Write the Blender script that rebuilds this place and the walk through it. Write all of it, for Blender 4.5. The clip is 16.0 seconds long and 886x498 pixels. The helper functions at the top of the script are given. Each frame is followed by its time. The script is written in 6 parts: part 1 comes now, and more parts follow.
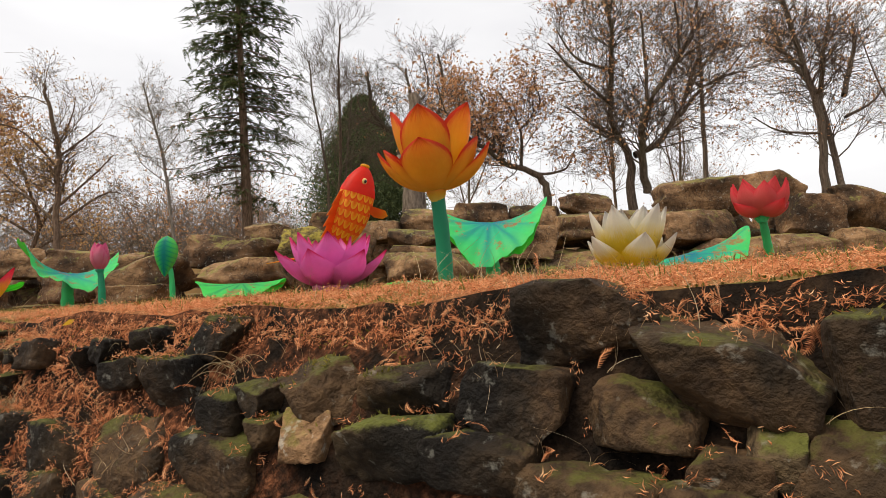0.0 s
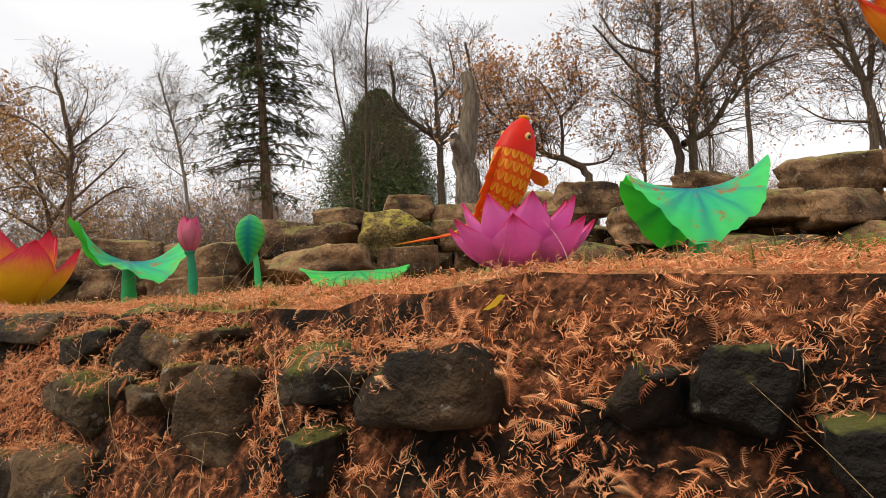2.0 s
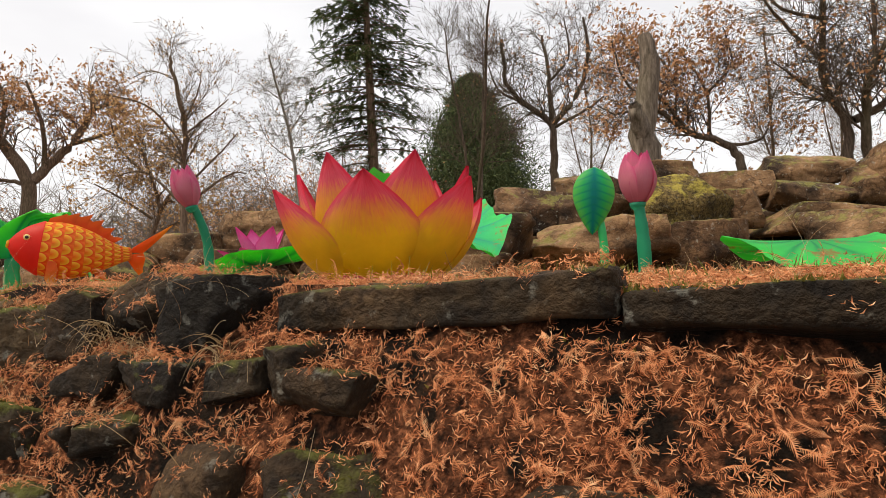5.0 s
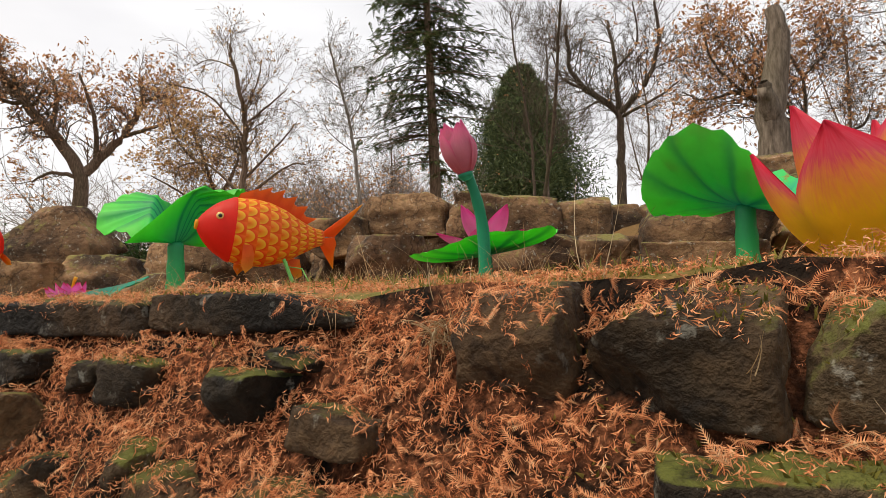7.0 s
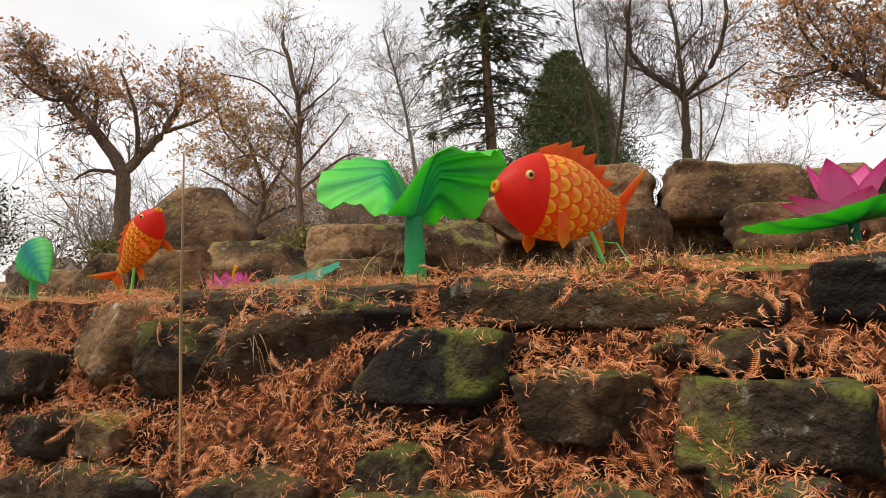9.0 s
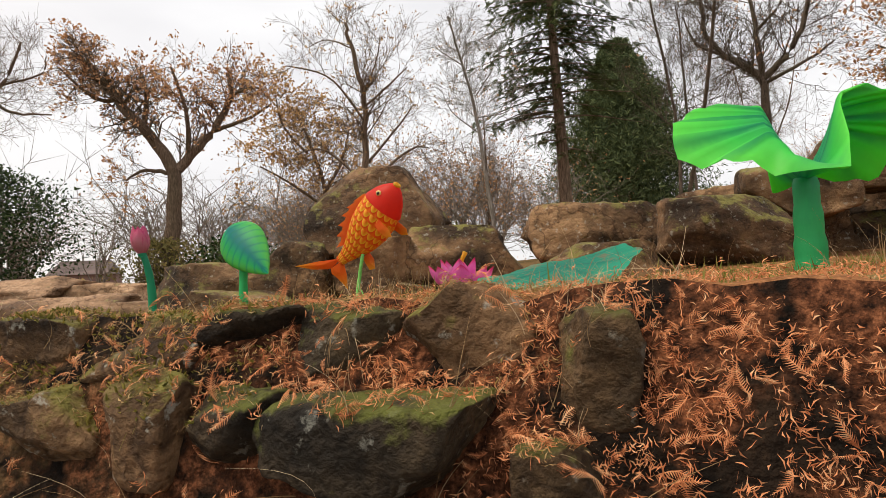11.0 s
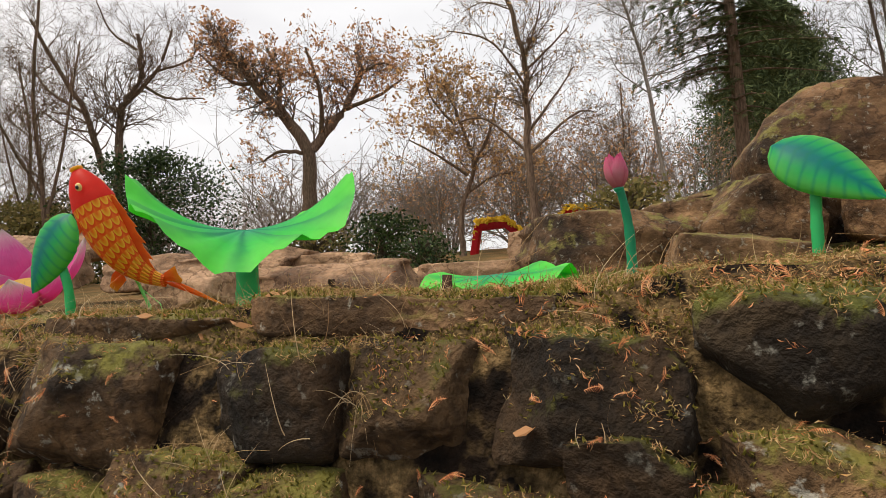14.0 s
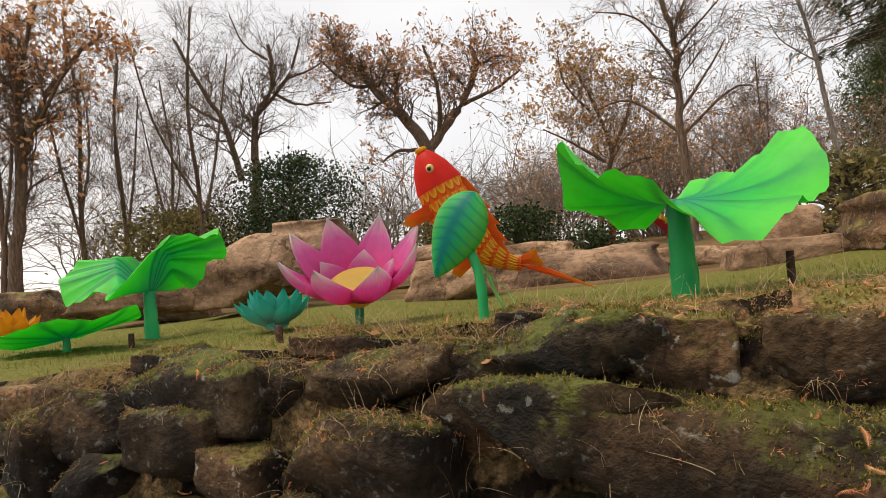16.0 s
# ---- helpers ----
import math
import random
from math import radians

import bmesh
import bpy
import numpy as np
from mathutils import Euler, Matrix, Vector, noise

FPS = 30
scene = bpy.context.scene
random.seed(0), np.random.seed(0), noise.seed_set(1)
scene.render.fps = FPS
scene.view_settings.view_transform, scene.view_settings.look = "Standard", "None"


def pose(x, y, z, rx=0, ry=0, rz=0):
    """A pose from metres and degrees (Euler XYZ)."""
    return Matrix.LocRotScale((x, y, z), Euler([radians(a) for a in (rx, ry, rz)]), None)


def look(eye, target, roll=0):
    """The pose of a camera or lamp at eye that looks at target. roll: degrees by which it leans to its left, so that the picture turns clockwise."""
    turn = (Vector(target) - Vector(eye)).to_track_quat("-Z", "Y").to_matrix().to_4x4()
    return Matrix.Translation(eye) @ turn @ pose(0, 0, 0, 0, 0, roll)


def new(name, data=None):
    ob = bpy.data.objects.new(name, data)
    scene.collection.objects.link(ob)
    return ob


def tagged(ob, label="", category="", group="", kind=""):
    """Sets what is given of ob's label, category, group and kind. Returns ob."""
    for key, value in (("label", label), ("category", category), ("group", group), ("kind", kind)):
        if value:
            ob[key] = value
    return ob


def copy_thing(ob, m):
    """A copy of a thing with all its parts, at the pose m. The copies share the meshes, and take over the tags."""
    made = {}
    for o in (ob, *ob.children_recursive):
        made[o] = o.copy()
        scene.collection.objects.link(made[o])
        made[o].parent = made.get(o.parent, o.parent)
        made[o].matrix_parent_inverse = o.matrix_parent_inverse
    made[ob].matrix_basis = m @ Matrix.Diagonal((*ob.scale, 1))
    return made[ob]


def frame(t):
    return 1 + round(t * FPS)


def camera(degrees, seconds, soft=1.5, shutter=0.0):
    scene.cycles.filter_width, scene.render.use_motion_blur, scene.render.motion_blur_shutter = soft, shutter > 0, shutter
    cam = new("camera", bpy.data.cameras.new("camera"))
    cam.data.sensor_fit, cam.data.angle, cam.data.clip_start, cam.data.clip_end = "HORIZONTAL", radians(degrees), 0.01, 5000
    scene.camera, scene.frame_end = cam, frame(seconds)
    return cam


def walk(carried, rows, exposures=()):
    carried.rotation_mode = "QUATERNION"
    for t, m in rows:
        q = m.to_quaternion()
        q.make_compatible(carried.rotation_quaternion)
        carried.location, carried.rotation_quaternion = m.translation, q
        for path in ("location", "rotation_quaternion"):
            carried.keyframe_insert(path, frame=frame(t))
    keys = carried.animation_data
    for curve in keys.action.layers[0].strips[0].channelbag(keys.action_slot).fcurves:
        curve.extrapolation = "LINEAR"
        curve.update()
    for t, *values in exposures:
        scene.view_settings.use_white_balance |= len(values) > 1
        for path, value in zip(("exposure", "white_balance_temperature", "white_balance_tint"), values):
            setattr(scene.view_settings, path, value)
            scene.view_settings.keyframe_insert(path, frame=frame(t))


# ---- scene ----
cam = camera(70.49, 16.0, 0.85)
PATH = [
    (0, pose(0.108, -0.043, 1.449, 94.32, 2.48, -0.23)),
    (0.5, pose(-0.278, 0.291, 1.443, 94.19, 2.6, -0.27)),
    (1, pose(-0.625, 0.652, 1.413, 94.18, 2.75, -0.4)),
    (1.5, pose(-0.971, 1.024, 1.414, 94.39, 2.89, -0.45)),
    (2, pose(-1.29, 1.346, 1.425, 94.38, 2.77, -0.24)),
    (2.5, pose(-1.62, 1.71, 1.419, 94.14, 2.71, 0.06)),
    (3, pose(-1.987, 2.025, 1.422, 94.18, 2.42, 0.72)),
    (3.5, pose(-2.39, 2.226, 1.41, 94.24, 2.27, 1.48)),
    (6, pose(-4.623, 3.157, 1.47, 93.73, 1.6, 7.17)),
    (6.5, pose(-5.031, 3.336, 1.475, 93.68, 1.52, 7.47)),
    (7, pose(-5.455, 3.546, 1.468, 93.67, 1.42, 7.48)),
    (7.5, pose(-5.888, 3.699, 1.48, 93.58, 1.49, 7.83)),
    (8, pose(-6.358, 3.895, 1.456, 93.61, 1.58, 8.3)),
    (8.5, pose(-6.851, 4.06, 1.466, 93.45, 1.91, 8.79)),
    (9, pose(-7.342, 4.206, 1.443, 93.29, 2.08, 9.1)),
    (11.5, pose(-9.805, 4.855, 1.449, 93.21, 2.78, 11.94)),
    (12, pose(-10.303, 4.933, 1.434, 93.37, 2.62, 12.75)),
    (12.5, pose(-10.797, 4.983, 1.404, 93.26, 2.55, 14.49)),
    (13, pose(-11.349, 5.009, 1.382, 92.65, 2.76, 16.3)),
    (13.5, pose(-11.885, 5.032, 1.358, 92.06, 2.98, 17.67)),
    (14, pose(-12.415, 5.011, 1.352, 91.83, 3.42, 19.15)),
    (14.5, pose(-12.949, 4.937, 1.358, 91.91, 3.75, 20.87)),
    (15, pose(-13.502, 4.865, 1.374, 91.9, 4.16, 22.83)),
    (15.5, pose(-14.03, 4.722, 1.372, 92.13, 4.73, 24.91)),
    (16, pose(-14.552, 4.581, 1.381, 92.15, 5.18, 27.21)),
]
walk(cam, PATH, [(0, 0.66), (9, 0.66), (13, 0.6), (16, 0.6)])

# ---- light ----
world = bpy.data.worlds.new("overcast_sky")
scene.world = world
world.use_nodes = True
wn, wl = world.node_tree.nodes, world.node_tree.links
sky = wn.new("ShaderNodeTexSky")
sky.sky_type, sky.sun_disc = "NISHITA", False
sky.sun_elevation, sky.sun_rotation = radians(24), radians(-60)
dim = wn.new("ShaderNodeMix")
dim.data_type, dim.blend_type = "RGBA", "MULTIPLY"
dim.inputs[0].default_value = 1.0
dim.inputs[7].default_value = (0.1, 0.1, 0.1, 1)
wl.new(sky.outputs[0], dim.inputs[6])
tc = wn.new("ShaderNodeTexCoord")
mp = wn.new("ShaderNodeMapping")
mp.inputs["Scale"].default_value = (1.0, 1.0, 3.0)
wl.new(tc.outputs["Generated"], mp.inputs[0])
cloud = wn.new("ShaderNodeTexNoise")
cloud.inputs["Scale"].default_value, cloud.inputs["Detail"].default_value = 1.6, 5
wl.new(mp.outputs[0], cloud.inputs["Vector"])
cr = wn.new("ShaderNodeValToRGB")
cr.color_ramp.elements[0].position, cr.color_ramp.elements[0].color = 0.3, (0.71, 0.695, 0.715, 1)
cr.color_ramp.elements[1].position, cr.color_ramp.elements[1].color = 0.7, (0.96, 0.945, 0.94, 1)
wl.new(cloud.outputs[0], cr.inputs[0])
cover = wn.new("ShaderNodeMix")
cover.data_type = "RGBA"
cover.inputs[0].default_value = 0.93
wl.new(dim.outputs[2], cover.inputs[6])
wl.new(cr.outputs[0], cover.inputs[7])
wl.new(cover.outputs[2], wn["Background"].inputs[0])
wn["Background"].inputs[1].default_value = 0.73
sun = new("sun", bpy.data.lights.new("sun", "SUN"))
sun.data.energy, sun.data.angle, sun.data.color = 2.3, radians(25), (1.0, 0.87, 0.7)
sun.matrix_basis = look((-15, -3, 30), (0, 4, 0))


# ---- materials ----
class Mat:
    """A node material with short calls."""

    def __init__(self, name, rough=0.7, spec=0.3, metal=0.0):
        self.m = bpy.data.materials.new(name)
        self.m.use_nodes = True
        self.n, self.l = self.m.node_tree.nodes, self.m.node_tree.links
        self.b = self.n["Principled BSDF"]
        self.b.inputs["Roughness"].default_value = rough
        self.b.inputs["Specular IOR Level"].default_value = spec
        self.b.inputs["Metallic"].default_value = metal

    def put(self, value, socket):
        if hasattr(value, "is_output"):
            self.l.new(value, socket)
        else:
            socket.default_value = value

    def coord(self, kind="Object", scale=(1, 1, 1)):
        t = self.n.new("ShaderNodeTexCoord")
        m = self.n.new("ShaderNodeMapping")
        m.inputs["Scale"].default_value = scale
        self.l.new(t.outputs[kind], m.inputs[0])
        return m.outputs[0]

    def noise(self, scale, detail=4, vec=None, rough=0.55):
        t = self.n.new("ShaderNodeTexNoise")
        t.inputs["Scale"].default_value, t.inputs["Detail"].default_value = scale, detail
        t.inputs["Roughness"].default_value = rough
        if vec is not None:
            self.l.new(vec, t.inputs["Vector"])
        return t.outputs[0]

    def ramp(self, fac, *stops):
        r = self.n.new("ShaderNodeValToRGB")
        e = r.color_ramp.elements
        while len(e) < len(stops):
            e.new(0.5)
        for k, (p, c) in enumerate(stops):
            e[k].position = p
            e[k].color = (*c, 1) if len(c) == 3 else c
        self.put(fac, r.inputs[0])
        return r.outputs[0]

    def mix(self, fac, a, b, blend="MIX"):
        x = self.n.new("ShaderNodeMix")
        x.data_type, x.blend_type = "RGBA", blend
        self.put(fac, x.inputs[0])
        self.put((*a, 1) if isinstance(a, tuple) else a, x.inputs[6])
        self.put((*b, 1) if isinstance(b, tuple) else b, x.inputs[7])
        return x.outputs[2]

    def math(self, op, a, b=0.0, c=0.0):
        x = self.n.new("ShaderNodeMath")
        x.operation = op
        for v, s in zip((a, b, c), x.inputs):
            self.put(v, s)
        return x.outputs[0]

    def sep(self, vec):
        s = self.n.new("ShaderNodeSeparateXYZ")
        self.l.new(vec, s.inputs[0])
        return s.outputs

    def geo(self, name):
        return self.n.new("ShaderNodeNewGeometry").outputs[name]

    def random(self):
        return self.n.new("ShaderNodeObjectInfo").outputs["Random"]

    def bump(self, h, strength=0.4, dist=0.02):
        b = self.n.new("ShaderNodeBump")
        b.inputs["Strength"].default_value, b.inputs["Distance"].default_value = strength, dist
        self.l.new(h, b.inputs["Height"])
        self.l.new(b.outputs[0], self.b.inputs["Normal"])

    def color(self, c):
        self.put((*c, 1) if isinstance(c, tuple) else c, self.b.inputs["Base Color"])
        self.c = c
        return self

    def thin(self, amount):
        """Lets light through, as thin cloth and leaves do."""
        t = self.n.new("ShaderNodeBsdfTranslucent")
        self.put((*self.c, 1) if isinstance(self.c, tuple) else self.c, t.inputs[0])
        s = self.n.new("ShaderNodeMixShader")
        s.inputs[0].default_value = amount
        self.l.new(self.b.outputs[0], s.inputs[1])
        self.l.new(t.outputs[0], s.inputs[2])
        self.l.new(s.outputs[0], self.n["Material Output"].inputs[0])
        return self


def stone_material(name, dark, mid, light, moss, moss_amount, lichen, streak=1.0, grain=0.8):
    k = Mat(name, 0.82, 0.25)
    w = k.geo("Position")
    big = k.noise(2.3 * streak, 5, w)
    fine = k.noise(38 if grain > 0.42 else 12, 6, w, 0.6)
    c = k.ramp(big, (0.38, dark), (0.5, mid), (0.64, light))
    c = k.mix(grain, c, k.ramp(fine, (0.38, (0.14, 0.12, 0.1)), (0.58, (1.0, 0.98, 0.95))), "MULTIPLY")
    layers = k.math("MULTIPLY", k.noise(9, 3, k.coord("Object", (0.8, 0.8, 3.2))), 1.0)
    c = k.mix(0.22, c, k.ramp(layers, (0.38, (0.3, 0.25, 0.2)), (0.55, (1, 1, 1))), "MULTIPLY")
    crack = k.ramp(k.math("ABSOLUTE", k.math("SUBTRACT", k.noise(3.2 * streak, 4, w, 0.6), 0.5)), (0.0, (0.25, 0.2, 0.16)), (0.022, (1, 1, 1)))
    c = k.mix(0.7, c, crack, "MULTIPLY")
    tint = k.random()
    c = k.mix(1.0, c, k.ramp(tint, (0.0, (0.68, 0.62, 0.58)), (0.5, (0.95, 0.9, 0.86)), (1.0, (1.25, 1.2, 1.12))), "MULTIPLY")
    spots = k.noise(21, 5, w, 0.65)
    c = k.mix(k.math("MULTIPLY", k.ramp(spots, (0.6, (0, 0, 0)), (0.66, (1, 1, 1))), lichen), c, (0.42, 0.42, 0.36))
    up = k.sep(k.geo("Normal"))[2]
    m = k.math("ADD", k.math("MULTIPLY", up, 0.2), k.math("MULTIPLY", k.noise(6.5, 7, w, 0.7), 1.0))
    mf = k.ramp(m, (0.64 - moss_amount, (0, 0, 0)), (0.76 - moss_amount, (0.85, 0.85, 0.85)))
    mc = k.mix(k.noise(60, 3, w), moss, tuple(v * 1.9 for v in moss))
    k.color(k.mix(mf, c, mc))
    k.bump(k.math("ADD", fine, k.math("MULTIPLY", k.noise(7, 6, w, 0.65), 1.8)), 0.3 + 0.85 * grain, 0.045)
    return k.m


# damp stone, its colours darkened further for the shade on the bank face
M_STONE = stone_material("dark_damp_shaded_stone", (0.008, 0.0055, 0.003), (0.036, 0.024, 0.012), (0.115, 0.072, 0.036), (0.06, 0.062, 0.011), -0.01, 0.22, 1.0, 0.5)
M_STONE_MOSS = stone_material("mossy_dark_stone", (0.01, 0.008, 0.005), (0.045, 0.033, 0.019), (0.13, 0.095, 0.052), (0.075, 0.082, 0.014), 0.045, 0.35, 1.0, 0.5)
M_STONE_BROWN = stone_material("brown_lichened_stone", (0.022, 0.014, 0.008), (0.13, 0.08, 0.04), (0.32, 0.2, 0.105), (0.12, 0.112, 0.022), 0.01, 0.6, 1.0, 0.5)
M_SAND = stone_material("weathered_sandstone", (0.04, 0.025, 0.014), (0.15, 0.09, 0.047), (0.31, 0.195, 0.105), (0.12, 0.11, 0.028), 0.0, 0.35, 0.8, 0.4)
M_SAND_PALE = stone_material("worn_pale_sandstone", (0.16, 0.1, 0.062), (0.38, 0.25, 0.155), (0.55, 0.38, 0.25), (0.15, 0.14, 0.05), -0.12, 0.2, 0.5, 0.35)
M_LICHEN = stone_material("yellow_lichened_sandstone", (0.09, 0.07, 0.03), (0.22, 0.17, 0.06), (0.36, 0.28, 0.1), (0.28, 0.23, 0.04), 0.03, 0.3, 1.0)

k = Mat("bank_soil_with_gap_shade", 0.95, 0.1)
w = k.geo("Position")
# soil taken near black to paint in the shade between the stones
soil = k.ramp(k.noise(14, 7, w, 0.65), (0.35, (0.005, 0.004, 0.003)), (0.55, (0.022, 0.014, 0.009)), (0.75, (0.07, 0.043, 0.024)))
# rust litter, its low stops darkened as painted shade
rust = k.ramp(k.noise(45, 5, w, 0.7), (0.36, (0.014, 0.007, 0.004)), (0.5, (0.09, 0.034, 0.016)), (0.64, (0.27, 0.105, 0.048)))
ledge = k.ramp(k.noise(22, 7, w, 0.7), (0.36, (0.03, 0.02, 0.011)), (0.52, (0.14, 0.095, 0.042)), (0.66, (0.32, 0.21, 0.1)))
along = k.math("ADD", k.sep(w)[0], k.math("MULTIPLY", k.noise(2.5, 4, w), 2.0))
c = k.mix(k.ramp(k.math("ADD", k.math("MULTIPLY", along, 0.2), 2.35), (0.3, (0, 0, 0)), (0.6, (1, 1, 1))), ledge, rust)
# patches where the shade-dark soil replaces the litter colour
gap_shade = k.ramp(k.noise(7, 4, w), (0.43, (0, 0, 0)), (0.51, (1, 1, 1)))
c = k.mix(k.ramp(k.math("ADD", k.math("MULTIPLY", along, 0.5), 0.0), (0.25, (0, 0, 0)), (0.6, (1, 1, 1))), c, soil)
k.color(k.mix(gap_shade, soil, c))
k.bump(k.noise(60, 5, w), 1.0, 0.03)
M_SOIL = k.m

k = Mat("terrace_turf", 0.95, 0.1)
w = k.geo("Position")
turf = k.ramp(k.noise(25, 6, w, 0.7), (0.3, (0.06, 0.055, 0.012)), (0.5, (0.14, 0.13, 0.035)), (0.75, (0.26, 0.2, 0.08)))
litter = k.ramp(k.noise(70, 5, w, 0.7), (0.3, (0.12, 0.05, 0.02)), (0.7, (0.42, 0.19, 0.08)))
east = k.ramp(k.math("ADD", k.math("MULTIPLY", k.sep(w)[0], 0.2), 2.5), (0.0, (0.08, 0.08, 0.08)), (0.7, (1, 1, 1)))
green = k.ramp(k.noise(30, 6, w, 0.7), (0.3, (0.06, 0.075, 0.012)), (0.7, (0.2, 0.2, 0.05)))
k.color(k.mix(k.math("MULTIPLY", k.ramp(k.noise(1.6, 5, w), (0.36, (0, 0, 0)), (0.52, (1, 1, 1))), east), k.mix(east, green, turf), litter))
k.bump(k.noise(90, 4, w), 0.8, 0.02)
M_TURF = k.m

k = Mat("park_ground", 0.95, 0.1)
w = k.geo("Position")
k.color(k.ramp(k.noise(0.7, 8, w, 0.65), (0.32, (0.05, 0.045, 0.016)), (0.5, (0.13, 0.085, 0.035)), (0.7, (0.22, 0.12, 0.05))))
k.bump(k.noise(20, 5, w), 0.6, 0.05)
M_PARK = k.m

k = Mat("path_gravel", 0.95, 0.1)
w = k.geo("Position")
k.color(k.ramp(k.noise(55, 5, w), (0.3, (0.1, 0.085, 0.07)), (0.7, (0.26, 0.22, 0.18))))
k.bump(k.noise(110, 3, w), 0.6, 0.01)
M_PATH = k.m


def island(name, *stops, thin=0.3, rough=0.85):
    k = Mat(name, rough, 0.15)
    k.color(k.ramp(k.geo("Random Per Island"), *stops))
    k.thin(thin)
    return k.m


k = Mat("rust_fallen_needles", 0.85, 0.15)
w = k.geo("Position")
heap = k.math("ADD", k.math("MULTIPLY", k.noise(26, 3, w), 1.0), k.math("MULTIPLY", k.geo("Random Per Island"), 0.34))
k.color(k.ramp(heap, (0.38, (0.13, 0.04, 0.018)), (0.5, (0.44, 0.15, 0.06)), (0.66, (0.66, 0.27, 0.12)), (0.82, (0.74, 0.37, 0.18)), (0.95, (0.74, 0.48, 0.27))))
k.thin(0.25)
M_NEEDLE = k.m
M_STRAW = island("dry_grass_stalks", (0.0, (0.22, 0.13, 0.06)), (0.5, (0.38, 0.26, 0.13)), (1.0, (0.56, 0.45, 0.29)), thin=0.2)
M_CRUMB = island("dry_plant_crumbs", (0.0, (0.2, 0.1, 0.045)), (0.45, (0.4, 0.25, 0.11)), (0.75, (0.5, 0.36, 0.18)), (0.9, (0.26, 0.24, 0.06)), (1.0, (0.6, 0.28, 0.12)), thin=0.2)
M_GRASS = island("short_grass", (0.0, (0.1, 0.13, 0.02)), (0.6, (0.2, 0.21, 0.045)), (1.0, (0.38, 0.3, 0.12)), thin=0.4)
M_MOSS = island("moss_tufts", (0.0, (0.07, 0.07, 0.014)), (0.5, (0.17, 0.155, 0.03)), (1.0, (0.34, 0.28, 0.07)), thin=0.3)
M_OAKLEAF = island("brown_oak_leaves", (0.0, (0.3, 0.14, 0.065)), (0.5, (0.5, 0.26, 0.125)), (1.0, (0.66, 0.41, 0.22)), thin=0.4)
M_TANLEAF = island("tan_dry_leaves", (0.0, (0.3, 0.16, 0.07)), (0.5, (0.5, 0.3, 0.13)), (1.0, (0.66, 0.44, 0.21)), thin=0.4)
M_FIR = island("dark_fir_needles", (0.0, (0.04, 0.06, 0.025)), (0.6, (0.085, 0.11, 0.045)), (1.0, (0.15, 0.17, 0.065)), thin=0.25)
M_YEW = island("yew_foliage", (0.0, (0.045, 0.065, 0.03)), (0.6, (0.09, 0.12, 0.05)), (1.0, (0.17, 0.2, 0.085)), thin=0.2)
M_HOLLY = island("holly_leaves", (0.0, (0.014, 0.03, 0.01)), (0.6, (0.035, 0.06, 0.018)), (1.0, (0.08, 0.11, 0.035)), thin=0.2, rough=0.5)
M_OLIVE = island("olive_shrub_leaves", (0.0, (0.09, 0.085, 0.03)), (0.6, (0.18, 0.155, 0.055)), (1.0, (0.3, 0.23, 0.09)), thin=0.35)
M_YELLOW = island("yellow_fallen_leaf", (0.0, (0.6, 0.38, 0.03)), (1.0, (0.75, 0.52, 0.05)), thin=0.3)


def bark(name, a, b, c):
    k = Mat(name, 0.9, 0.15)
    v = k.coord("Object", (1, 1, 0.18))
    h = k.noise(16, 6, v, 0.65)
    col = k.ramp(h, (0.3, a), (0.55, b), (0.8, c))
    k.color(k.mix(k.ramp(k.noise(1.1, 3), (0.45, (0, 0, 0)), (0.7, (0.45, 0.45, 0.45))), col, (0.1, 0.1, 0.05)))
    k.bump(h, 0.8, 0.05)
    return k.m


M_BARK = bark("grey_brown_bark", (0.05, 0.037, 0.028), (0.13, 0.098, 0.074), (0.24, 0.185, 0.14))
M_BARK_OAK = bark("oak_bark", (0.07, 0.046, 0.032), (0.19, 0.13, 0.09), (0.32, 0.23, 0.16))
M_BARK_PALE = bark("pale_birch_bark", (0.1, 0.085, 0.07), (0.3, 0.26, 0.22), (0.5, 0.46, 0.41))
# bark paled so that distance haze is mixed into its colour
M_BARK_FAR = bark("hazed_grey_thicket_bark", (0.14, 0.11, 0.09), (0.27, 0.22, 0.185), (0.4, 0.34, 0.29))
M_BARK_DEAD = bark("bleached_dead_wood", (0.05, 0.038, 0.028), (0.17, 0.135, 0.105), (0.3, 0.25, 0.2))


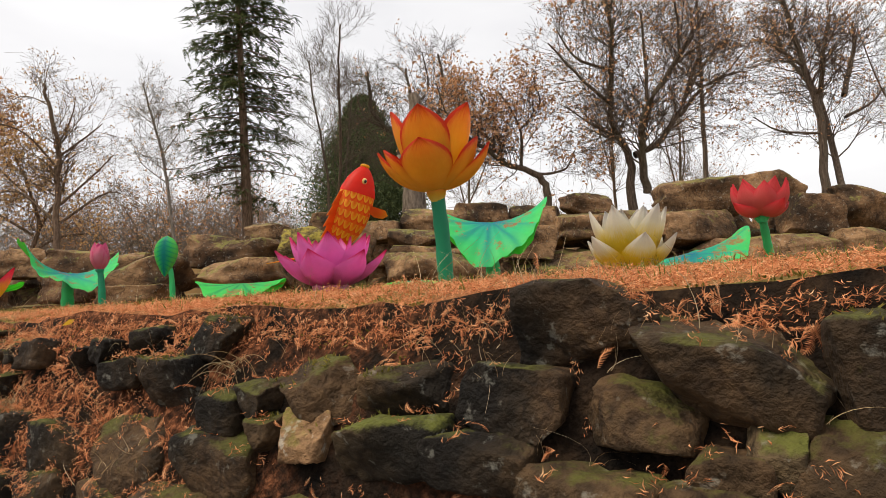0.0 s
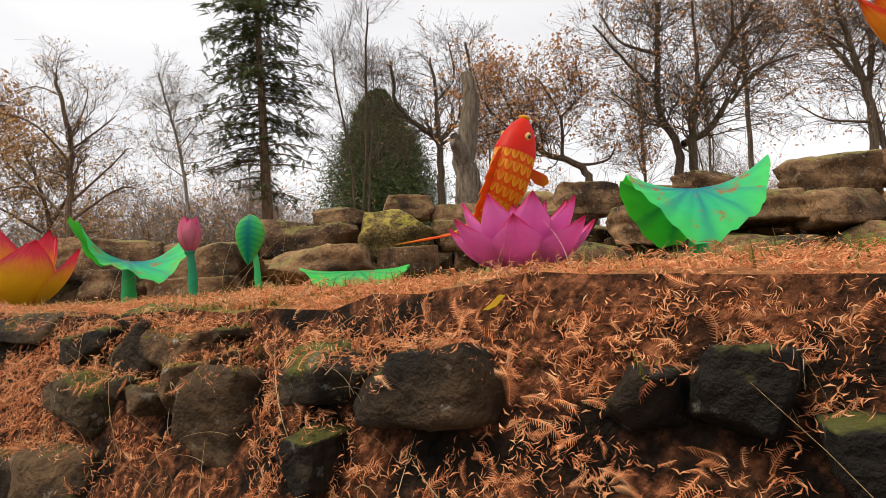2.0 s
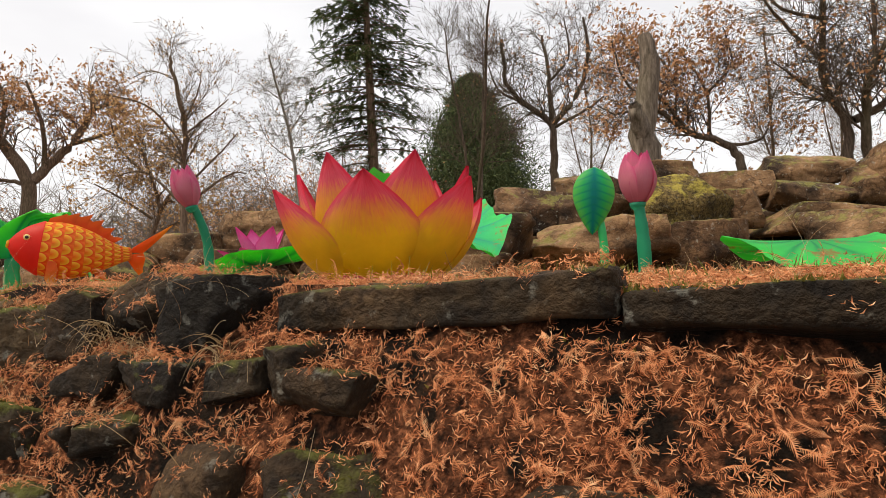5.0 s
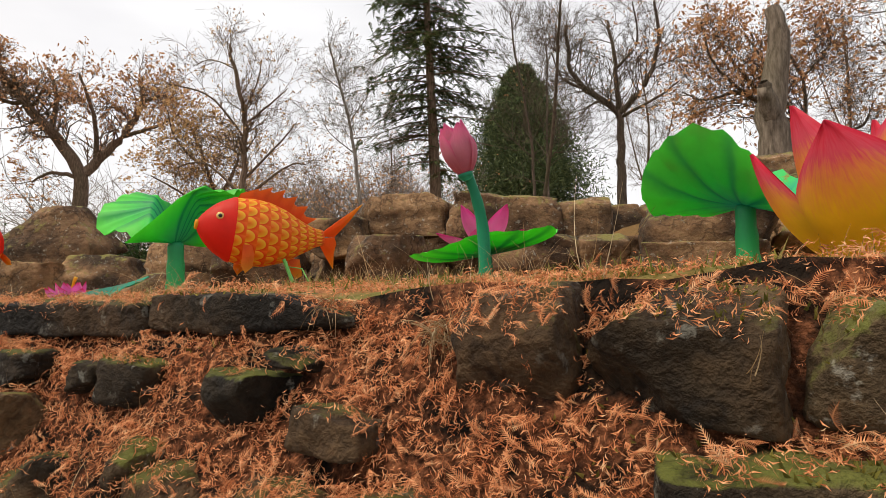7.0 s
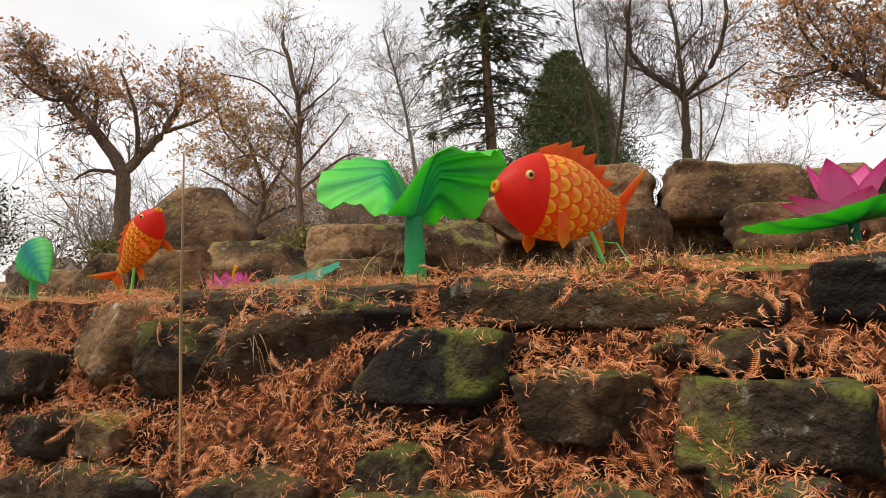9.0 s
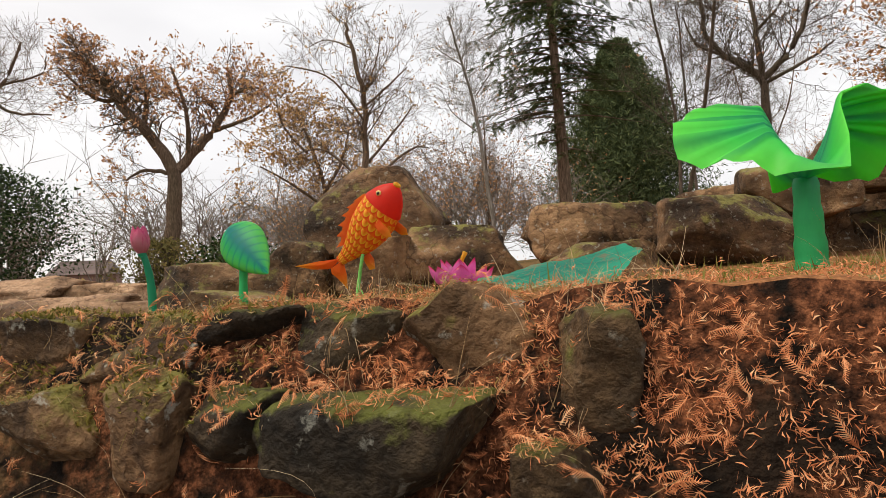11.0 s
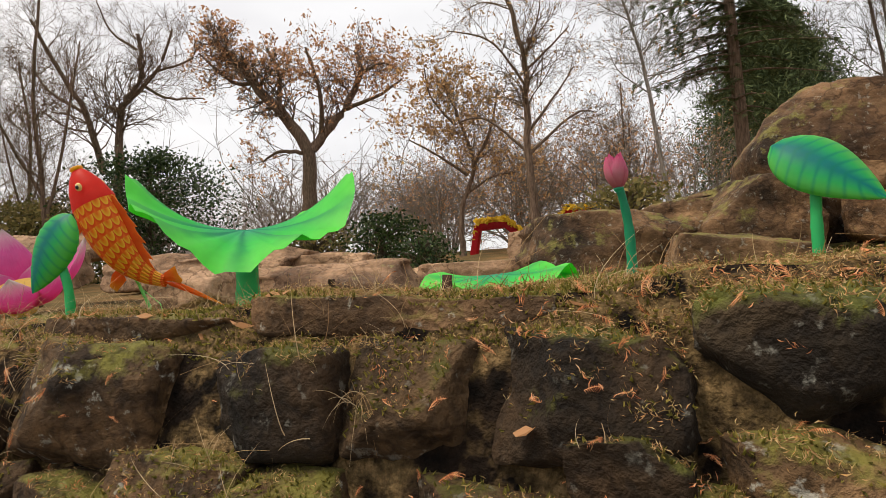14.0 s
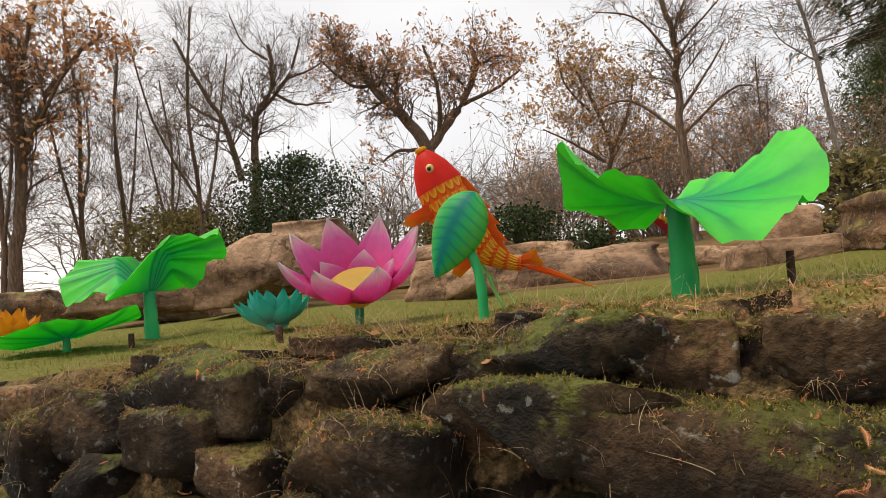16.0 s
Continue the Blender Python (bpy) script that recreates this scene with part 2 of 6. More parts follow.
def silk(name, *stops, stain=None, thin=0.55, along=1, folds=0.12, rough=0.5, edge=0.0):
    """Painted lantern cloth: the colour runs along the piece, with soft brush marks and dirt."""
    k = Mat(name, rough, 0.3)
    uv = k.coord("UV")
    u = k.sep(uv)
    brush = k.noise(5, 4, k.coord("UV", (9, 1.5, 1)))
    pos = k.math("ADD", u[along], k.math("MULTIPLY", k.math("SUBTRACT", brush, 0.5), 0.3))
    if edge:
        rim = k.math("POWER", k.math("ABSOLUTE", k.math("SUBTRACT", k.math("MULTIPLY", u[0], 2.0), 1.0)), 7.0)
        pos = k.math("ADD", pos, k.math("MULTIPLY", rim, edge))
    c = k.ramp(pos, *stops)
    weave = k.noise(9, 5, k.geo("Position"), 0.6)
    c = k.mix(folds * 2, c, k.ramp(weave, (0.3, (0.5, 0.5, 0.5)), (0.7, (1, 1, 1))), "MULTIPLY")
    if stain:
        s = k.ramp(k.noise(4.5, 6, k.geo("Position"), 0.7), (0.56, (0, 0, 0)), (0.66, (1, 1, 1)))
        c = k.mix(k.math("MULTIPLY", s, 0.75), c, stain)
    k.color(c)
    k.bump(k.noise(30, 3, k.geo("Position")), 0.15, 0.004)
    k.thin(thin)
    return k.m


def leaf_silk(name, centre, body, rim, vein, stain=None, ribs=11):
    """Green leaf cloth with dark veins that run out from the middle."""
    k = Mat(name, 0.5, 0.3)
    u = k.sep(k.coord("UV"))
    wob = k.noise(4, 4, k.geo("Position"))
    r = k.math("ADD", u[0], k.math("MULTIPLY", k.math("SUBTRACT", wob, 0.5), 0.35))
    c = k.ramp(r, (0.05, centre), (0.5, body), (0.95, rim))
    ang = k.math("ADD", k.math("MULTIPLY", u[1], 6.2832 * ribs), k.math("MULTIPLY", wob, 2.5))
    v = k.math("POWER", k.math("ADD", k.math("MULTIPLY", k.math("SINE", ang), 0.5), 0.5), 5.0)
    v = k.math("MULTIPLY", v, k.math("SUBTRACT", 1.0, k.math("MULTIPLY", u[0], 0.65)))
    c = k.mix(k.math("MULTIPLY", v, 0.9), c, vein)
    c = k.mix(0.22, c, k.ramp(k.noise(9, 5, k.geo("Position")), (0.3, (0.55, 0.55, 0.55)), (0.7, (1, 1, 1))), "MULTIPLY")
    if stain:
        s = k.ramp(k.noise(5, 6, k.geo("Position"), 0.7), (0.55, (0, 0, 0)), (0.62, (1, 1, 1)))
        c = k.mix(k.math("MULTIPLY", s, 0.8), c, stain)
    k.color(c)
    k.bump(k.noise(30, 3, k.geo("Position")), 0.15, 0.004)
    k.thin(0.5)
    return k.m


M_LEAF = leaf_silk("bright_green_leaf_cloth", (0.03, 0.42, 0.24), (0.06, 0.68, 0.11), (0.15, 0.8, 0.1), (0.0, 0.24, 0.14))
M_LEAF_BLUE = leaf_silk("blue_green_leaf_cloth", (0.01, 0.22, 0.38), (0.04, 0.6, 0.3), (0.08, 0.72, 0.2), (0.02, 0.3, 0.36), stain=(0.45, 0.16, 0.05))
M_LEAF_RUST = leaf_silk("needle_strewn_leaf_cloth", (0.05, 0.45, 0.12), (0.06, 0.62, 0.14), (0.07, 0.7, 0.12), (0.01, 0.25, 0.12), stain=(0.4, 0.15, 0.06))
M_LEAF_TEAL = leaf_silk("teal_leaf_cloth", (0.02, 0.27, 0.19), (0.015, 0.3, 0.2), (0.03, 0.4, 0.25), (0.01, 0.18, 0.14), stain=(0.22, 0.2, 0.12))
M_POD = leaf_silk("striped_leaf_bud_cloth", (0.0, 0.24, 0.24), (0.03, 0.5, 0.14), (0.15, 0.62, 0.12), (0.0, 0.25, 0.2), ribs=1)
M_STEM = silk("green_stem_cloth", (0.0, (0.02, 0.4, 0.13)), (0.5, (0.04, 0.5, 0.15)), (1.0, (0.03, 0.34, 0.16)), thin=0.15)
M_STEM_DARK = silk("dark_green_stem_cloth", (0.0, (0.01, 0.27, 0.12)), (1.0, (0.01, 0.2, 0.11)), thin=0.1)
M_PINK = silk("magenta_petal_cloth", (0.0, (0.5, 0.09, 0.32)), (0.45, (0.84, 0.25, 0.62)), (0.85, (0.82, 0.24, 0.6)), (1.0, (0.74, 0.04, 0.2)), edge=0.2)
M_ORANGE = silk("orange_petal_cloth", (0.0, (0.84, 0.64, 0.1)), (0.5, (0.86, 0.54, 0.05)), (0.84, (0.84, 0.36, 0.03)), (1.0, (0.7, 0.06, 0.015)), edge=0.5)
M_WHITE = silk("white_and_yellow_petal_cloth", (0.15, (0.74, 0.55, 0.02)), (0.5, (0.78, 0.62, 0.06)), (0.72, (0.78, 0.75, 0.62)), (1.0, (0.76, 0.73, 0.7)))
M_RED = silk("coral_red_petal_cloth", (0.0, (0.72, 0.2, 0.18)), (0.6, (0.78, 0.17, 0.16)), (1.0, (0.72, 0.05, 0.07)), edge=0.35)
M_FLAME = silk("yellow_to_red_petal_cloth", (0.0, (0.84, 0.68, 0.02)), (0.45, (0.9, 0.7, 0.04)), (0.64, (0.86, 0.46, 0.1)), (0.8, (0.76, 0.13, 0.2)), (1.0, (0.74, 0.03, 0.08)), edge=0.22)
M_ROSE = silk("pale_rose_bud_cloth", (0.0, (0.7, 0.2, 0.3)), (0.5, (0.78, 0.3, 0.4)), (1.0, (0.72, 0.1, 0.28)), edge=0.35)
M_FUCHSIA = silk("fuchsia_to_white_petal_cloth", (0.0, (0.8, 0.05, 0.12)), (0.35, (0.8, 0.07, 0.34)), (0.7, (0.78, 0.2, 0.52)), (0.86, (0.8, 0.5, 0.64)), (1.0, (0.84, 0.8, 0.8)), edge=0.12)
M_LILAC = silk("pink_petal_cloth_with_white_base", (0.0, (0.8, 0.5, 0.62)), (0.4, (0.8, 0.32, 0.55)), (0.8, (0.76, 0.14, 0.44)), (1.0, (0.74, 0.06, 0.32)), edge=0.35)
M_TEALP = silk("teal_petal_cloth", (0.0, (0.4, 0.6, 0.56)), (0.5, (0.14, 0.58, 0.5)), (1.0, (0.03, 0.52, 0.4)))
M_DISC = silk("yellow_seed_disc_cloth", (0.0, (0.76, 0.55, 0.12)), (1.0, (0.76, 0.5, 0.1)))
M_HEAD = silk("red_fish_head_cloth", (0.0, (0.75, 0.035, 0.02)), (1.0, (0.78, 0.05, 0.02)))
M_FIN = silk("orange_fin_cloth", (0.0, (0.78, 0.1, 0.01)), (0.5, (0.8, 0.18, 0.015)), (1.0, (0.78, 0.4, 0.03)))
M_GOLD = silk("yellow_trim_cloth", (0.0, (0.78, 0.5, 0.03)), (1.0, (0.78, 0.42, 0.03)))
M_REDPAINT = silk("red_frame_cloth", (0.0, (0.6, 0.02, 0.03)), (1.0, (0.7, 0.03, 0.04)))

k = Mat("fish_scale_cloth", 0.5, 0.3)
u = k.sep(k.coord("UV"))
row = k.math("MULTIPLY", u[0], 12.0)
odd = k.math("MULTIPLY", k.math("MODULO", k.math("FLOOR", row), 2.0), 0.5)
fu = k.math("FRACT", row)
fv = k.math("SUBTRACT", k.math("FRACT", k.math("ADD", k.math("MULTIPLY", u[1], 16.0), odd)), 0.5)
dist = k.math("SQRT", k.math("ADD", k.math("POWER", k.math("SUBTRACT", fu, 0.05), 2.0), k.math("MULTIPLY", k.math("POWER", fv, 2.0), 2.4)))
sc = k.ramp(dist, (0.15, (0.8, 0.2, 0.01)), (0.45, (0.82, 0.4, 0.02)), (0.68, (0.84, 0.58, 0.04)), (0.74, (0.74, 0.07, 0.008)), (1.0, (0.8, 0.16, 0.01)))
belly = k.ramp(k.noise(3, 3, k.geo("Position")), (0.5, (0, 0, 0)), (0.8, (0.5, 0.5, 0.5)))
k.color(k.mix(belly, sc, (0.78, 0.16, 0.012)))
k.bump(dist, 0.6, 0.02)
k.thin(0.3)
M_SCALE = k.m

M_BLACK = Mat("black_eye_paint", 0.35, 0.4).color((0.012, 0.012, 0.014)).m
M_EYE = Mat("pale_eye_paint", 0.4, 0.4).color((0.68, 0.48, 0.16)).m
k = Mat("green_steel_pole", 0.45, 0.4)
k.color(k.ramp(k.noise(20, 3), (0.3, (0.1, 0.42, 0.08)), (0.7, (0.2, 0.55, 0.12))))
M_POLE = k.m
k = Mat("dark_wood_post", 0.85, 0.2)
k.color(k.ramp(k.noise(30, 4, k.coord("Object", (1, 1, 0.2))), (0.3, (0.025, 0.013, 0.01)), (0.7, (0.09, 0.045, 0.03))))
M_POST = k.m
k = Mat("slate_roof", 0.8, 0.2)
k.color(k.ramp(k.noise(3, 3), (0.3, (0.09, 0.07, 0.065)), (0.7, (0.16, 0.12, 0.11))))
M_ROOF = k.m
k = Mat("red_brick_far", 0.9, 0.2)
k.color(k.ramp(k.noise(2, 3), (0.3, (0.2, 0.12, 0.1)), (0.7, (0.3, 0.19, 0.16))))
M_BRICK = k.m


# ---- helpers ----
def mesh(name, V, F, uv=None, smooth=True):
    """A mesh from arrays: points, equal-sided faces, and one uv pair a point."""
    V, F = np.asarray(V, np.float32), np.asarray(F, np.int32)
    me = bpy.data.meshes.new(name)
    me.vertices.add(len(V))
    me.vertices.foreach_set("co", V.ravel())
    me.loops.add(F.size)
    me.loops.foreach_set("vertex_index", F.ravel())
    me.polygons.add(len(F))
    me.polygons.foreach_set("loop_start", np.arange(0, F.size, F.shape[1], dtype=np.int32))
    me.update(calc_edges=True)
    if uv is not None:
        layer = me.uv_layers.new(name="UVMap")
        layer.data.foreach_set("uv", np.asarray(uv, np.float32)[F.ravel()].ravel())
    me.polygons.foreach_set("use_smooth", np.full(len(F), smooth))
    return me


def part(name, me, mat, parent=None, label="", m=None):
    """One mesh object under a thing or a part."""
    if mat and not me.materials:
        me.materials.append(mat)
    ob = new(name, me)
    if parent:
        ob.parent = parent
    if m is not None:
        ob.matrix_basis = m
    return tagged(ob, label) if label else ob


def thing(name, m, label, category, group=""):
    return_ob = new(name)
    return_ob.matrix_basis = m
    return_ob.empty_display_size = 0.1
    return tagged(return_ob, label, category, group)


def grid_faces(nu, nv, off=0, wrap=False, flip=False):
    q = []
    for i in range(nu - 1):
        for j in range(nv if wrap else nv - 1):
            a, b = off + i * nv + j, off + i * nv + (j + 1) % nv
            c, e = a + nv, b + nv
            q.append((a, b, e, c) if not flip else (a, c, e, b))
    return q


def axes(x, z, at):
    """A pose with its x axis along x and its z axis as near to z as may be."""
    x = Vector(x).normalized()
    y = Vector(z).cross(x).normalized()
    z = x.cross(y)
    m = Matrix((x, y, z)).transposed().to_4x4()
    m.translation = at
    return m


def tube(points, radii, sides=8, uv_scale=1.0, ends=True):
    """Points, faces and uv of a tapered round tube along a line."""
    P = np.array(points, float)
    n = len(P)
    T = np.gradient(P, axis=0)
    T /= np.linalg.norm(T, axis=1)[:, None] + 1e-9
    ref = np.where(np.abs(T[:, 2:3]) > 0.85, np.array([[1.0, 0, 0]]), np.array([[0, 0, 1.0]]))
    A = np.cross(T, ref)
    A /= np.linalg.norm(A, axis=1)[:, None] + 1e-9
    B = np.cross(T, A)
    th = np.arange(sides) * 2 * np.pi / sides
    R = np.asarray(radii, float)[:, None, None]
    V = P[:, None] + R * (np.cos(th)[None, :, None] * A[:, None] + np.sin(th)[None, :, None] * B[:, None])
    uv = np.stack(np.meshgrid(np.arange(sides) / sides, np.linspace(0, uv_scale, n)), -1).reshape(-1, 2)
    V = V.reshape(-1, 3)
    F = grid_faces(n, sides, wrap=True)
    if ends:
        V = np.vstack([V, P[:1], P[-1:]])
        uv = np.vstack([uv, [[0.5, 0]], [[0.5, uv_scale]]])
        for k in range(sides):
            q = (k + 1) % sides
            F.append((k, n * sides, n * sides, q))
            F.append(((n - 1) * sides + k, (n - 1) * sides + q, n * sides + 1, n * sides + 1))
    return V, F, uv


def solid_tube(name, points, radii, sides=10):
    V, F, uv = tube(points, radii, sides, ends=False)
    n = len(points)
    bm = bmesh.new()
    vs = [bm.verts.new(v) for v in V]
    layer = bm.loops.layers.uv.new("UVMap")
    for f in F:
        face = bm.faces.new([vs[i] for i in f])
        face.smooth = True
        for lp, i in zip(face.loops, f):
            lp[layer].uv = uv[i]
    for ring in (vs[:sides], vs[(n - 1) * sides:]):
        bm.faces.new(ring)
    me = bpy.data.meshes.new(name)
    bm.to_mesh(me)
    bm.free()
    return me


def smooth_line(pts, n):
    """n points on a soft curve through the given ones."""
    pts = np.array(pts, float)
    s = np.linspace(0, len(pts) - 1, n)
    out = []
    for v in s:
        i = min(int(v), len(pts) - 2)
        f = v - i
        p0, p1, p2, p3 = pts[max(i - 1, 0)], pts[i], pts[i + 1], pts[min(i + 2, len(pts) - 1)]
        out.append(0.5 * (2 * p1 + (p2 - p0) * f + (2 * p0 - 5 * p1 + 4 * p2 - p3) * f * f + (3 * p1 - p0 - 3 * p2 + p3) * f ** 3))
    return np.array(out)


# ---- ground ----
LIP_X = np.array([-4, -1.5, -0.21, 0.44, 1.3, 2.03, 3.2, 4.8, 5.2, 6.5, 7.7, 9.5, 11.4, 13, 15, 18, 24])
LIP_Y = [-1.2, 0.4, 1.34, 1.8, 2.3, 2.92, 3.75, 4.42, 4.52, 5.05, 5.39, 5.8, 6.05, 6.25, 6.38, 6.4, 6.4]
LIP_Z = [1.46, 1.46, 1.45, 1.44, 1.43, 1.42, 1.43, 1.49, 1.48, 1.45, 1.44, 1.42, 1.36, 1.29, 1.23, 1.04, 0.95]
TER_X = [-3, 0, 3, 6, 8, 11, 13, 15, 17.5, 20, 24]
TER_Z = [1.56, 1.5, 1.46, 1.5, 1.44, 1.32, 1.2, 1.1, 1.0, 1.0, 0.98]


# the bank's face: how far it stands before the edge, and how far below it
BANK_D = [-0.6, -0.55, -0.42, -0.27, -0.17, -0.09, -0.03, 0]
BANK_Z = [-1.47, -1.45, -0.85, -0.4, -0.24, -0.12, -0.05, 0]
WALL_D = [-0.6, -0.5, -0.34, -0.19, -0.13, -0.1, -0.03, 0]
WALL_Z = [-1.47, -1.45, -0.85, -0.4, -0.22, -0.12, -0.03, 0]


def lip_y(x):
    return np.interp(-x, LIP_X, LIP_Y)


def lip_z(x):
    return np.interp(-x, LIP_X, LIP_Z)


def ground_z(x, y):
    """Height of the ground: path, bank, terrace and the park behind it."""
    d = y - lip_y(x)
    if d < 0:
        bank, wall = np.interp(d - 0.015, BANK_D, BANK_Z), np.interp(d, WALL_D, WALL_Z)
        return max(0.0, lip_z(x) + bank + (wall - bank) * np.interp(x, [-10, -9], [1, 0]))
    t = np.interp(-x, TER_X, TER_Z)
    z = lip_z(x) + (t - lip_z(x)) * min(1.0, d / 1.5)
    high = np.interp(y, [10.0, 11.2, 24, 45, 90], [0, 0.75, 2.2, 3.0, 3.8])
    low = np.interp(y, [9.5, 14, 28, 45, 90], [0, 0.1, 0.7, 1.5, 2.4])
    right = np.interp(x, [-10.5, -7, -4], [0, 0.25, 1])
    return z + high * right + low * (1 - right)


xs = np.concatenate([[-700, -250, -110, -60, -40, -30], np.arange(-25, 4.6, 0.08), [5, 6, 8, 12, 20, 35, 60, 120, 300, 700]])
ds = np.concatenate([[-700, -200, -60, -20, -8, -3, -1.2, -0.7], np.arange(-0.6, 0.02, 0.03), [0.03, 0.06, 0.1, 0.2, 0.35, 0.5, 0.75, 1, 1.3, 1.6, 2, 2.5, 3, 3.5, 4, 4.6, 5.3, 6, 7, 8, 10, 12, 15, 19, 24, 30, 40, 55, 80, 140, 300, 800]])
V, slot = [], []
for x in xs:
    for e in ds:
        y = float(lip_y(x)) + e
        z = float(ground_z(x, y))
        if -0.6 < e < 4 and -25 < x < 5:
            z += 0.025 * noise.noise((x * 3, y * 3, 0)) + 0.022 * noise.noise((x * 9, y * 9, 5)) + 0.01 * noise.noise((x * 24, y * 24, 8))
        elif e >= 4:
            z += 0.15 * noise.noise((x * 0.3, y * 0.3, 2))
        V.append((x, y, z))
F = np.array(grid_faces(len(xs), len(ds), flip=True))
me = mesh("ground", V, F)
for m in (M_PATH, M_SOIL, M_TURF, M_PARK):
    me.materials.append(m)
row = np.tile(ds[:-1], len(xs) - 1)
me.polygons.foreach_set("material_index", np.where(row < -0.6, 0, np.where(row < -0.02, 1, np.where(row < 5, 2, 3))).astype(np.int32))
ground = tagged(new("ground", me), "sloping park ground with a gravel path, bank and turf terrace", "ground", kind="structure")
GROUND_V, GROUND_F = V, F


# ---- stones ----
def ico(sub):
    bm = bmesh.new()
    bmesh.ops.create_icosphere(bm, subdivisions=sub, radius=1)
    bm.verts.ensure_lookup_table()
    D = np.array([v.co[:] for v in bm.verts])
    T = np.array([[v.index for v in f.verts] for f in bm.faces])
    bm.free()
    return D, T


def cube_ball(cells):
    """Directions and faces of a cube grid, so that a block cut from it keeps its corners."""
    bm = bmesh.new()
    bmesh.ops.create_cube(bm, size=2)
    bmesh.ops.subdivide_edges(bm, edges=bm.edges[:], cuts=cells - 1, use_grid_fill=True)
    bm.verts.ensure_lookup_table()
    D = np.array([v.co[:] for v in bm.verts])
    D = D * (1 + 0.12 * (1 - D * D))
    D /= np.linalg.norm(D, axis=1)[:, None]
    T = np.array([[v.index for v in f.verts] for f in bm.faces])
    bm.free()
    return D, T


BLOCK, ROUGH_BLOCK = cube_ball(14), cube_ball(9)


def rock_mesh(name, size, seed, sphere, power=4.2, rough=0.13, cuts=9, bite=(0.58, 0.95), beds=0.0):
    """A worn block: a squared-off ball, cut by a few flat breaks, with lumps and pits."""
    rnd = np.random.RandomState(seed)
    D, T = sphere
    P = D / (np.abs(D) ** power).sum(1)[:, None] ** (1 / power)
    for _ in range(cuts):
        n = rnd.normal(size=3)
        n /= np.linalg.norm(n)
        over = np.maximum(0, P @ n - rnd.uniform(*bite))
        P = P - over[:, None] * n * 0.97
    o = rnd.uniform(0, 50, 3)
    s = np.array(size) / 2
    k = float(s.mean())
    out = np.empty_like(P)
    for i, p in enumerate(P):
        q = Vector(p * s / k + o)
        e = rough * (noise.noise(q * 1.3) + 0.55 * noise.noise(q * 3.1) + 0.4 * noise.noise(q * 6.7) + 0.3 * noise.noise(q * 15.0))
        out[i] = p * s + D[i] * e * k
        if beds:
            seam = noise.noise((o[0], 0.4 * p[0] * s[0], p[2] * s[2] * 7 + o[2]))
            out[i, :2] *= 1 - beds * max(0.0, min(1.0, 0.5 + 4 * seam))
    return mesh(name, out, T)


seed_count = 100
FRONT_V, FRONT_F, PLACED = [], [], []
bank_wall = tagged(new("bank_wall"), "low dry-stone retaining bank of dark boulders", "stone wall", kind="structure")


def stone(x, z, w, h, mat=None, back=0.0, shape=None):
    """One block of the bank, set into its face at the height z."""
    global seed_count
    seed_count += 1
    rnd = random.Random(seed_count)
    slope = (float(lip_y(x + 0.2)) - float(lip_y(x - 0.2))) / 0.4
    depth = min(max(w * 0.9, 0.16), 0.34)
    z = min(z, float(lip_z(x)) + 0.02 - h * 0.5)
    lean = 3 if w > 0.2 else 6
    me = rock_mesh("stone", (w * (1.1 if x > -11.5 else 1.17), depth, h * 1.13), seed_count, shape or BLOCK, 9, 0.1, 8, (0.68, 1.1))
    PLACED.append((x, z, w, h))
    y = float(lip_y(x)) + float(np.interp(z - float(lip_z(x)), BANK_Z, BANK_D)) + depth * 0.5 - 0.04 - 0.1 * min(w, 0.5) - float(np.interp(x, [-14, -13], [0.05, 0])) + back
    m = pose(x, y, z, rnd.uniform(-7, 4), rnd.uniform(-lean, lean), math.degrees(math.atan(slope)) + rnd.uniform(-10, 10))
    ob = part("stone", me, mat or (M_STONE_BROWN if x < -9.3 and rnd.random() < 0.5 else M_STONE), bank_wall, m=m)
    base = len(FRONT_V)
    FRONT_V.extend([m @ v.co for v in me.vertices])
    FRONT_F.extend([tuple(base + i for i in p.vertices) for p in me.polygons])
    return ob


def slab(x0, x1, drop, height, rnd_seed):
    """A thin kerb-like slab that edges the terrace between two places on its line."""
    y0, y1 = float(lip_y(x0)), float(lip_y(x1))
    z = (float(lip_z(x0)) + float(lip_z(x1))) / 2 - drop
    length = math.hypot(x1 - x0, y1 - y0)
    me = rock_mesh("stone", (length, 0.2, height), rnd_seed, BLOCK, 14, 0.07, 3, (0.8, 1.2))
    m = pose((x0 + x1) / 2, (y0 + y1) / 2 + 0.04, z, 0, math.degrees(math.atan2(float(lip_z(x0)) - float(lip_z(x1)), length)), math.degrees(math.atan2(y0 - y1, x0 - x1)))
    part("stone", me, M_STONE_BROWN if x1 < -10 else M_STONE, bank_wall, m=m)
    base = len(FRONT_V)
    FRONT_V.extend([m @ v.co for v in me.vertices])
    FRONT_F.extend([tuple(base + i for i in p.vertices) for p in me.polygons])


stone(0.74, 1.31, 0.12, 0.16, M_STONE)
stone(0.67, 1.19, 0.14, 0.11, M_STONE)
stone(0.60, 1.20, 0.08, 0.08, M_STONE_MOSS)
stone(0.60, 1.30, 0.31, 0.18, M_STONE)
stone(0.54, 1.16, 0.11, 0.09, M_STONE)
stone(0.45, 1.23, 0.17, 0.11, M_STONE)
stone(0.40, 1.37, 0.25, 0.17, M_STONE)
stone(0.25, 1.23, 0.20, 0.14, M_STONE)
stone(0.19, 1.14, 0.21, 0.09, M_STONE)
stone(0.04, 1.25, 0.20, 0.10, M_STONE)
stone(0.02, 1.14, 0.24, 0.13, M_STONE_MOSS)
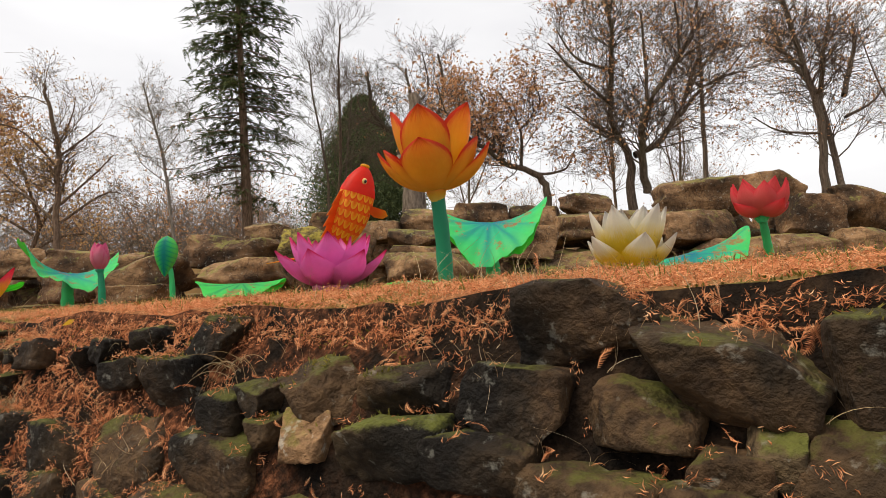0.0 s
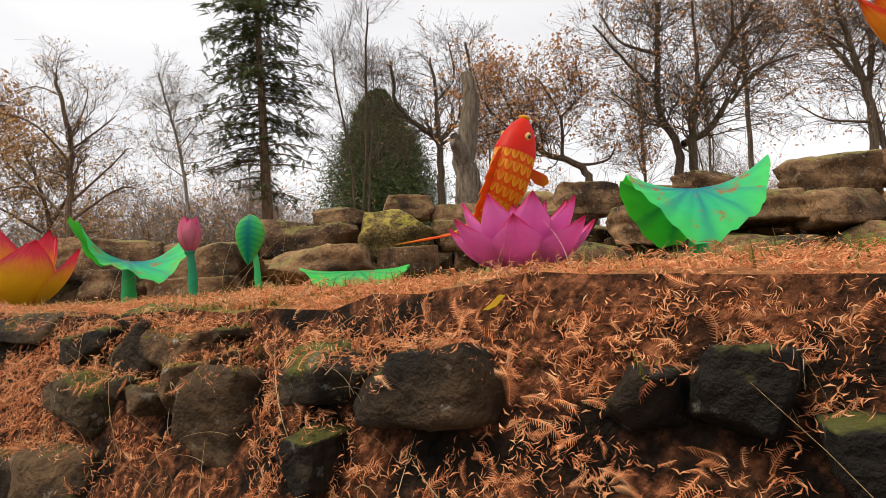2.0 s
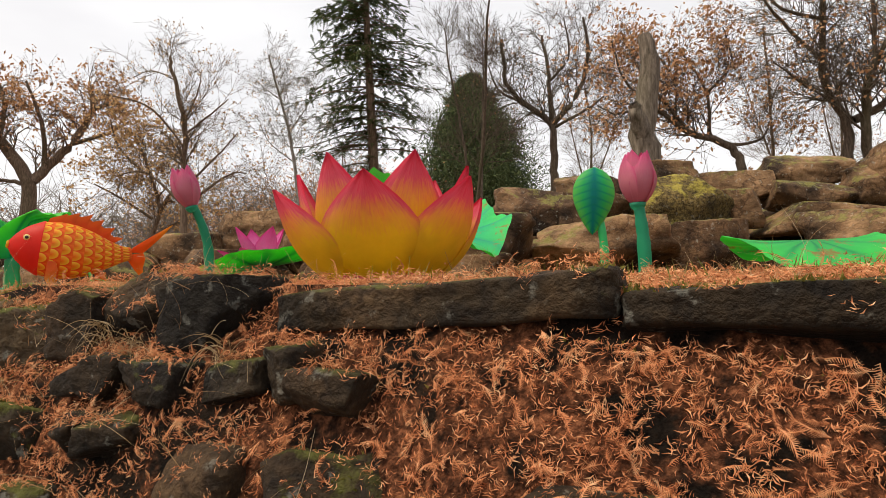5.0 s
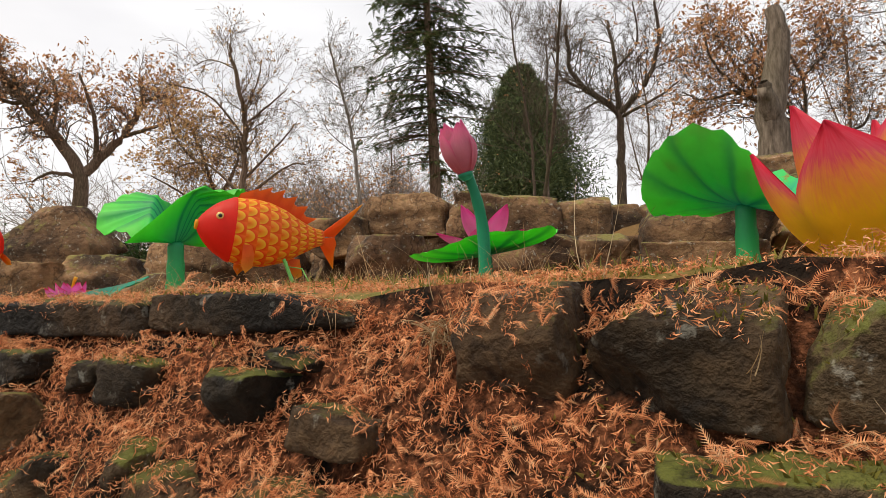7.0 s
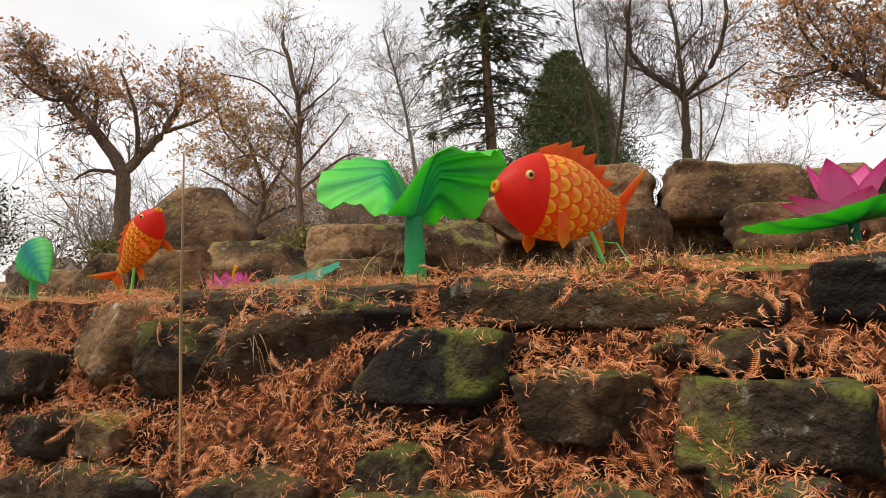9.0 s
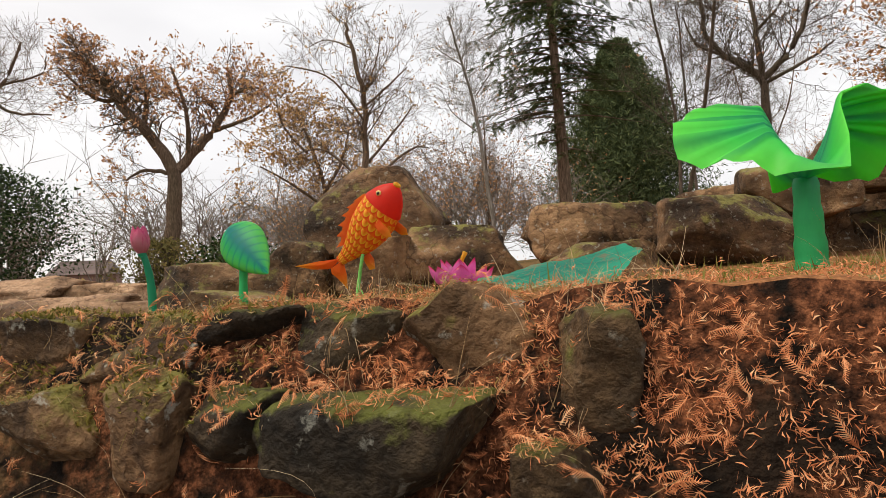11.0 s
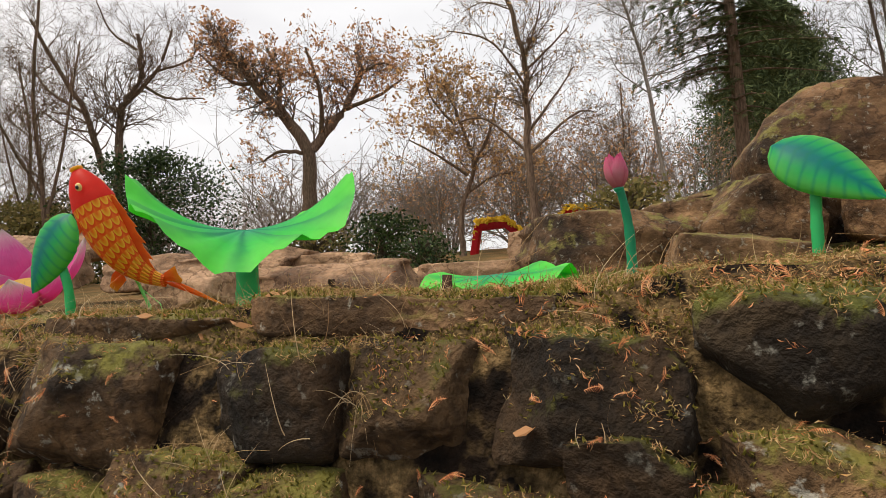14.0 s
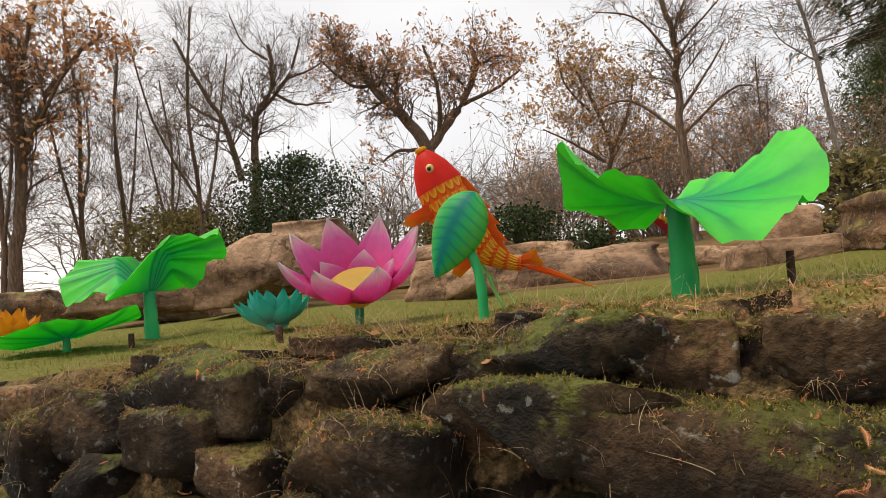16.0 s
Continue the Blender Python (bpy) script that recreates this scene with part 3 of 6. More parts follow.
stone(-0.16, 1.24, 0.21, 0.13, M_STONE)
stone(-0.20, 1.14, 0.13, 0.11, M_STONE_BROWN)
stone(-0.32, 1.14, 0.10, 0.09, M_STONE)
stone(-0.33, 1.21, 0.13, 0.09, M_STONE)
stone(-0.47, 1.17, 0.17, 0.10, M_STONE)
stone(-0.53, 1.36, 0.21, 0.13, M_STONE)
stone(-0.64, 1.24, 0.22, 0.13, M_STONE)
stone(-0.77, 1.35, 0.13, 0.08, M_STONE)
stone(-0.85, 1.26, 0.15, 0.09, M_STONE)
stone(-0.96, 1.31, 0.10, 0.08, M_STONE)
stone(-1.06, 1.29, 0.09, 0.08, M_STONE)
stone(-1.30, 1.30, 0.22, 0.09, M_STONE)
stone(-1.44, 1.31, 0.17, 0.09, M_STONE_MOSS)
stone(-1.48, 1.20, 0.09, 0.08, M_STONE)
stone(-1.67, 1.37, 0.04, 0.03, M_STONE)
stone(-1.68, 1.23, 0.14, 0.15, M_STONE)
stone(-1.68, 1.32, 0.05, 0.04, M_STONE)
stone(-1.78, 1.27, 0.07, 0.09, M_STONE_BROWN)
stone(-1.83, 1.34, 0.16, 0.11, M_STONE_BROWN)
stone(-1.86, 1.24, 0.11, 0.05, M_STONE)
stone(-1.92, 1.00, 0.14, 0.08, M_STONE)
stone(-1.96, 1.26, 0.08, 0.06, M_STONE)
stone(-1.97, 1.33, 0.16, 0.13, M_STONE)
stone(-2.01, 1.42, 0.14, 0.05, M_STONE_MOSS)
stone(-2.12, 1.22, 0.20, 0.13, M_STONE_MOSS)
stone(-2.14, 1.34, 0.17, 0.08, M_STONE_MOSS)
stone(-2.77, 1.16, 0.21, 0.12, M_STONE)
stone(-4.05, 1.25, 0.16, 0.09, M_STONE)
stone(-4.16, 1.29, 0.11, 0.10, M_STONE)
stone(-4.28, 1.27, 0.14, 0.08, M_STONE)
stone(-4.37, 1.41, 0.28, 0.16, M_STONE)
stone(-4.49, 1.27, 0.18, 0.08, M_STONE)
stone(-4.58, 1.16, 0.15, 0.09, M_STONE)
stone(-4.62, 1.42, 0.21, 0.17, M_STONE)
stone(-4.68, 1.27, 0.19, 0.09, M_STONE)
stone(-4.70, 1.15, 0.09, 0.10, M_STONE)
stone(-4.81, 1.39, 0.17, 0.17, M_STONE)
stone(-4.93, 1.14, 0.19, 0.12, M_STONE_MOSS)
stone(-4.99, 1.36, 0.20, 0.14, M_STONE_MOSS)
stone(-5.16, 1.22, 0.25, 0.08, M_STONE_MOSS)
stone(-5.23, 1.35, 0.23, 0.19, M_STONE)
stone(-5.46, 1.37, 0.17, 0.17, M_STONE)
stone(-5.76, 1.23, 0.15, 0.07, M_STONE)
stone(-5.88, 1.34, 0.10, 0.04, M_STONE)
stone(-5.99, 1.27, 0.22, 0.09, M_STONE_MOSS)
stone(-6.22, 1.14, 0.11, 0.08, M_STONE_MOSS)
stone(-6.31, 1.28, 0.14, 0.09, M_STONE_MOSS)
stone(-6.44, 1.28, 0.10, 0.07, M_STONE_MOSS)
stone(-6.67, 1.17, 0.15, 0.14, M_STONE_BROWN)
stone(-6.73, 1.29, 0.22, 0.09, M_STONE)
stone(-6.85, 1.16, 0.17, 0.16, M_STONE_BROWN)
stone(-7.06, 1.24, 0.20, 0.12, M_STONE_MOSS)
stone(-7.07, 1.33, 0.12, 0.06, M_STONE)
stone(-7.09, 1.13, 0.13, 0.14, M_STONE)
stone(-7.15, 1.34, 0.06, 0.04, M_STONE)
stone(-7.26, 1.11, 0.16, 0.12, M_STONE_MOSS)
stone(-7.29, 1.26, 0.18, 0.09, M_STONE)
stone(-7.53, 1.30, 0.26, 0.12, M_STONE_MOSS)
stone(-7.55, 1.16, 0.13, 0.07, M_STONE)
stone(-7.80, 1.36, 0.25, 0.16, M_STONE_BROWN)
stone(-8.03, 1.31, 0.19, 0.15, M_STONE)
stone(-8.17, 1.17, 0.09, 0.09, M_STONE_BROWN)
stone(-8.25, 1.31, 0.20, 0.21, M_STONE_BROWN)
stone(-8.31, 1.17, 0.15, 0.09, M_STONE)
stone(-8.51, 1.27, 0.25, 0.11, M_STONE)
stone(-8.73, 1.32, 0.14, 0.17, M_STONE)
stone(-9.27, 1.32, 0.12, 0.15, M_STONE)
stone(-9.33, 1.20, 0.11, 0.06, M_STONE)
stone(-9.47, 1.36, 0.20, 0.15, M_STONE_BROWN)
stone(-9.58, 1.21, 0.36, 0.13, M_STONE_MOSS)
stone(-9.68, 1.37, 0.18, 0.11, M_STONE_MOSS)
stone(-9.85, 1.23, 0.16, 0.11, M_STONE_MOSS)
stone(-9.87, 1.38, 0.19, 0.06, M_STONE)
stone(-10.05, 1.23, 0.17, 0.18, M_STONE_BROWN)
stone(-10.10, 1.35, 0.25, 0.11, M_STONE_BROWN)
stone(-10.27, 1.23, 0.22, 0.14, M_STONE_BROWN)
stone(-10.37, 1.36, 0.20, 0.11, M_STONE_BROWN)
stone(-10.56, 1.20, 0.22, 0.17, M_STONE_BROWN)
stone(-10.67, 1.37, 0.27, 0.10, M_STONE_MOSS)
stone(-10.77, 1.18, 0.21, 0.15, M_STONE_BROWN)
stone(-10.90, 1.33, 0.27, 0.10, M_STONE)
stone(-10.99, 1.17, 0.24, 0.16, M_STONE)
stone(-11.10, 1.33, 0.12, 0.06, M_STONE_BROWN)
stone(-11.26, 1.16, 0.26, 0.19, M_STONE_BROWN)
stone(-11.46, 1.14, 0.12, 0.19, M_STONE_BROWN)
stone(-11.58, 1.15, 0.10, 0.22, M_STONE)
stone(-11.69, 1.16, 0.20, 0.14, M_STONE_BROWN)
stone(-11.87, 1.09, 0.29, 0.15, M_STONE_BROWN)
stone(-11.90, 1.23, 0.21, 0.15, M_STONE)
stone(-12.19, 1.18, 0.28, 0.21, M_STONE_MOSS)
stone(-12.24, 1.05, 0.24, 0.11, M_STONE_BROWN)
stone(-12.48, 1.03, 0.16, 0.12, M_STONE)
stone(-12.55, 1.13, 0.32, 0.19, M_STONE)
stone(-12.87, 1.11, 0.27, 0.19, M_STONE)
stone(-13.19, 1.09, 0.29, 0.20, M_STONE)
stone(-13.38, 0.95, 0.30, 0.08, M_STONE_BROWN)
stone(-13.75, 1.07, 0.43, 0.27, M_STONE_BROWN)
stone(-13.94, 0.90, 0.18, 0.10, M_STONE_BROWN)
stone(-14.18, 1.02, 0.28, 0.24, M_STONE_BROWN)
stone(-14.67, 0.90, 0.74, 0.22, M_STONE)
stone(-15.01, 1.14, 0.49, 0.19, M_STONE_MOSS)
stone(-15.03, 0.94, 0.55, 0.25, M_STONE_MOSS)
stone(-15.70, 1.06, 0.57, 0.18, M_STONE)
stone(-15.71, 0.83, 0.60, 0.27, M_STONE)
stone(-16.50, 0.85, 0.38, 0.25, M_STONE)
stone(-16.50, 1.07, 0.64, 0.31, M_STONE_MOSS)
stone(-17.12, 0.89, 0.37, 0.26, M_STONE)
stone(-17.34, 0.73, 0.37, 0.38, M_STONE)
# the kerb slabs along the terrace edge
for k, (a, b) in enumerate([(-2.35, -2.85), (-2.87, -3.5), (-5.75, -6.3), (-6.32, -6.95), (-6.98, -7.5), (-7.53, -8.1), (-3.52, -4.2), (-12.6, -13.3), (-13.32, -14.0), (-14.05, -14.5), (-14.52, -15.3), (-15.32, -16.1), (-16.15, -17.0)]):
    slab(a, b, 0.035, 0.085, 900 + k)
# darker stones that fill what is left open in the bank
for k in range(72):
    rnd = random.Random(4000 + k)
    x0 = 1.4 - k * 0.27
    for drop in (0.13, 0.26, 0.4, 0.58, 0.82, 1.1):
        x = x0 + rnd.uniform(-0.1, 0.1)
        z = float(lip_z(x)) - drop
        w, h = rnd.uniform(0.2, 0.34), rnd.uniform(0.13, 0.2) * (1.4 if drop > 0.5 else 1)
        need = 1.0 if drop > 0.3 or x < -9.6 else 0.25 if -4.6 < x < -3.2 else 0.0
        if rnd.random() < need and not any(abs(a - x) < (c + w) * 0.34 and abs(b - z) < (e + h) * 0.36 for a, b, c, e in PLACED):
            stone(x, z, w, h, M_STONE_BROWN if x < -9.6 and rnd.random() < 0.6 else M_STONE, 0.045, ROUGH_BLOCK)


def boulder(x, y, z, w, h, mat=None, taper=0.12):
    """One large block of the rock outcrop behind the terrace."""
    global seed_count
    seed_count += 1
    rnd = random.Random(seed_count)
    low = max(z - h / 2 - 0.13, min(z - h / 2, float(ground_z(x, y)) - 0.08))
    top = z + h / 2
    depth = max(0.5, min(w * 0.7, 1.3))
    me = rock_mesh("boulder", (w * 1.08, depth, top - low), seed_count, BLOCK, 22.0, 0.07, 9, (0.78, 1.3), 0.07)
    co = np.empty(len(me.vertices) * 3, np.float32)
    me.vertices.foreach_get("co", co)
    co = co.reshape(-1, 3)
    f = np.clip(co[:, 2] / (top - low) + 0.5, 0, 1)
    co[:, :2] *= (1.0 + taper * 0.3 - taper * f)[:, None]
    me.vertices.foreach_set("co", co.ravel())
    mat = mat or (M_SAND_PALE if x < -13.5 and y > 10.8 else M_SAND)
    me.materials.append(mat)
    ob = new("boulder", me)
    ob.matrix_basis = pose(x, y + depth * 0.45, (top + low) / 2, rnd.uniform(-4, 4), rnd.uniform(-4, 4), rnd.uniform(-12, 12) + (8 if x < -9 else 0))
    label = "large weathered brown sandstone block in the rock outcrop"
    if mat is M_SAND_PALE:
        label = "worn pale sandstone slab lying on the lawn"
    if mat is M_LICHEN:
        label = "square sandstone block covered in yellow lichen"
    return tagged(ob, label, "boulder", "rock outcrop")


boulder(-3.91, 8.60, 2.00, 1.09, 0.40)
boulder(-3.39, 9.40, 2.35, 0.77, 0.38)
boulder(-2.70, 8.70, 1.92, 1.26, 0.33)
boulder(1.42, 9.00, 2.27, 0.90, 0.37)
boulder(0.79, 9.80, 2.73, 0.89, 0.33)
boulder(1.71, 9.80, 2.70, 0.85, 0.27)
boulder(2.58, 10.00, 2.92, 0.78, 0.26)
boulder(2.78, 9.40, 2.51, 1.63, 0.39)
boulder(4.42, 10.00, 2.95, 1.24, 0.55)
boulder(4.16, 9.40, 2.36, 1.24, 0.47)
boulder(5.58, 10.00, 3.07, 1.05, 0.41)
boulder(5.98, 9.50, 2.50, 0.87, 0.61)
boulder(7.03, 9.80, 2.62, 0.99, 0.70)
boulder(4.87, 8.90, 1.86, 2.19, 0.54)
boulder(6.61, 9.00, 1.86, 1.15, 0.66)
boulder(2.21, 8.80, 1.84, 2.24, 0.40)
boulder(0.13, 8.70, 1.86, 1.58, 0.43)
boulder(-2.67, 10.10, 2.67, 0.73, 0.29)
boulder(-2.75, 9.40, 2.26, 0.81, 0.35)
boulder(-1.85, 9.20, 2.33, 0.97, 0.52, M_LICHEN)
boulder(-1.71, 10.40, 2.82, 0.68, 0.24)
boulder(-1.12, 9.60, 2.30, 0.45, 0.28)
boulder(-0.95, 10.20, 2.63, 0.82, 0.25)
boulder(-0.04, 10.40, 2.79, 0.92, 0.33)
boulder(-0.25, 9.80, 2.43, 0.89, 0.25)
boulder(-4.07, 8.50, 1.62, 0.98, 0.35)
boulder(-0.18, 9.50, 2.18, 1.50, 0.19)
boulder(0.57, 9.80, 2.47, 0.82, 0.42)
boulder(-6.78, 10.20, 2.35, 1.04, 0.35)
boulder(-5.64, 9.90, 2.23, 1.10, 0.41)
boulder(-4.83, 9.90, 2.22, 0.55, 0.35)
boulder(-6.72, 9.00, 1.78, 0.72, 0.39)
boulder(-5.38, 9.20, 1.83, 0.93, 0.27)
boulder(-4.74, 9.20, 1.81, 0.43, 0.25)
boulder(-7.53, 9.90, 2.11, 0.78, 0.30)
boulder(-1.67, 9.00, 1.89, 0.74, 0.35)
boulder(-8.17, 9.40, 1.81, 0.90, 0.36)
boulder(-9.12, 9.90, 1.86, 1.03, 0.41)
boulder(-10.22, 10.00, 1.77, 1.02, 0.38)
boulder(-9.06, 9.30, 1.54, 0.92, 0.31)
boulder(-11.12, 10.15, 2.24, 1.3, 0.7, M_SAND, 0.75)
boulder(-10.92, 9.70, 1.68, 0.69, 0.39)
boulder(-11.74, 9.80, 1.64, 0.74, 0.49)
boulder(-11.90, 9.30, 1.35, 0.93, 0.23)
boulder(-10.59, 9.40, 1.42, 0.51, 0.12)
boulder(-23.30, 16.00, 1.72, 2.23, 0.68)
boulder(-20.13, 15.00, 1.73, 2.60, 0.41)
boulder(-17.05, 12.50, 1.26, 2.54, 0.54)
boulder(-14.25, 11.50, 1.25, 1.29, 0.32)
boulder(-15.46, 14.00, 1.22, 1.18, 0.38)
boulder(-14.24, 14.50, 1.49, 0.80, 0.76)
boulder(-12.85, 10.40, 1.46, 1.3, 0.62)
boulder(-21.19, 11.00, 1.73, 1.34, 0.91)
boulder(-21.44, 12.50, 2.18, 1.75, 0.53)
boulder(-20.33, 11.30, 1.71, 0.70, 0.39)
boulder(-17.97, 11.00, 1.28, 1.05, 0.52)
boulder(-18.44, 15.50, 1.57, 1.45, 0.39)
boulder(-16.44, 16.00, 1.26, 1.19, 0.35)
boulder(-25.67, 10.50, 1.36, 1.39, 0.65)
boulder(-23.57, 11.00, 1.55, 2.12, 0.80)
boulder(-11.4, 11.0, 1.62, 2.3, 0.8)
boulder(-13.0, 11.2, 1.42, 1.6, 0.6)
# plain courses that close the outcrop behind the front blocks
for row, (y, z0, h) in enumerate([(9.6, 1.35, 0.45), (10.2, 1.7, 0.45), (10.9, 2.05, 0.45)]):
    x = -9.0
    while x < 7.5:
        rnd = random.Random(int(x * 100) + row)
        w = rnd.uniform(0.6, 1.2)
        fall = float(np.interp(x, [-9, -5, 0, 6], [-0.3, -0.1, 0.0, 0.35]))
        boulder(x + w / 2, y + 0.2, z0 + h / 2 + rnd.uniform(-0.08, 0.04) + fall, w, h)
        x += w * 0.98

# ---- lanterns: shared shapes ----
def petal_mesh(name, L, W, e0, e1, r0, cup=0.35, thick=0.02, tip=1.7, bulge=0.42, nu=14, nv=9):
    """A padded petal that starts at r0 from the middle and rises from slope e0 to e1 (degrees)."""
    u = np.linspace(0, 1, nu)
    e = np.radians(e0 + (e1 - e0) * u ** 0.9)
    r = r0 + np.concatenate([[0], np.cumsum(np.cos(e[:-1]) * L / (nu - 1))])
    z = np.concatenate([[0], np.cumsum(np.sin(e[:-1]) * L / (nu - 1))])
    wide = np.where(u < bulge, 1 - 0.62 * (1 - u / bulge) ** 2, 1 - np.clip((u - bulge) / (1 - bulge), 0, 1) ** tip) * W / 2
    v = np.linspace(-1, 1, nv)
    V, uv = [], []
    for side in (1, -1):
        for i in range(nu):
            nr, nz = -math.sin(e[i]), math.cos(e[i])
            for q in v:
                o = cup * wide[i] * q * q + side * thick * (1 - q * q) * math.sin(math.pi * min(max(u[i], 0.02), 0.98)) - 0.012 * L * math.cos(q * 9) * u[i]
                V.append((r[i] + nr * o, q * wide[i], z[i] + nz * o))
                uv.append(((q + 1) / 2, u[i]))
    F = grid_faces(nu, nv) + grid_faces(nu, nv, nu * nv, flip=True)
    return mesh(name, V, F, uv)


def add_petals(parent, n, L, W, e0, e1, r0, mat, turn=0.0, m=None, **kw):
    me = petal_mesh("petal", L, W, e0, e1, r0, **kw)
    for k in range(n):
        rnd = random.Random(n * 31 + k)
        q = pose(0, 0, 0, rnd.uniform(-4, 4), rnd.uniform(-5, 5), turn + 360 / n * k + rnd.uniform(-5, 5))
        part("petal", me, mat, parent, m=(m @ q) if m else q)


def receptacle(parent, r, h, mat, m=None):
    me = solid_tube("flower_base", [(0, 0, -h), (0, 0, -h * 0.3), (0, 0, h * 0.4)], [r * 0.5, r * 0.9, r], 12)
    part("flower_base", me, mat, parent, m=m)


def stem(parent, pts, r0, r1, mat, n=12):
    line = smooth_line(pts, n)
    rr = np.linspace(r0, r1, n) * (1 + 0.06 * np.sin(np.arange(n) * 2.1))
    part("stem", solid_tube("stem", line, rr, 12), mat, parent)


def leaf_mesh(R, lift, droop, ruffle, waves, thick, seed, sx=1.0, sy=1.0, fold=0.0, power=3.6, square=1.0, lobes=0.0):
    """A round lotus leaf: the ends lift, front and back hang, and the rim is ruffled. lobes stands one half up at its back and the other at its front."""
    rnd = random.Random(seed)
    nr, nt = 18, 72
    ph = rnd.uniform(0, 6)
    V, uv = [], []
    for side in (1, -1):
        for i in range(nr):
            r = i / (nr - 1)
            for j in range(nt):
                a = j / nt * 2 * math.pi
                rim = 1 + 0.05 * math.sin(3 * a + ph) + 0.035 * math.sin(7 * a + ph * 2)
                ca, sa = math.cos(a), math.sin(a)
                x, y = r * rim * math.copysign(abs(ca) ** square, ca), r * rim * math.copysign(abs(sa) ** square, sa)
                z = lift * abs(x) ** power - droop * abs(y) ** 1.35 + ruffle * r ** 3 * math.sin(waves * a + ph) + (0.026 if abs(lift) > 0.18 or lobes else 0.008) * r * math.cos(22 * a) + fold * x * y
                if lobes:
                    q = min(1.0, abs(x) / 0.3)
                    q = q * q * (3 - 2 * q)
                    way = -1 if x > 0 else 1
                    rise = 0.5 * (1 + way * y)
                    z += q * 2 * lobes * math.sin(rise * 1.75) / math.sin(1.2)
                    y = y * (1 - 0.62 * q) - way * q * 0.3 * rise ** 2
                x *= 1 - 0.28 * abs(lift) * abs(x)
                y *= 1 - 0.3 * abs(droop) * abs(y)
                t = side * thick / 2 * (1 if i < nr - 1 else 0)
                V.append((x * R * sx, y * R * sy, z * R + t))
                uv.append((r, j / nt))
    F = grid_faces(nr, nt, 0, True) + grid_faces(nr, nt, nr * nt, True, True)
    me = mesh("leaf_blade", V, F, uv)
    me.polygons.foreach_set("material_index", np.repeat([0, 1], len(F) // 2).astype(np.int32))
    return me


def leaf_lantern(at, z, R, lift, droop, ruffle, waves, mat, seed, tilt=(0, 0, 0), sx=1.0, sy=1.0, stalk=0.05, label="", fold=0.0, stem_mat=None, power=3.6, square=1.0, lobes=0.0):
    """A leaf on a stalk: at is the foot on the ground, z the height of its middle."""
    x, y = at
    g = float(ground_z(x, y))
    t = thing("lotus_leaf_lantern", pose(x, y, g - 0.03), label, "lantern", "lotus garden lanterns")
    blade_me = leaf_mesh(R, lift, droop, ruffle, waves, 0.014, seed, sx, sy, fold, power, square, lobes)
    for side in (mat, M_LEAF if mat is M_LEAF_BLUE else mat):
        blade_me.materials.append(side)
    part("leaf_blade", blade_me, mat, t, m=pose(0, 0, z - g + 0.03, *tilt))
    if stalk:
        stem(t, [(0, 0, 0), (0, 0, (z - g) * 0.5), (0, 0, z - g + 0.03)], stalk * 1.25, stalk * 0.85, stem_mat or M_STEM)
    return t


def pod_lantern(at, top, L, W, turn, tip, label, bend=(0.0, 0.0)):
    """A furled leaf on a bowed stalk; tip is the direction in which the leaf points."""
    x, y = at
    g = float(ground_z(x, y))
    t = thing("furled_leaf_lantern", pose(x, y, g - 0.03), label, "lantern", "lotus garden lanterns")
    h = top - g
    end = Vector((bend[0], bend[1], h))
    stem(t, [(0, 0, 0), (bend[0] * 0.1, bend[1] * 0.1, h * 0.55), tuple(end)], 0.034, 0.026, M_STEM)
    ns, na = 22, 20
    V, uv = [], []
    for i in range(ns):
        s = i / (ns - 1)
        r = W / 2 * math.sin(math.pi * min(0.999, max(0.001, s)) ** 0.8) ** 0.75 * (1.08 - 0.3 * s)
        for j in range(na):
            a = 2 * math.pi * j / na
            V.append(((s - 0.42) * L, math.cos(a) * r, math.sin(a) * r * 0.42 * (1 + 0.07 * math.sin(s * 60))))
            uv.append((abs(math.cos(a)), s * 9 - abs(math.cos(a)) * 0.9))
    me = mesh("leaf_blade", V, grid_faces(ns, na, wrap=True), uv)
    part("leaf_blade", me, M_POD, t, m=Matrix.Translation(end) @ axes(tip, turn, (0, 0, 0)))
    return t


def bud_lantern(at, neck, L, label, bend=(0.0, 0.0), lean=(0.0, 0.0), mat=None, wide=1.0):
    """A closed bud on a tall stalk."""
    x, y = at
    g = float(ground_z(x, y))
    t = thing("lotus_bud_lantern", pose(x, y, g - 0.03), label, "lantern", "lotus garden lanterns")
    h = neck - g
    stem(t, [(0, 0, 0), (bend[0] * 0.05, bend[1] * 0.05, h * 0.5), (bend[0] * 0.4, bend[1] * 0.4, h * 0.8), (bend[0], bend[1], h + 0.03)], 0.036, 0.024, M_STEM_DARK)
    m = pose(bend[0], bend[1], h, lean[0], lean[1], 20)
    receptacle(t, L * 0.15, L * 0.1, M_STEM_DARK, m)
    add_petals(t, 4, L, L * 0.72 * wide, 54, 116, L * 0.08, mat or M_ROSE, 0, m, cup=0.3, bulge=0.5, thick=0.012)
    add_petals(t, 4, L * 1.04, L * 0.66 * wide, 62, 106, L * 0.06, mat or M_ROSE, 45, m, cup=0.3, bulge=0.5, thick=0.012)
    return t


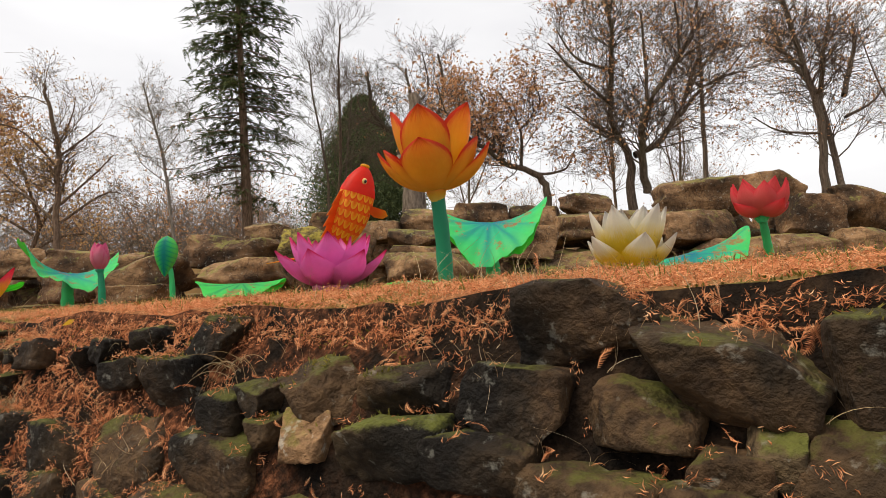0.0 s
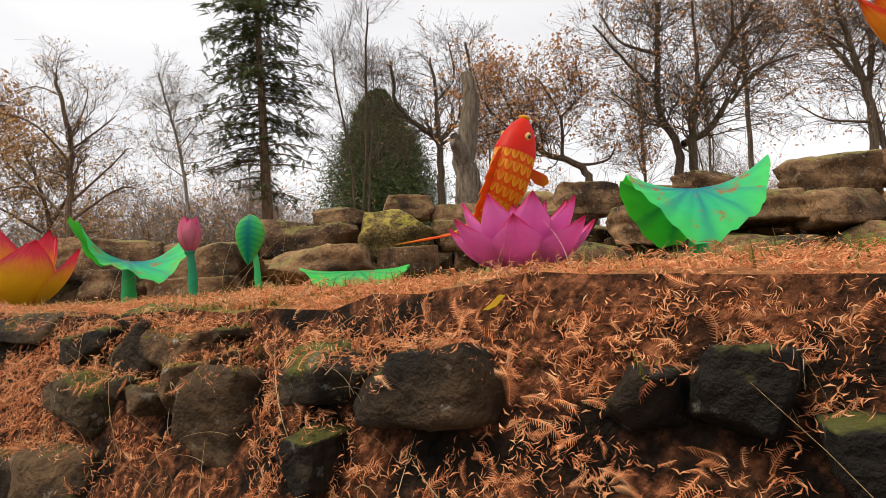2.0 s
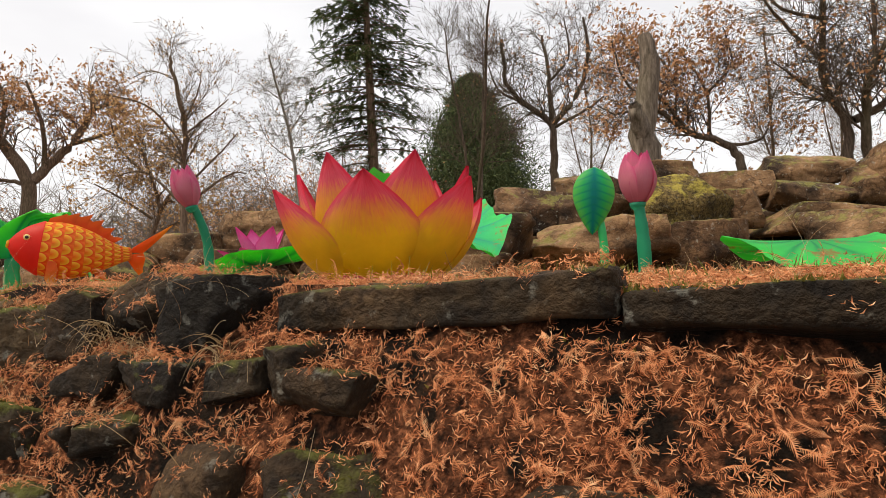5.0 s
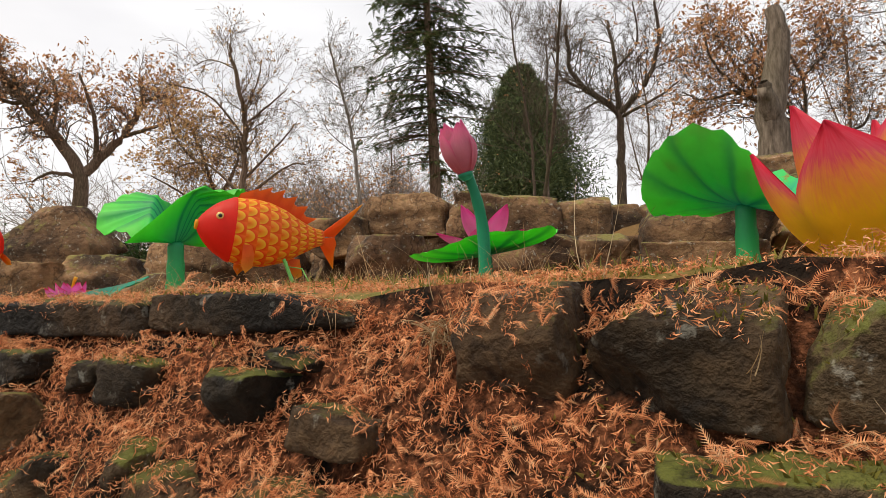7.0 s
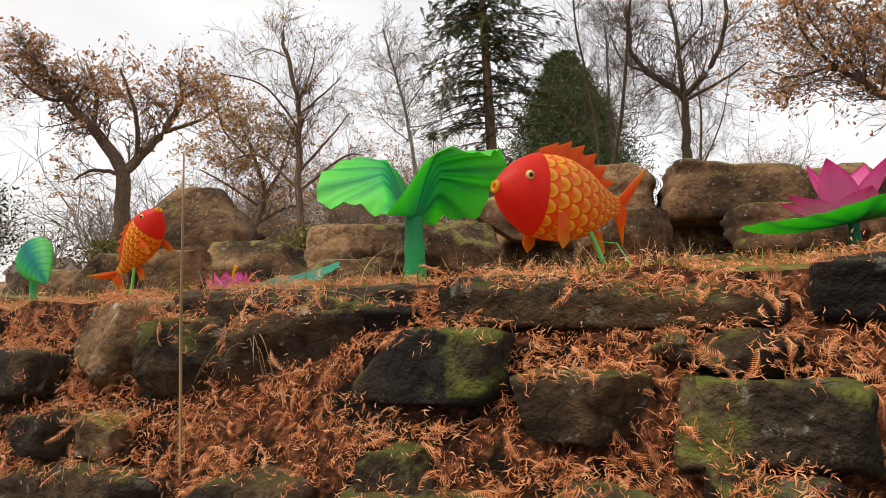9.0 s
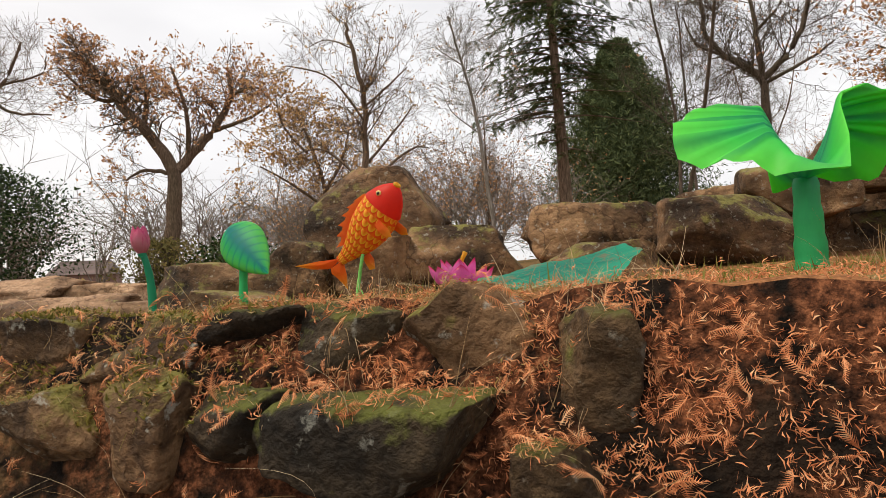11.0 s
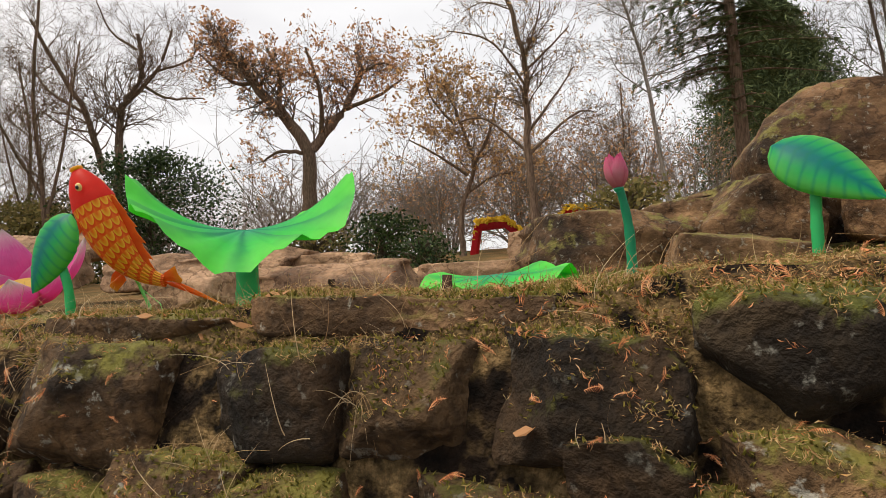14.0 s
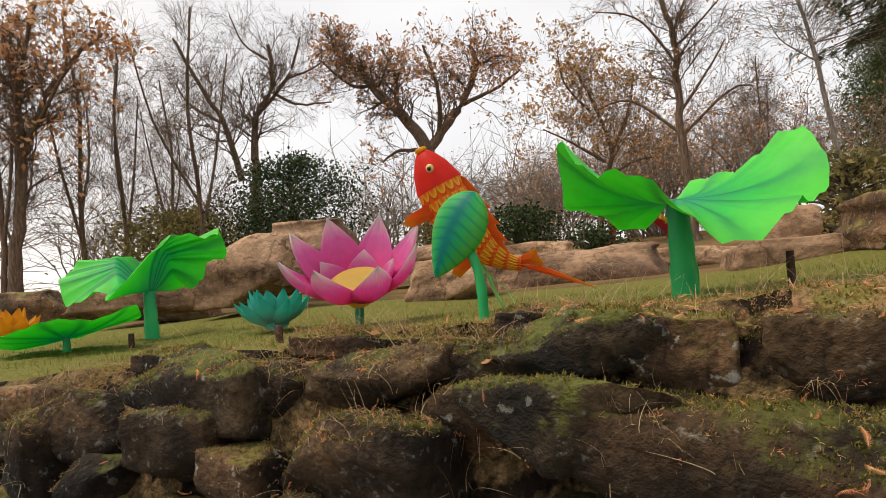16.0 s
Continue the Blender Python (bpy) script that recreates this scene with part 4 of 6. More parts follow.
def fish_lantern(nose, f, up, L, H, bend, side, label, pole_at, tail=1.0):
    """A carp: head, scaled body that bends towards its tail, fins, eyes, lips and a thin pole."""
    g = float(ground_z(*pole_at))
    t = thing("carp_lantern", pose(pole_at[0], pole_at[1], g), label, "lantern", "carp lanterns")
    m = Matrix.Translation((-pole_at[0], -pole_at[1], -g)) @ axes(f, up, nose)
    ns = 44
    s = np.linspace(0, 1, ns)
    curve = np.clip((s - 0.3) / 0.7, 0, 1) ** 1.6
    a, b = np.radians(bend) * curve, np.radians(side) * curve
    step = L * 0.8 / (ns - 1)
    dx, dy, dz = -np.cos(a) * np.cos(b), np.sin(b), np.sin(a) * np.cos(b)
    C = np.stack([np.concatenate([[0], np.cumsum(v[:-1] * step)]) for v in (dx, dy, dz)], 1)
    hh = H / 2 * np.interp(s, [0, 0.02, 0.06, 0.13, 0.24, 0.38, 0.5, 0.65, 0.8, 0.92, 1], [0.12, 0.26, 0.46, 0.7, 0.93, 1.0, 0.97, 0.8, 0.5, 0.3, 0.24])
    ww = hh * np.interp(s, [0, 0.2, 0.6, 1], [0.85, 0.72, 0.62, 0.4])

    def skin(name, i0, i1, mat, grow=1.0, parent=t):
        na = 28
        V, uv = [], []
        for i in range(i0, i1):
            d = np.array([dx[i], dy[i], dz[i]])
            lat = np.array([-math.sin(0) + d[1], -d[0], 0.0])
            lat /= np.linalg.norm(lat)
            top = np.cross(lat, d)
            top *= np.sign(top[2]) if abs(top[2]) > 1e-3 else 1
            for j in range(na):
                q = 2 * math.pi * j / na
                V.append(C[i] + grow * (math.cos(q) * ww[i] * lat + math.sin(q) * hh[i] * top))
                uv.append((s[i], j / na if j <= na / 2 else 1 - j / na))
        me = mesh(name, V, grid_faces(i1 - i0, na, wrap=True), uv)
        return part(name, me, mat, parent, m=m)

    head = skin("head", 0, 12, M_HEAD, 1.03)
    body = skin("body", 11, ns, M_SCALE)

    def fin(name, pts, mat, root, parent=t):
        """A padded fin: an outline fan in the fish's own axes, 14 mm thick."""
        pts = [Vector(p) for p in pts]
        bm = bmesh.new()
        layer = bm.loops.layers.uv.new("UVMap")
        mid = sum(pts, Vector()) / len(pts)
        n = (pts[0] - mid).cross(pts[len(pts) // 3] - mid).normalized() * 0.007
        rings = []
        for sgn in (1, -1):
            c = bm.verts.new(mid + n * sgn * 1.6)
            rings.append((c, [bm.verts.new(p + n * sgn * 0.4) for p in pts]))
        far = max((p - Vector(root)).length for p in pts)
        for (c, ring), flip in zip(rings, (False, True)):
            for k in range(len(ring)):
                q = (k + 1) % len(ring)
                bm.faces.new((c, ring[q], ring[k]) if flip else (c, ring[k], ring[q]))
        for k in range(len(pts)):
            q = (k + 1) % len(pts)
            bm.faces.new((rings[0][1][q], rings[0][1][k], rings[1][1][k], rings[1][1][q]))
        for fc in bm.faces:
            for lp in fc.loops:
                lp[layer].uv = (0.5, min(1.0, (lp.vert.co - Vector(root)).length / far))
        me = bpy.data.meshes.new(name)
        bm.to_mesh(me)
        bm.free()
        return part(name, me, mat, parent, m=m)

    # dorsal fin: a row of spines along the back
    pts = []
    low = []
    for k, i in enumerate(range(11, 36)):
        top = np.array([-dz[i], 0, -dx[i]])
        lift_h = hh[i] + H * 0.2 * math.sin(math.pi * (i - 10) / 27) ** 0.6 * (1.25 if k % 4 == 0 else 0.82)
        pts.append(C[i] + top * lift_h + np.array([-0.05 * L * (k % 4 == 0), 0, 0]))
        low.append(C[i] + top * hh[i] * 0.94)
    V = [p + np.array([0, o, 0]) for row_pts, o2 in ((low, 0.012), (pts, 0.003)) for o in (o2, -o2) for p in row_pts]
    n = len(pts)
    Fq = []
    for k in range(n - 1):
        Fq += [(k, k + 1, 2 * n + k + 1, 2 * n + k), (n + k + 1, n + k, 3 * n + k, 3 * n + k + 1), (2 * n + k, 2 * n + k + 1, 3 * n + k + 1, 3 * n + k)]
    uvs = [(0.5, 0.0)] * (2 * n) + [(0.5, 0.55)] * (2 * n)
    part("dorsal_fin", mesh("dorsal_fin", V, Fq, uvs, False), M_FIN, t, m=m)
    # tail: two lobes
    e = C[-1]
    d = np.array([dx[-1], dy[-1], dz[-1]])
    up_t = np.array([-d[2], 0, -d[0]])
    up_t /= np.linalg.norm(up_t)
    for sgn, k in ((1, 1.0), (-1, 0.8)):
        q = [e - d * 0.03 + up_t * 0.01 * sgn, e + up_t * hh[-1] * 1.1 * sgn, e + d * 0.1 * L * k + up_t * H * 0.32 * tail * sgn, e + d * 0.25 * L * k + up_t * H * 0.58 * tail * sgn,
             e + d * 0.19 * L * k + up_t * H * 0.3 * sgn, e + d * 0.14 * L + up_t * H * 0.12 * sgn, e + d * 0.1 * L]
        fin("tail_fin", [tuple(v) for v in q], M_FIN, tuple(e))
    # paired fins below and behind the head
    for sgn in (1, -1):
        i = 14
        o = C[i] + np.array([0, sgn * ww[i] * 0.92, -hh[i] * 0.45])
        q = [o, o + np.array([0.0, sgn * 0.015 * L, -0.06 * L]), o + np.array([0.0, sgn * 0.02 * L, -0.13 * L]), o + np.array([-0.03 * L, sgn * 0.02 * L, -0.17 * L]), o + np.array([-0.065 * L, sgn * 0.015 * L, -0.13 * L]), o + np.array([-0.07 * L, 0.01 * sgn, -0.05 * L]), o + np.array([-0.05 * L, 0, 0])]
        fin("pectoral_fin", [tuple(v) for v in q], M_FIN, tuple(o))
    i = 30
    o = C[i] + np.array([0, 0, -hh[i] * 0.9])
    q = [o, o + np.array([-0.02 * L, 0.01, -0.07 * L]), o + np.array([-0.07 * L, 0.0, -0.13 * L]), o + np.array([-0.11 * L, 0.0, -0.1 * L]), o + np.array([-0.08 * L, 0.0, 0.0])]
    fin("anal_fin", [tuple(v) for v in q], M_FIN, tuple(o))
    # eyes and lips
    D, T = ico(3)
    for sgn in (1, -1):
        i = 6
        at = Vector(C[i]) + Vector((0, sgn * ww[i] * 0.97, hh[i] * 0.38))
        eye = part("eye", mesh("eye", D * np.array([0.022, 0.011, 0.022]) * L, T), M_EYE, t, m=m @ Matrix.Translation(at))
        part("pupil", mesh("pupil", D * np.array([0.012, 0.01, 0.012]) * L, T), M_BLACK, eye, m=Matrix.Translation((0, sgn * 0.007 * L, 0)))
    V, Fl, uv = [], [], []
    for i in range(16):
        for j in range(8):
            qa, qb = 2 * math.pi * i / 16, 2 * math.pi * j / 8
            rr = 0.024 * L + 0.011 * L * math.cos(qb)
            V.append((0.012 * L * math.sin(qb), rr * math.cos(qa), rr * math.sin(qa) * 0.9))
            uv.append((0.5, 0.5))
            Fl.append((i * 8 + j, (i * 8 + (j + 1) % 8), ((i + 1) % 16) * 8 + (j + 1) % 8, ((i + 1) % 16) * 8 + j))
    part("lips", mesh("lips", V, Fl, uv), M_GOLD, t, m=m)
    low_pt = m @ Vector(C[24])
    part("pole", solid_tube("pole", [(0, 0, -0.05), (low_pt.x * 0.5, low_pt.y * 0.5, low_pt.z * 0.5), tuple(low_pt)], [0.014, 0.013, 0.013], 8), M_POLE, t)
    part("guy_wire", solid_tube("guy_wire", [(0.12, -0.05, 0.0), (0.03, -0.02, 0.16), tuple(low_pt * 0.45)], [0.004, 0.004, 0.004], 6), M_POLE, t)
    return t


# ---- lanterns: flowers ----
def flower(at, z, label, turn=0.0, tilt=(0, 0)):
    x, y = at
    return thing("lotus_flower_lantern", pose(x, y, z, tilt[0], tilt[1], turn), label, "lantern", "lotus garden lanterns")


f = flower((2.84, 5.08), float(ground_z(2.84, 5.08)), "coral red lotus lantern on a green stalk in turf")
stem(f, [(0, 0, -0.03), (-0.06, -0.05, 0.25), (-0.12, -0.12, 0.44)], 0.036, 0.03, M_STEM)
q = pose(-0.12, -0.12, 0.42)
receptacle(f, 0.06, 0.05, M_STEM, q)
add_petals(f, 7, 0.35, 0.25, 12, 98, 0.03, M_RED, 0, q)
add_petals(f, 6, 0.36, 0.22, 35, 92, 0.02, M_RED, 30, q)
add_petals(f, 4, 0.26, 0.2, 0, 60, 0.03, M_RED, 12, q)

f = flower((0.14, 2.95), float(ground_z(0.14, 2.95)), "large orange lotus lantern with red-edged petals on a dark stalk")
stem(f, [(0, 0, -0.03), (-0.01, -0.02, 0.22), (-0.03, -0.05, 0.47)], 0.04, 0.033, M_STEM_DARK)
q = pose(-0.03, -0.05, 0.44, 4, -3, 0)
receptacle(f, 0.05, 0.05, M_ORANGE, q)
add_petals(f, 4, 0.31, 0.24, 28, 72, 0.03, M_ORANGE, 262, q, bulge=0.55, tip=2.4)
add_petals(f, 5, 0.43, 0.23, 54, 80, 0.03, M_ORANGE, 40, q, bulge=0.6, tip=2.4)
add_petals(f, 2, 0.33, 0.13, 14, 66, 0.03, M_ORANGE, 170, q, tip=1.7)

f = flower((1.46, 4.36), float(ground_z(1.46, 4.36)) + 0.04, "white lotus lantern with yellow inner petals sitting on the ground", 15)
receptacle(f, 0.1, 0.06, M_WHITE)
add_petals(f, 6, 0.38, 0.24, 18, 74, 0.05, M_WHITE, 10, tip=1.9)
add_petals(f, 6, 0.5, 0.25, 52, 84, 0.05, M_WHITE, 38, tip=1.9)
add_petals(f, 4, 0.46, 0.22, 70, 92, 0.05, M_WHITE, 5, tip=1.9)
part("seed_pod", solid_tube("seed_pod", [(0, 0, 0.02), (0, 0, 0.1), (0, 0, 0.16)], [0.04, 0.06, 0.07], 14), M_LEAF_BLUE, f)

f = flower((-0.79, 5.14), float(ground_z(-0.79, 5.14)) + 0.07, "magenta lotus lantern with pointed petals sitting on the terrace", 5)
receptacle(f, 0.16, 0.07, M_PINK)
add_petals(f, 7, 0.46, 0.32, 18, 58, 0.12, M_PINK, 0, tip=1.35)
add_petals(f, 7, 0.5, 0.34, 42, 76, 0.1, M_PINK, 20, tip=1.35)
add_petals(f, 4, 0.44, 0.26, 66, 86, 0.06, M_PINK, 8, tip=1.35)

f = flower((-4.25, 5.55), float(ground_z(-4.25, 5.55)) + 0.03, "big lotus lantern shading from yellow base to red tips", 12)
receptacle(f, 0.22, 0.06, M_FLAME)
add_petals(f, 6, 0.47, 0.43, 46, 78, 0.24, M_FLAME, 258, cup=0.3, tip=1.75, bulge=0.36)
add_petals(f, 6, 0.54, 0.38, 60, 86, 0.2, M_FLAME, 228, cup=0.3, tip=1.7, bulge=0.36)
add_petals(f, 3, 0.44, 0.3, 74, 88, 0.1, M_FLAME, 40, cup=0.22)

f = flower((-5.72, 7.85), 1.74, "pink lotus lantern resting on a flat green pad", 8)
receptacle(f, 0.08, 0.04, M_FUCHSIA)
add_petals(f, 6, 0.32, 0.17, 10, 36, 0.04, M_LILAC, 12)
add_petals(f, 4, 0.34, 0.19, 48, 72, 0.03, M_LILAC, 38)

f = flower((-10.12, 9.5), float(ground_z(-10.12, 9.5)) + 0.03, "small magenta lotus lantern sitting on the grass", 10)
receptacle(f, 0.09, 0.05, M_PINK)
add_petals(f, 8, 0.26, 0.18, 30, 66, 0.08, M_PINK, 0)
add_petals(f, 6, 0.27, 0.16, 60, 84, 0.05, M_PINK, 20)
part("stamen", solid_tube("stamen", [(0, 0, 0.1), (0.02, 0, 0.24), (0.05, -0.01, 0.3)], [0.015, 0.014, 0.02], 8), M_GOLD, f)

f = flower((-17.55, 8.85), float(ground_z(-17.55, 8.85)), "open fuchsia lotus lantern with white tips and yellow centre", 0)
stem(f, [(0, 0, -0.03), (0.0, 0, 0.08), (0.0, 0.02, 0.2)], 0.04, 0.035, M_STEM_DARK)
q = pose(0.0, 0.02, 0.27, 26, 10, 0)
add_petals(f, 8, 0.7, 0.36, 18, 78, 0.12, M_FUCHSIA, 6, q, thick=0.03)
add_petals(f, 5, 0.34, 0.28, 30, 74, 0.14, M_FUCHSIA, 250, q, thick=0.03)
part("seed_disc", solid_tube("seed_disc", [(0, 0, -0.08), (0, 0, 0.06), (0, 0, 0.13), (0, 0, 0.14)], [0.1, 0.19, 0.225, 0.21], 28), M_DISC, f, "flat yellow seed disc", m=q)

f = flower((-18.45, 8.85), float(ground_z(-18.45, 8.85)) + 0.06, "teal lotus lantern sitting on the lawn", 3)
receptacle(f, 0.12, 0.05, M_TEALP)
add_petals(f, 10, 0.34, 0.17, 28, 66, 0.1, M_TEALP, 0)
add_petals(f, 9, 0.34, 0.17, 52, 80, 0.08, M_TEALP, 18)

f = flower((-22.9, 9.0), float(ground_z(-22.9, 9.0)) + 0.03, "yellow lotus lantern sitting on the lawn", 3)
receptacle(f, 0.14, 0.05, M_GOLD)
add_petals(f, 8, 0.4, 0.24, 35, 76, 0.12, M_GOLD, 0)
add_petals(f, 7, 0.42, 0.22, 60, 84, 0.1, M_GOLD, 18)

# ---- lanterns: leaves ----
leaf_lantern((0.62, 5.93), 2.13, 0.56, 0.3, 0.7, 0.04, 5, M_LEAF_BLUE, 1, (0, 0, -6), stalk=0.06, label="blue-green lotus leaf lantern with lifted ends and rust stains", power=2.2)
leaf_lantern((-4.21, 7.26), 1.9, 0.6, 0.5, 0.16, 0.07, 6, M_LEAF_BLUE, 2, (9, 9, 38), stalk=0.06, label="blue-green lotus leaf lantern with upturned ends and stains", power=2.0)
leaf_lantern((-8.14, 8.1), 1.88, 0.6, 0.0, 0.0, 0.05, 7, M_LEAF, 5, (0, 0, -3), stalk=0.065, label="bright green lotus leaf lantern with two upright rolled lobes", square=0.85, lobes=0.3)
leaf_lantern((-14.98, 8.48), 1.68, 0.78, 0.42, 0.2, 0.09, 6, M_LEAF, 9, (7, 0, 38), stalk=0.07, label="bright green saddle-shaped lotus leaf lantern on a thick stalk", power=2.0)
leaf_lantern((-19.9, 8.71), 1.46, 0.8, 0.0, 0.0, 0.06, 7, M_LEAF, 11, (0, -9, 26), stalk=0.06, label="bright green curled lotus leaf lantern tilted to one side", square=0.85, lobes=0.24)
leaf_lantern((2.5, 5.95), 1.74, 0.56, 0.15, 0.3, 0.06, 6, M_LEAF_BLUE, 14, (18, -12, 0), 1.1, 0.8, stalk=0.04, label="pale green lotus leaf lantern with rust stains behind the white flower")
leaf_lantern((-0.15, 5.85), 1.6, 0.34, -0.2, 0.4, 0.08, 4, M_LEAF, 17, (0, 0, 0), stalk=0.04, label="small dark green lotus leaf lantern close to the ground")
leaf_lantern((-1.97, 6.55), 1.67, 0.46, 0.1, 0.3, 0.04, 6, M_LEAF_RUST, 20, (6, 0, 0), 1.0, 0.85, stalk=0.03, label="flat green lily pad lantern strewn with brown needles")
leaf_lantern((-5.7, 7.83), 1.7, 0.53, 0.14, -0.14, 0.02, 6, M_LEAF, 23, (-2, -9, 0), 1.0, 0.9, stalk=0.03, label="flat bright green lily pad lantern carrying a flower", stem_mat=M_STEM_DARK)
leaf_lantern((-9.35, 8.8), 1.52, 0.52, 0.05, 0.1, 0.03, 5, M_LEAF_TEAL, 26, (16, -10, 0), 1.0, 0.7, stalk=0.03, label="dusty teal lily pad lantern lying low on the grass")
leaf_lantern((-13.24, 8.2), 1.3, 0.44, -0.05, 0.12, 0.16, 4, M_LEAF, 29, (6, -3, 0), 1.0, 0.8, stalk=0.03, label="bright green wavy lily pad lantern lying on the terrace")
leaf_lantern((-19.7, 7.75), 1.13, 0.75, 0.08, -0.1, 0.03, 5, M_LEAF, 32, (-2, -9, 0), 1.0, 0.6, stalk=0.03, label="flat green lily pad lantern at the edge of the lawn")

# ---- lanterns: furled leaves, buds and fish ----
pod_lantern((-3.0, 7.27), 2.12, 0.48, 0.3, (-0.1, -0.95, 0.0), (-0.08, 0.0, -0.98), "striped green furled leaf lantern on a bowed stalk", (-0.06, -0.02))
pod_lantern((-11.6, 8.9), 1.82, 0.66, 0.36, (-0.2, -0.85, 0.5), (0.68, -0.45, -0.55), "broad striped green leaf lantern nodding on its stalk", (0.02, 0.0))
pod_lantern((-16.12, 8.13), 1.68, 0.6, 0.4, (-0.1, -0.95, 0.2), (-0.5, -0.1, -0.85), "striped green leaf lantern hanging before a carp", (-0.12, 0.0))
bud_lantern((-3.05, 5.84), 1.86, 0.26, "closed pink lotus bud lantern on a dark green stalk", (-0.02, 0), wide=0.8)
bud_lantern((-5.66, 6.81), 2.08, 0.28, "closed pink lotus bud lantern on a bowed stalk", (-0.08, -0.08), (0, -16), wide=0.78)
bud_lantern((-12.59, 9.25), 1.83, 0.23, "closed pale pink lotus bud lantern on a slim stalk", (-0.05, -0.05), (0, -6), wide=0.75)
fish_lantern((-0.58, 6.06, 2.76), (0.3, -0.05, 0.95), (-0.6, -0.78, 0.1), 1.4, 0.42, 20, 70, "orange carp lantern leaping upright with curved tail", (-0.95, 6.3))
fish_lantern((-7.56, 7.36, 1.93), (-0.82, -0.56, 0.14), (0, 0, 1), 1.1, 0.46, 14, -24, "orange carp lantern with red head swimming level", (-6.98, 7.65))
fish_lantern((-10.42, 8.88, 2.14), (0.64, -0.25, 0.72), (-0.72, 0.1, 0.68), 0.92, 0.32, 16, 0, "small orange carp lantern rising on a green pole", (-10.81, 9.03), 1.25)
fish_lantern((-16.84, 8.84, 2.34), (-0.32, -0.2, 0.92), (0.9, -0.1, 0.32), 1.55, 0.42, 62, 0, "orange carp lantern standing on its curved tail", (-16.4, 9.2))

# ---- small fittings on the terrace ----
def post(x, y, h, label):
    g = float(ground_z(x, y))
    me = solid_tube("post", [(0, 0, -0.1), (0, 0, h * 0.6), (0.004, 0, h)], [0.024, 0.023, 0.022], 10)
    me.materials.append(M_POST)
    ob = new("post", me)
    ob.matrix_basis = pose(x, y, g)
    tagged(ob, label, "post", "short terrace posts")


post(-14.43, 8.6, 0.2, "short dark wooden post at the terrace edge")
post(-13.3, 7.6, 0.13, "short dark wooden post beside a lily pad lantern")
post(-17.2, 7.5, 0.12, "short dark wooden post on the lawn")
post(-19.1, 7.9, 0.12, "short dark wooden post under a lily pad lantern")

# ---- trees ----
class Wood:
    """Collects the limbs, twigs and leaves of one tree."""

    def __init__(self, seed):
        self.rnd = np.random.RandomState(seed)
        self.V, self.F, self.LV, self.LF, self.n, self.ln = [], [], [], [], 0, 0
        self.TV, self.TF, self.tn, self.main = [], [], 0, []

    def limb(self, P, R, sides):
        V, F, _ = tube(P, R, sides, ends=False)
        if sides >= 7:
            self.main.append((V, F))
        elif sides >= 5:
            self.V.append(V)
            self.F.append(np.array(F) + self.n)
            self.n += len(V)
        else:
            self.TV.append(V)
            self.TF.append(np.array(F) + self.tn)
            self.tn += len(V)

    def leaves(self, at, count, spread, size, wide=0.5):
        r = self.rnd
        c = at + r.normal(size=(count, 3)) * spread
        a = r.normal(size=(count, 3))
        a /= np.linalg.norm(a, axis=1)[:, None]
        b = np.cross(a, r.normal(size=(count, 3)))
        b /= np.linalg.norm(b, axis=1)[:, None]
        s = size * r.uniform(0.6, 1.3, (count, 1))
        q = np.stack([c - a * s, c + b * s * wide, c + a * s, c - b * s * wide], 1).reshape(-1, 3)
        self.LV.append(q)
        self.LF.append(np.arange(count * 4).reshape(-1, 4) + self.ln)
        self.ln += count * 4

    def branch(self, p, v, length, radius, level, leafy, up, kids, leaf_size):
        r = self.rnd
        n = 4 if level > 1 else 2 if level else 1
        pts, d = [p], v / np.linalg.norm(v)
        for i in range(n):
            d = d + r.normal(size=3) * 0.2 + np.array([0, 0, up])
            d /= np.linalg.norm(d)
            pts.append(pts[-1] + d * length / n)
        self.limb(pts, np.linspace(radius, max(radius * 0.3, 0.005), n + 1), 5 if level > 2 else 3)
        if level > 0:
            for k in range(kids):
                i = r.uniform(0.25, 1.0) * n
                j = min(int(i), n - 1)
                at = pts[j] + (pts[j + 1] - pts[j]) * (i - j)
                side = r.normal(size=3)
                side -= side @ d * d
                side /= np.linalg.norm(side)
                self.branch(at, d * 0.75 + side * r.uniform(0.5, 1.0), length * r.uniform(0.45, 0.7), radius * 0.5, level - 1, leafy, up, kids, leaf_size)
        elif leafy and r.rand() < leafy:
            self.leaves(pts[-1], r.randint(2, 5), length * 0.2, leaf_size)
            if leafy > 0.85:
                self.leaves(pts[0], r.randint(1, 4), length * 0.3, leaf_size)

    def build(self, name, at, turn, label, mats, category="tree", group="park trees"):
        t = thing(name, pose(at[0], at[1], float(ground_z(*at)) - 0.1, 0, 0, turn), label, category, group)
        for k, (V, F) in enumerate(self.main):
            part("limb" if k else "trunk", mesh("limb" if k else "trunk", V, F), mats[0], t)
        if self.V:
            self.TV.append(np.vstack(self.V))
            self.TF.append(np.vstack(self.F) + self.tn)
        if self.TV:
            tagged(part("crown", mesh("crown", np.vstack(self.TV), np.vstack(self.TF)), mats[0], t), kind="stuff")
        if self.LV:
            part("foliage", mesh("foliage", np.vstack(self.LV), np.vstack(self.LF), smooth=False), mats[1], t)["kind"] = "stuff"
        return t


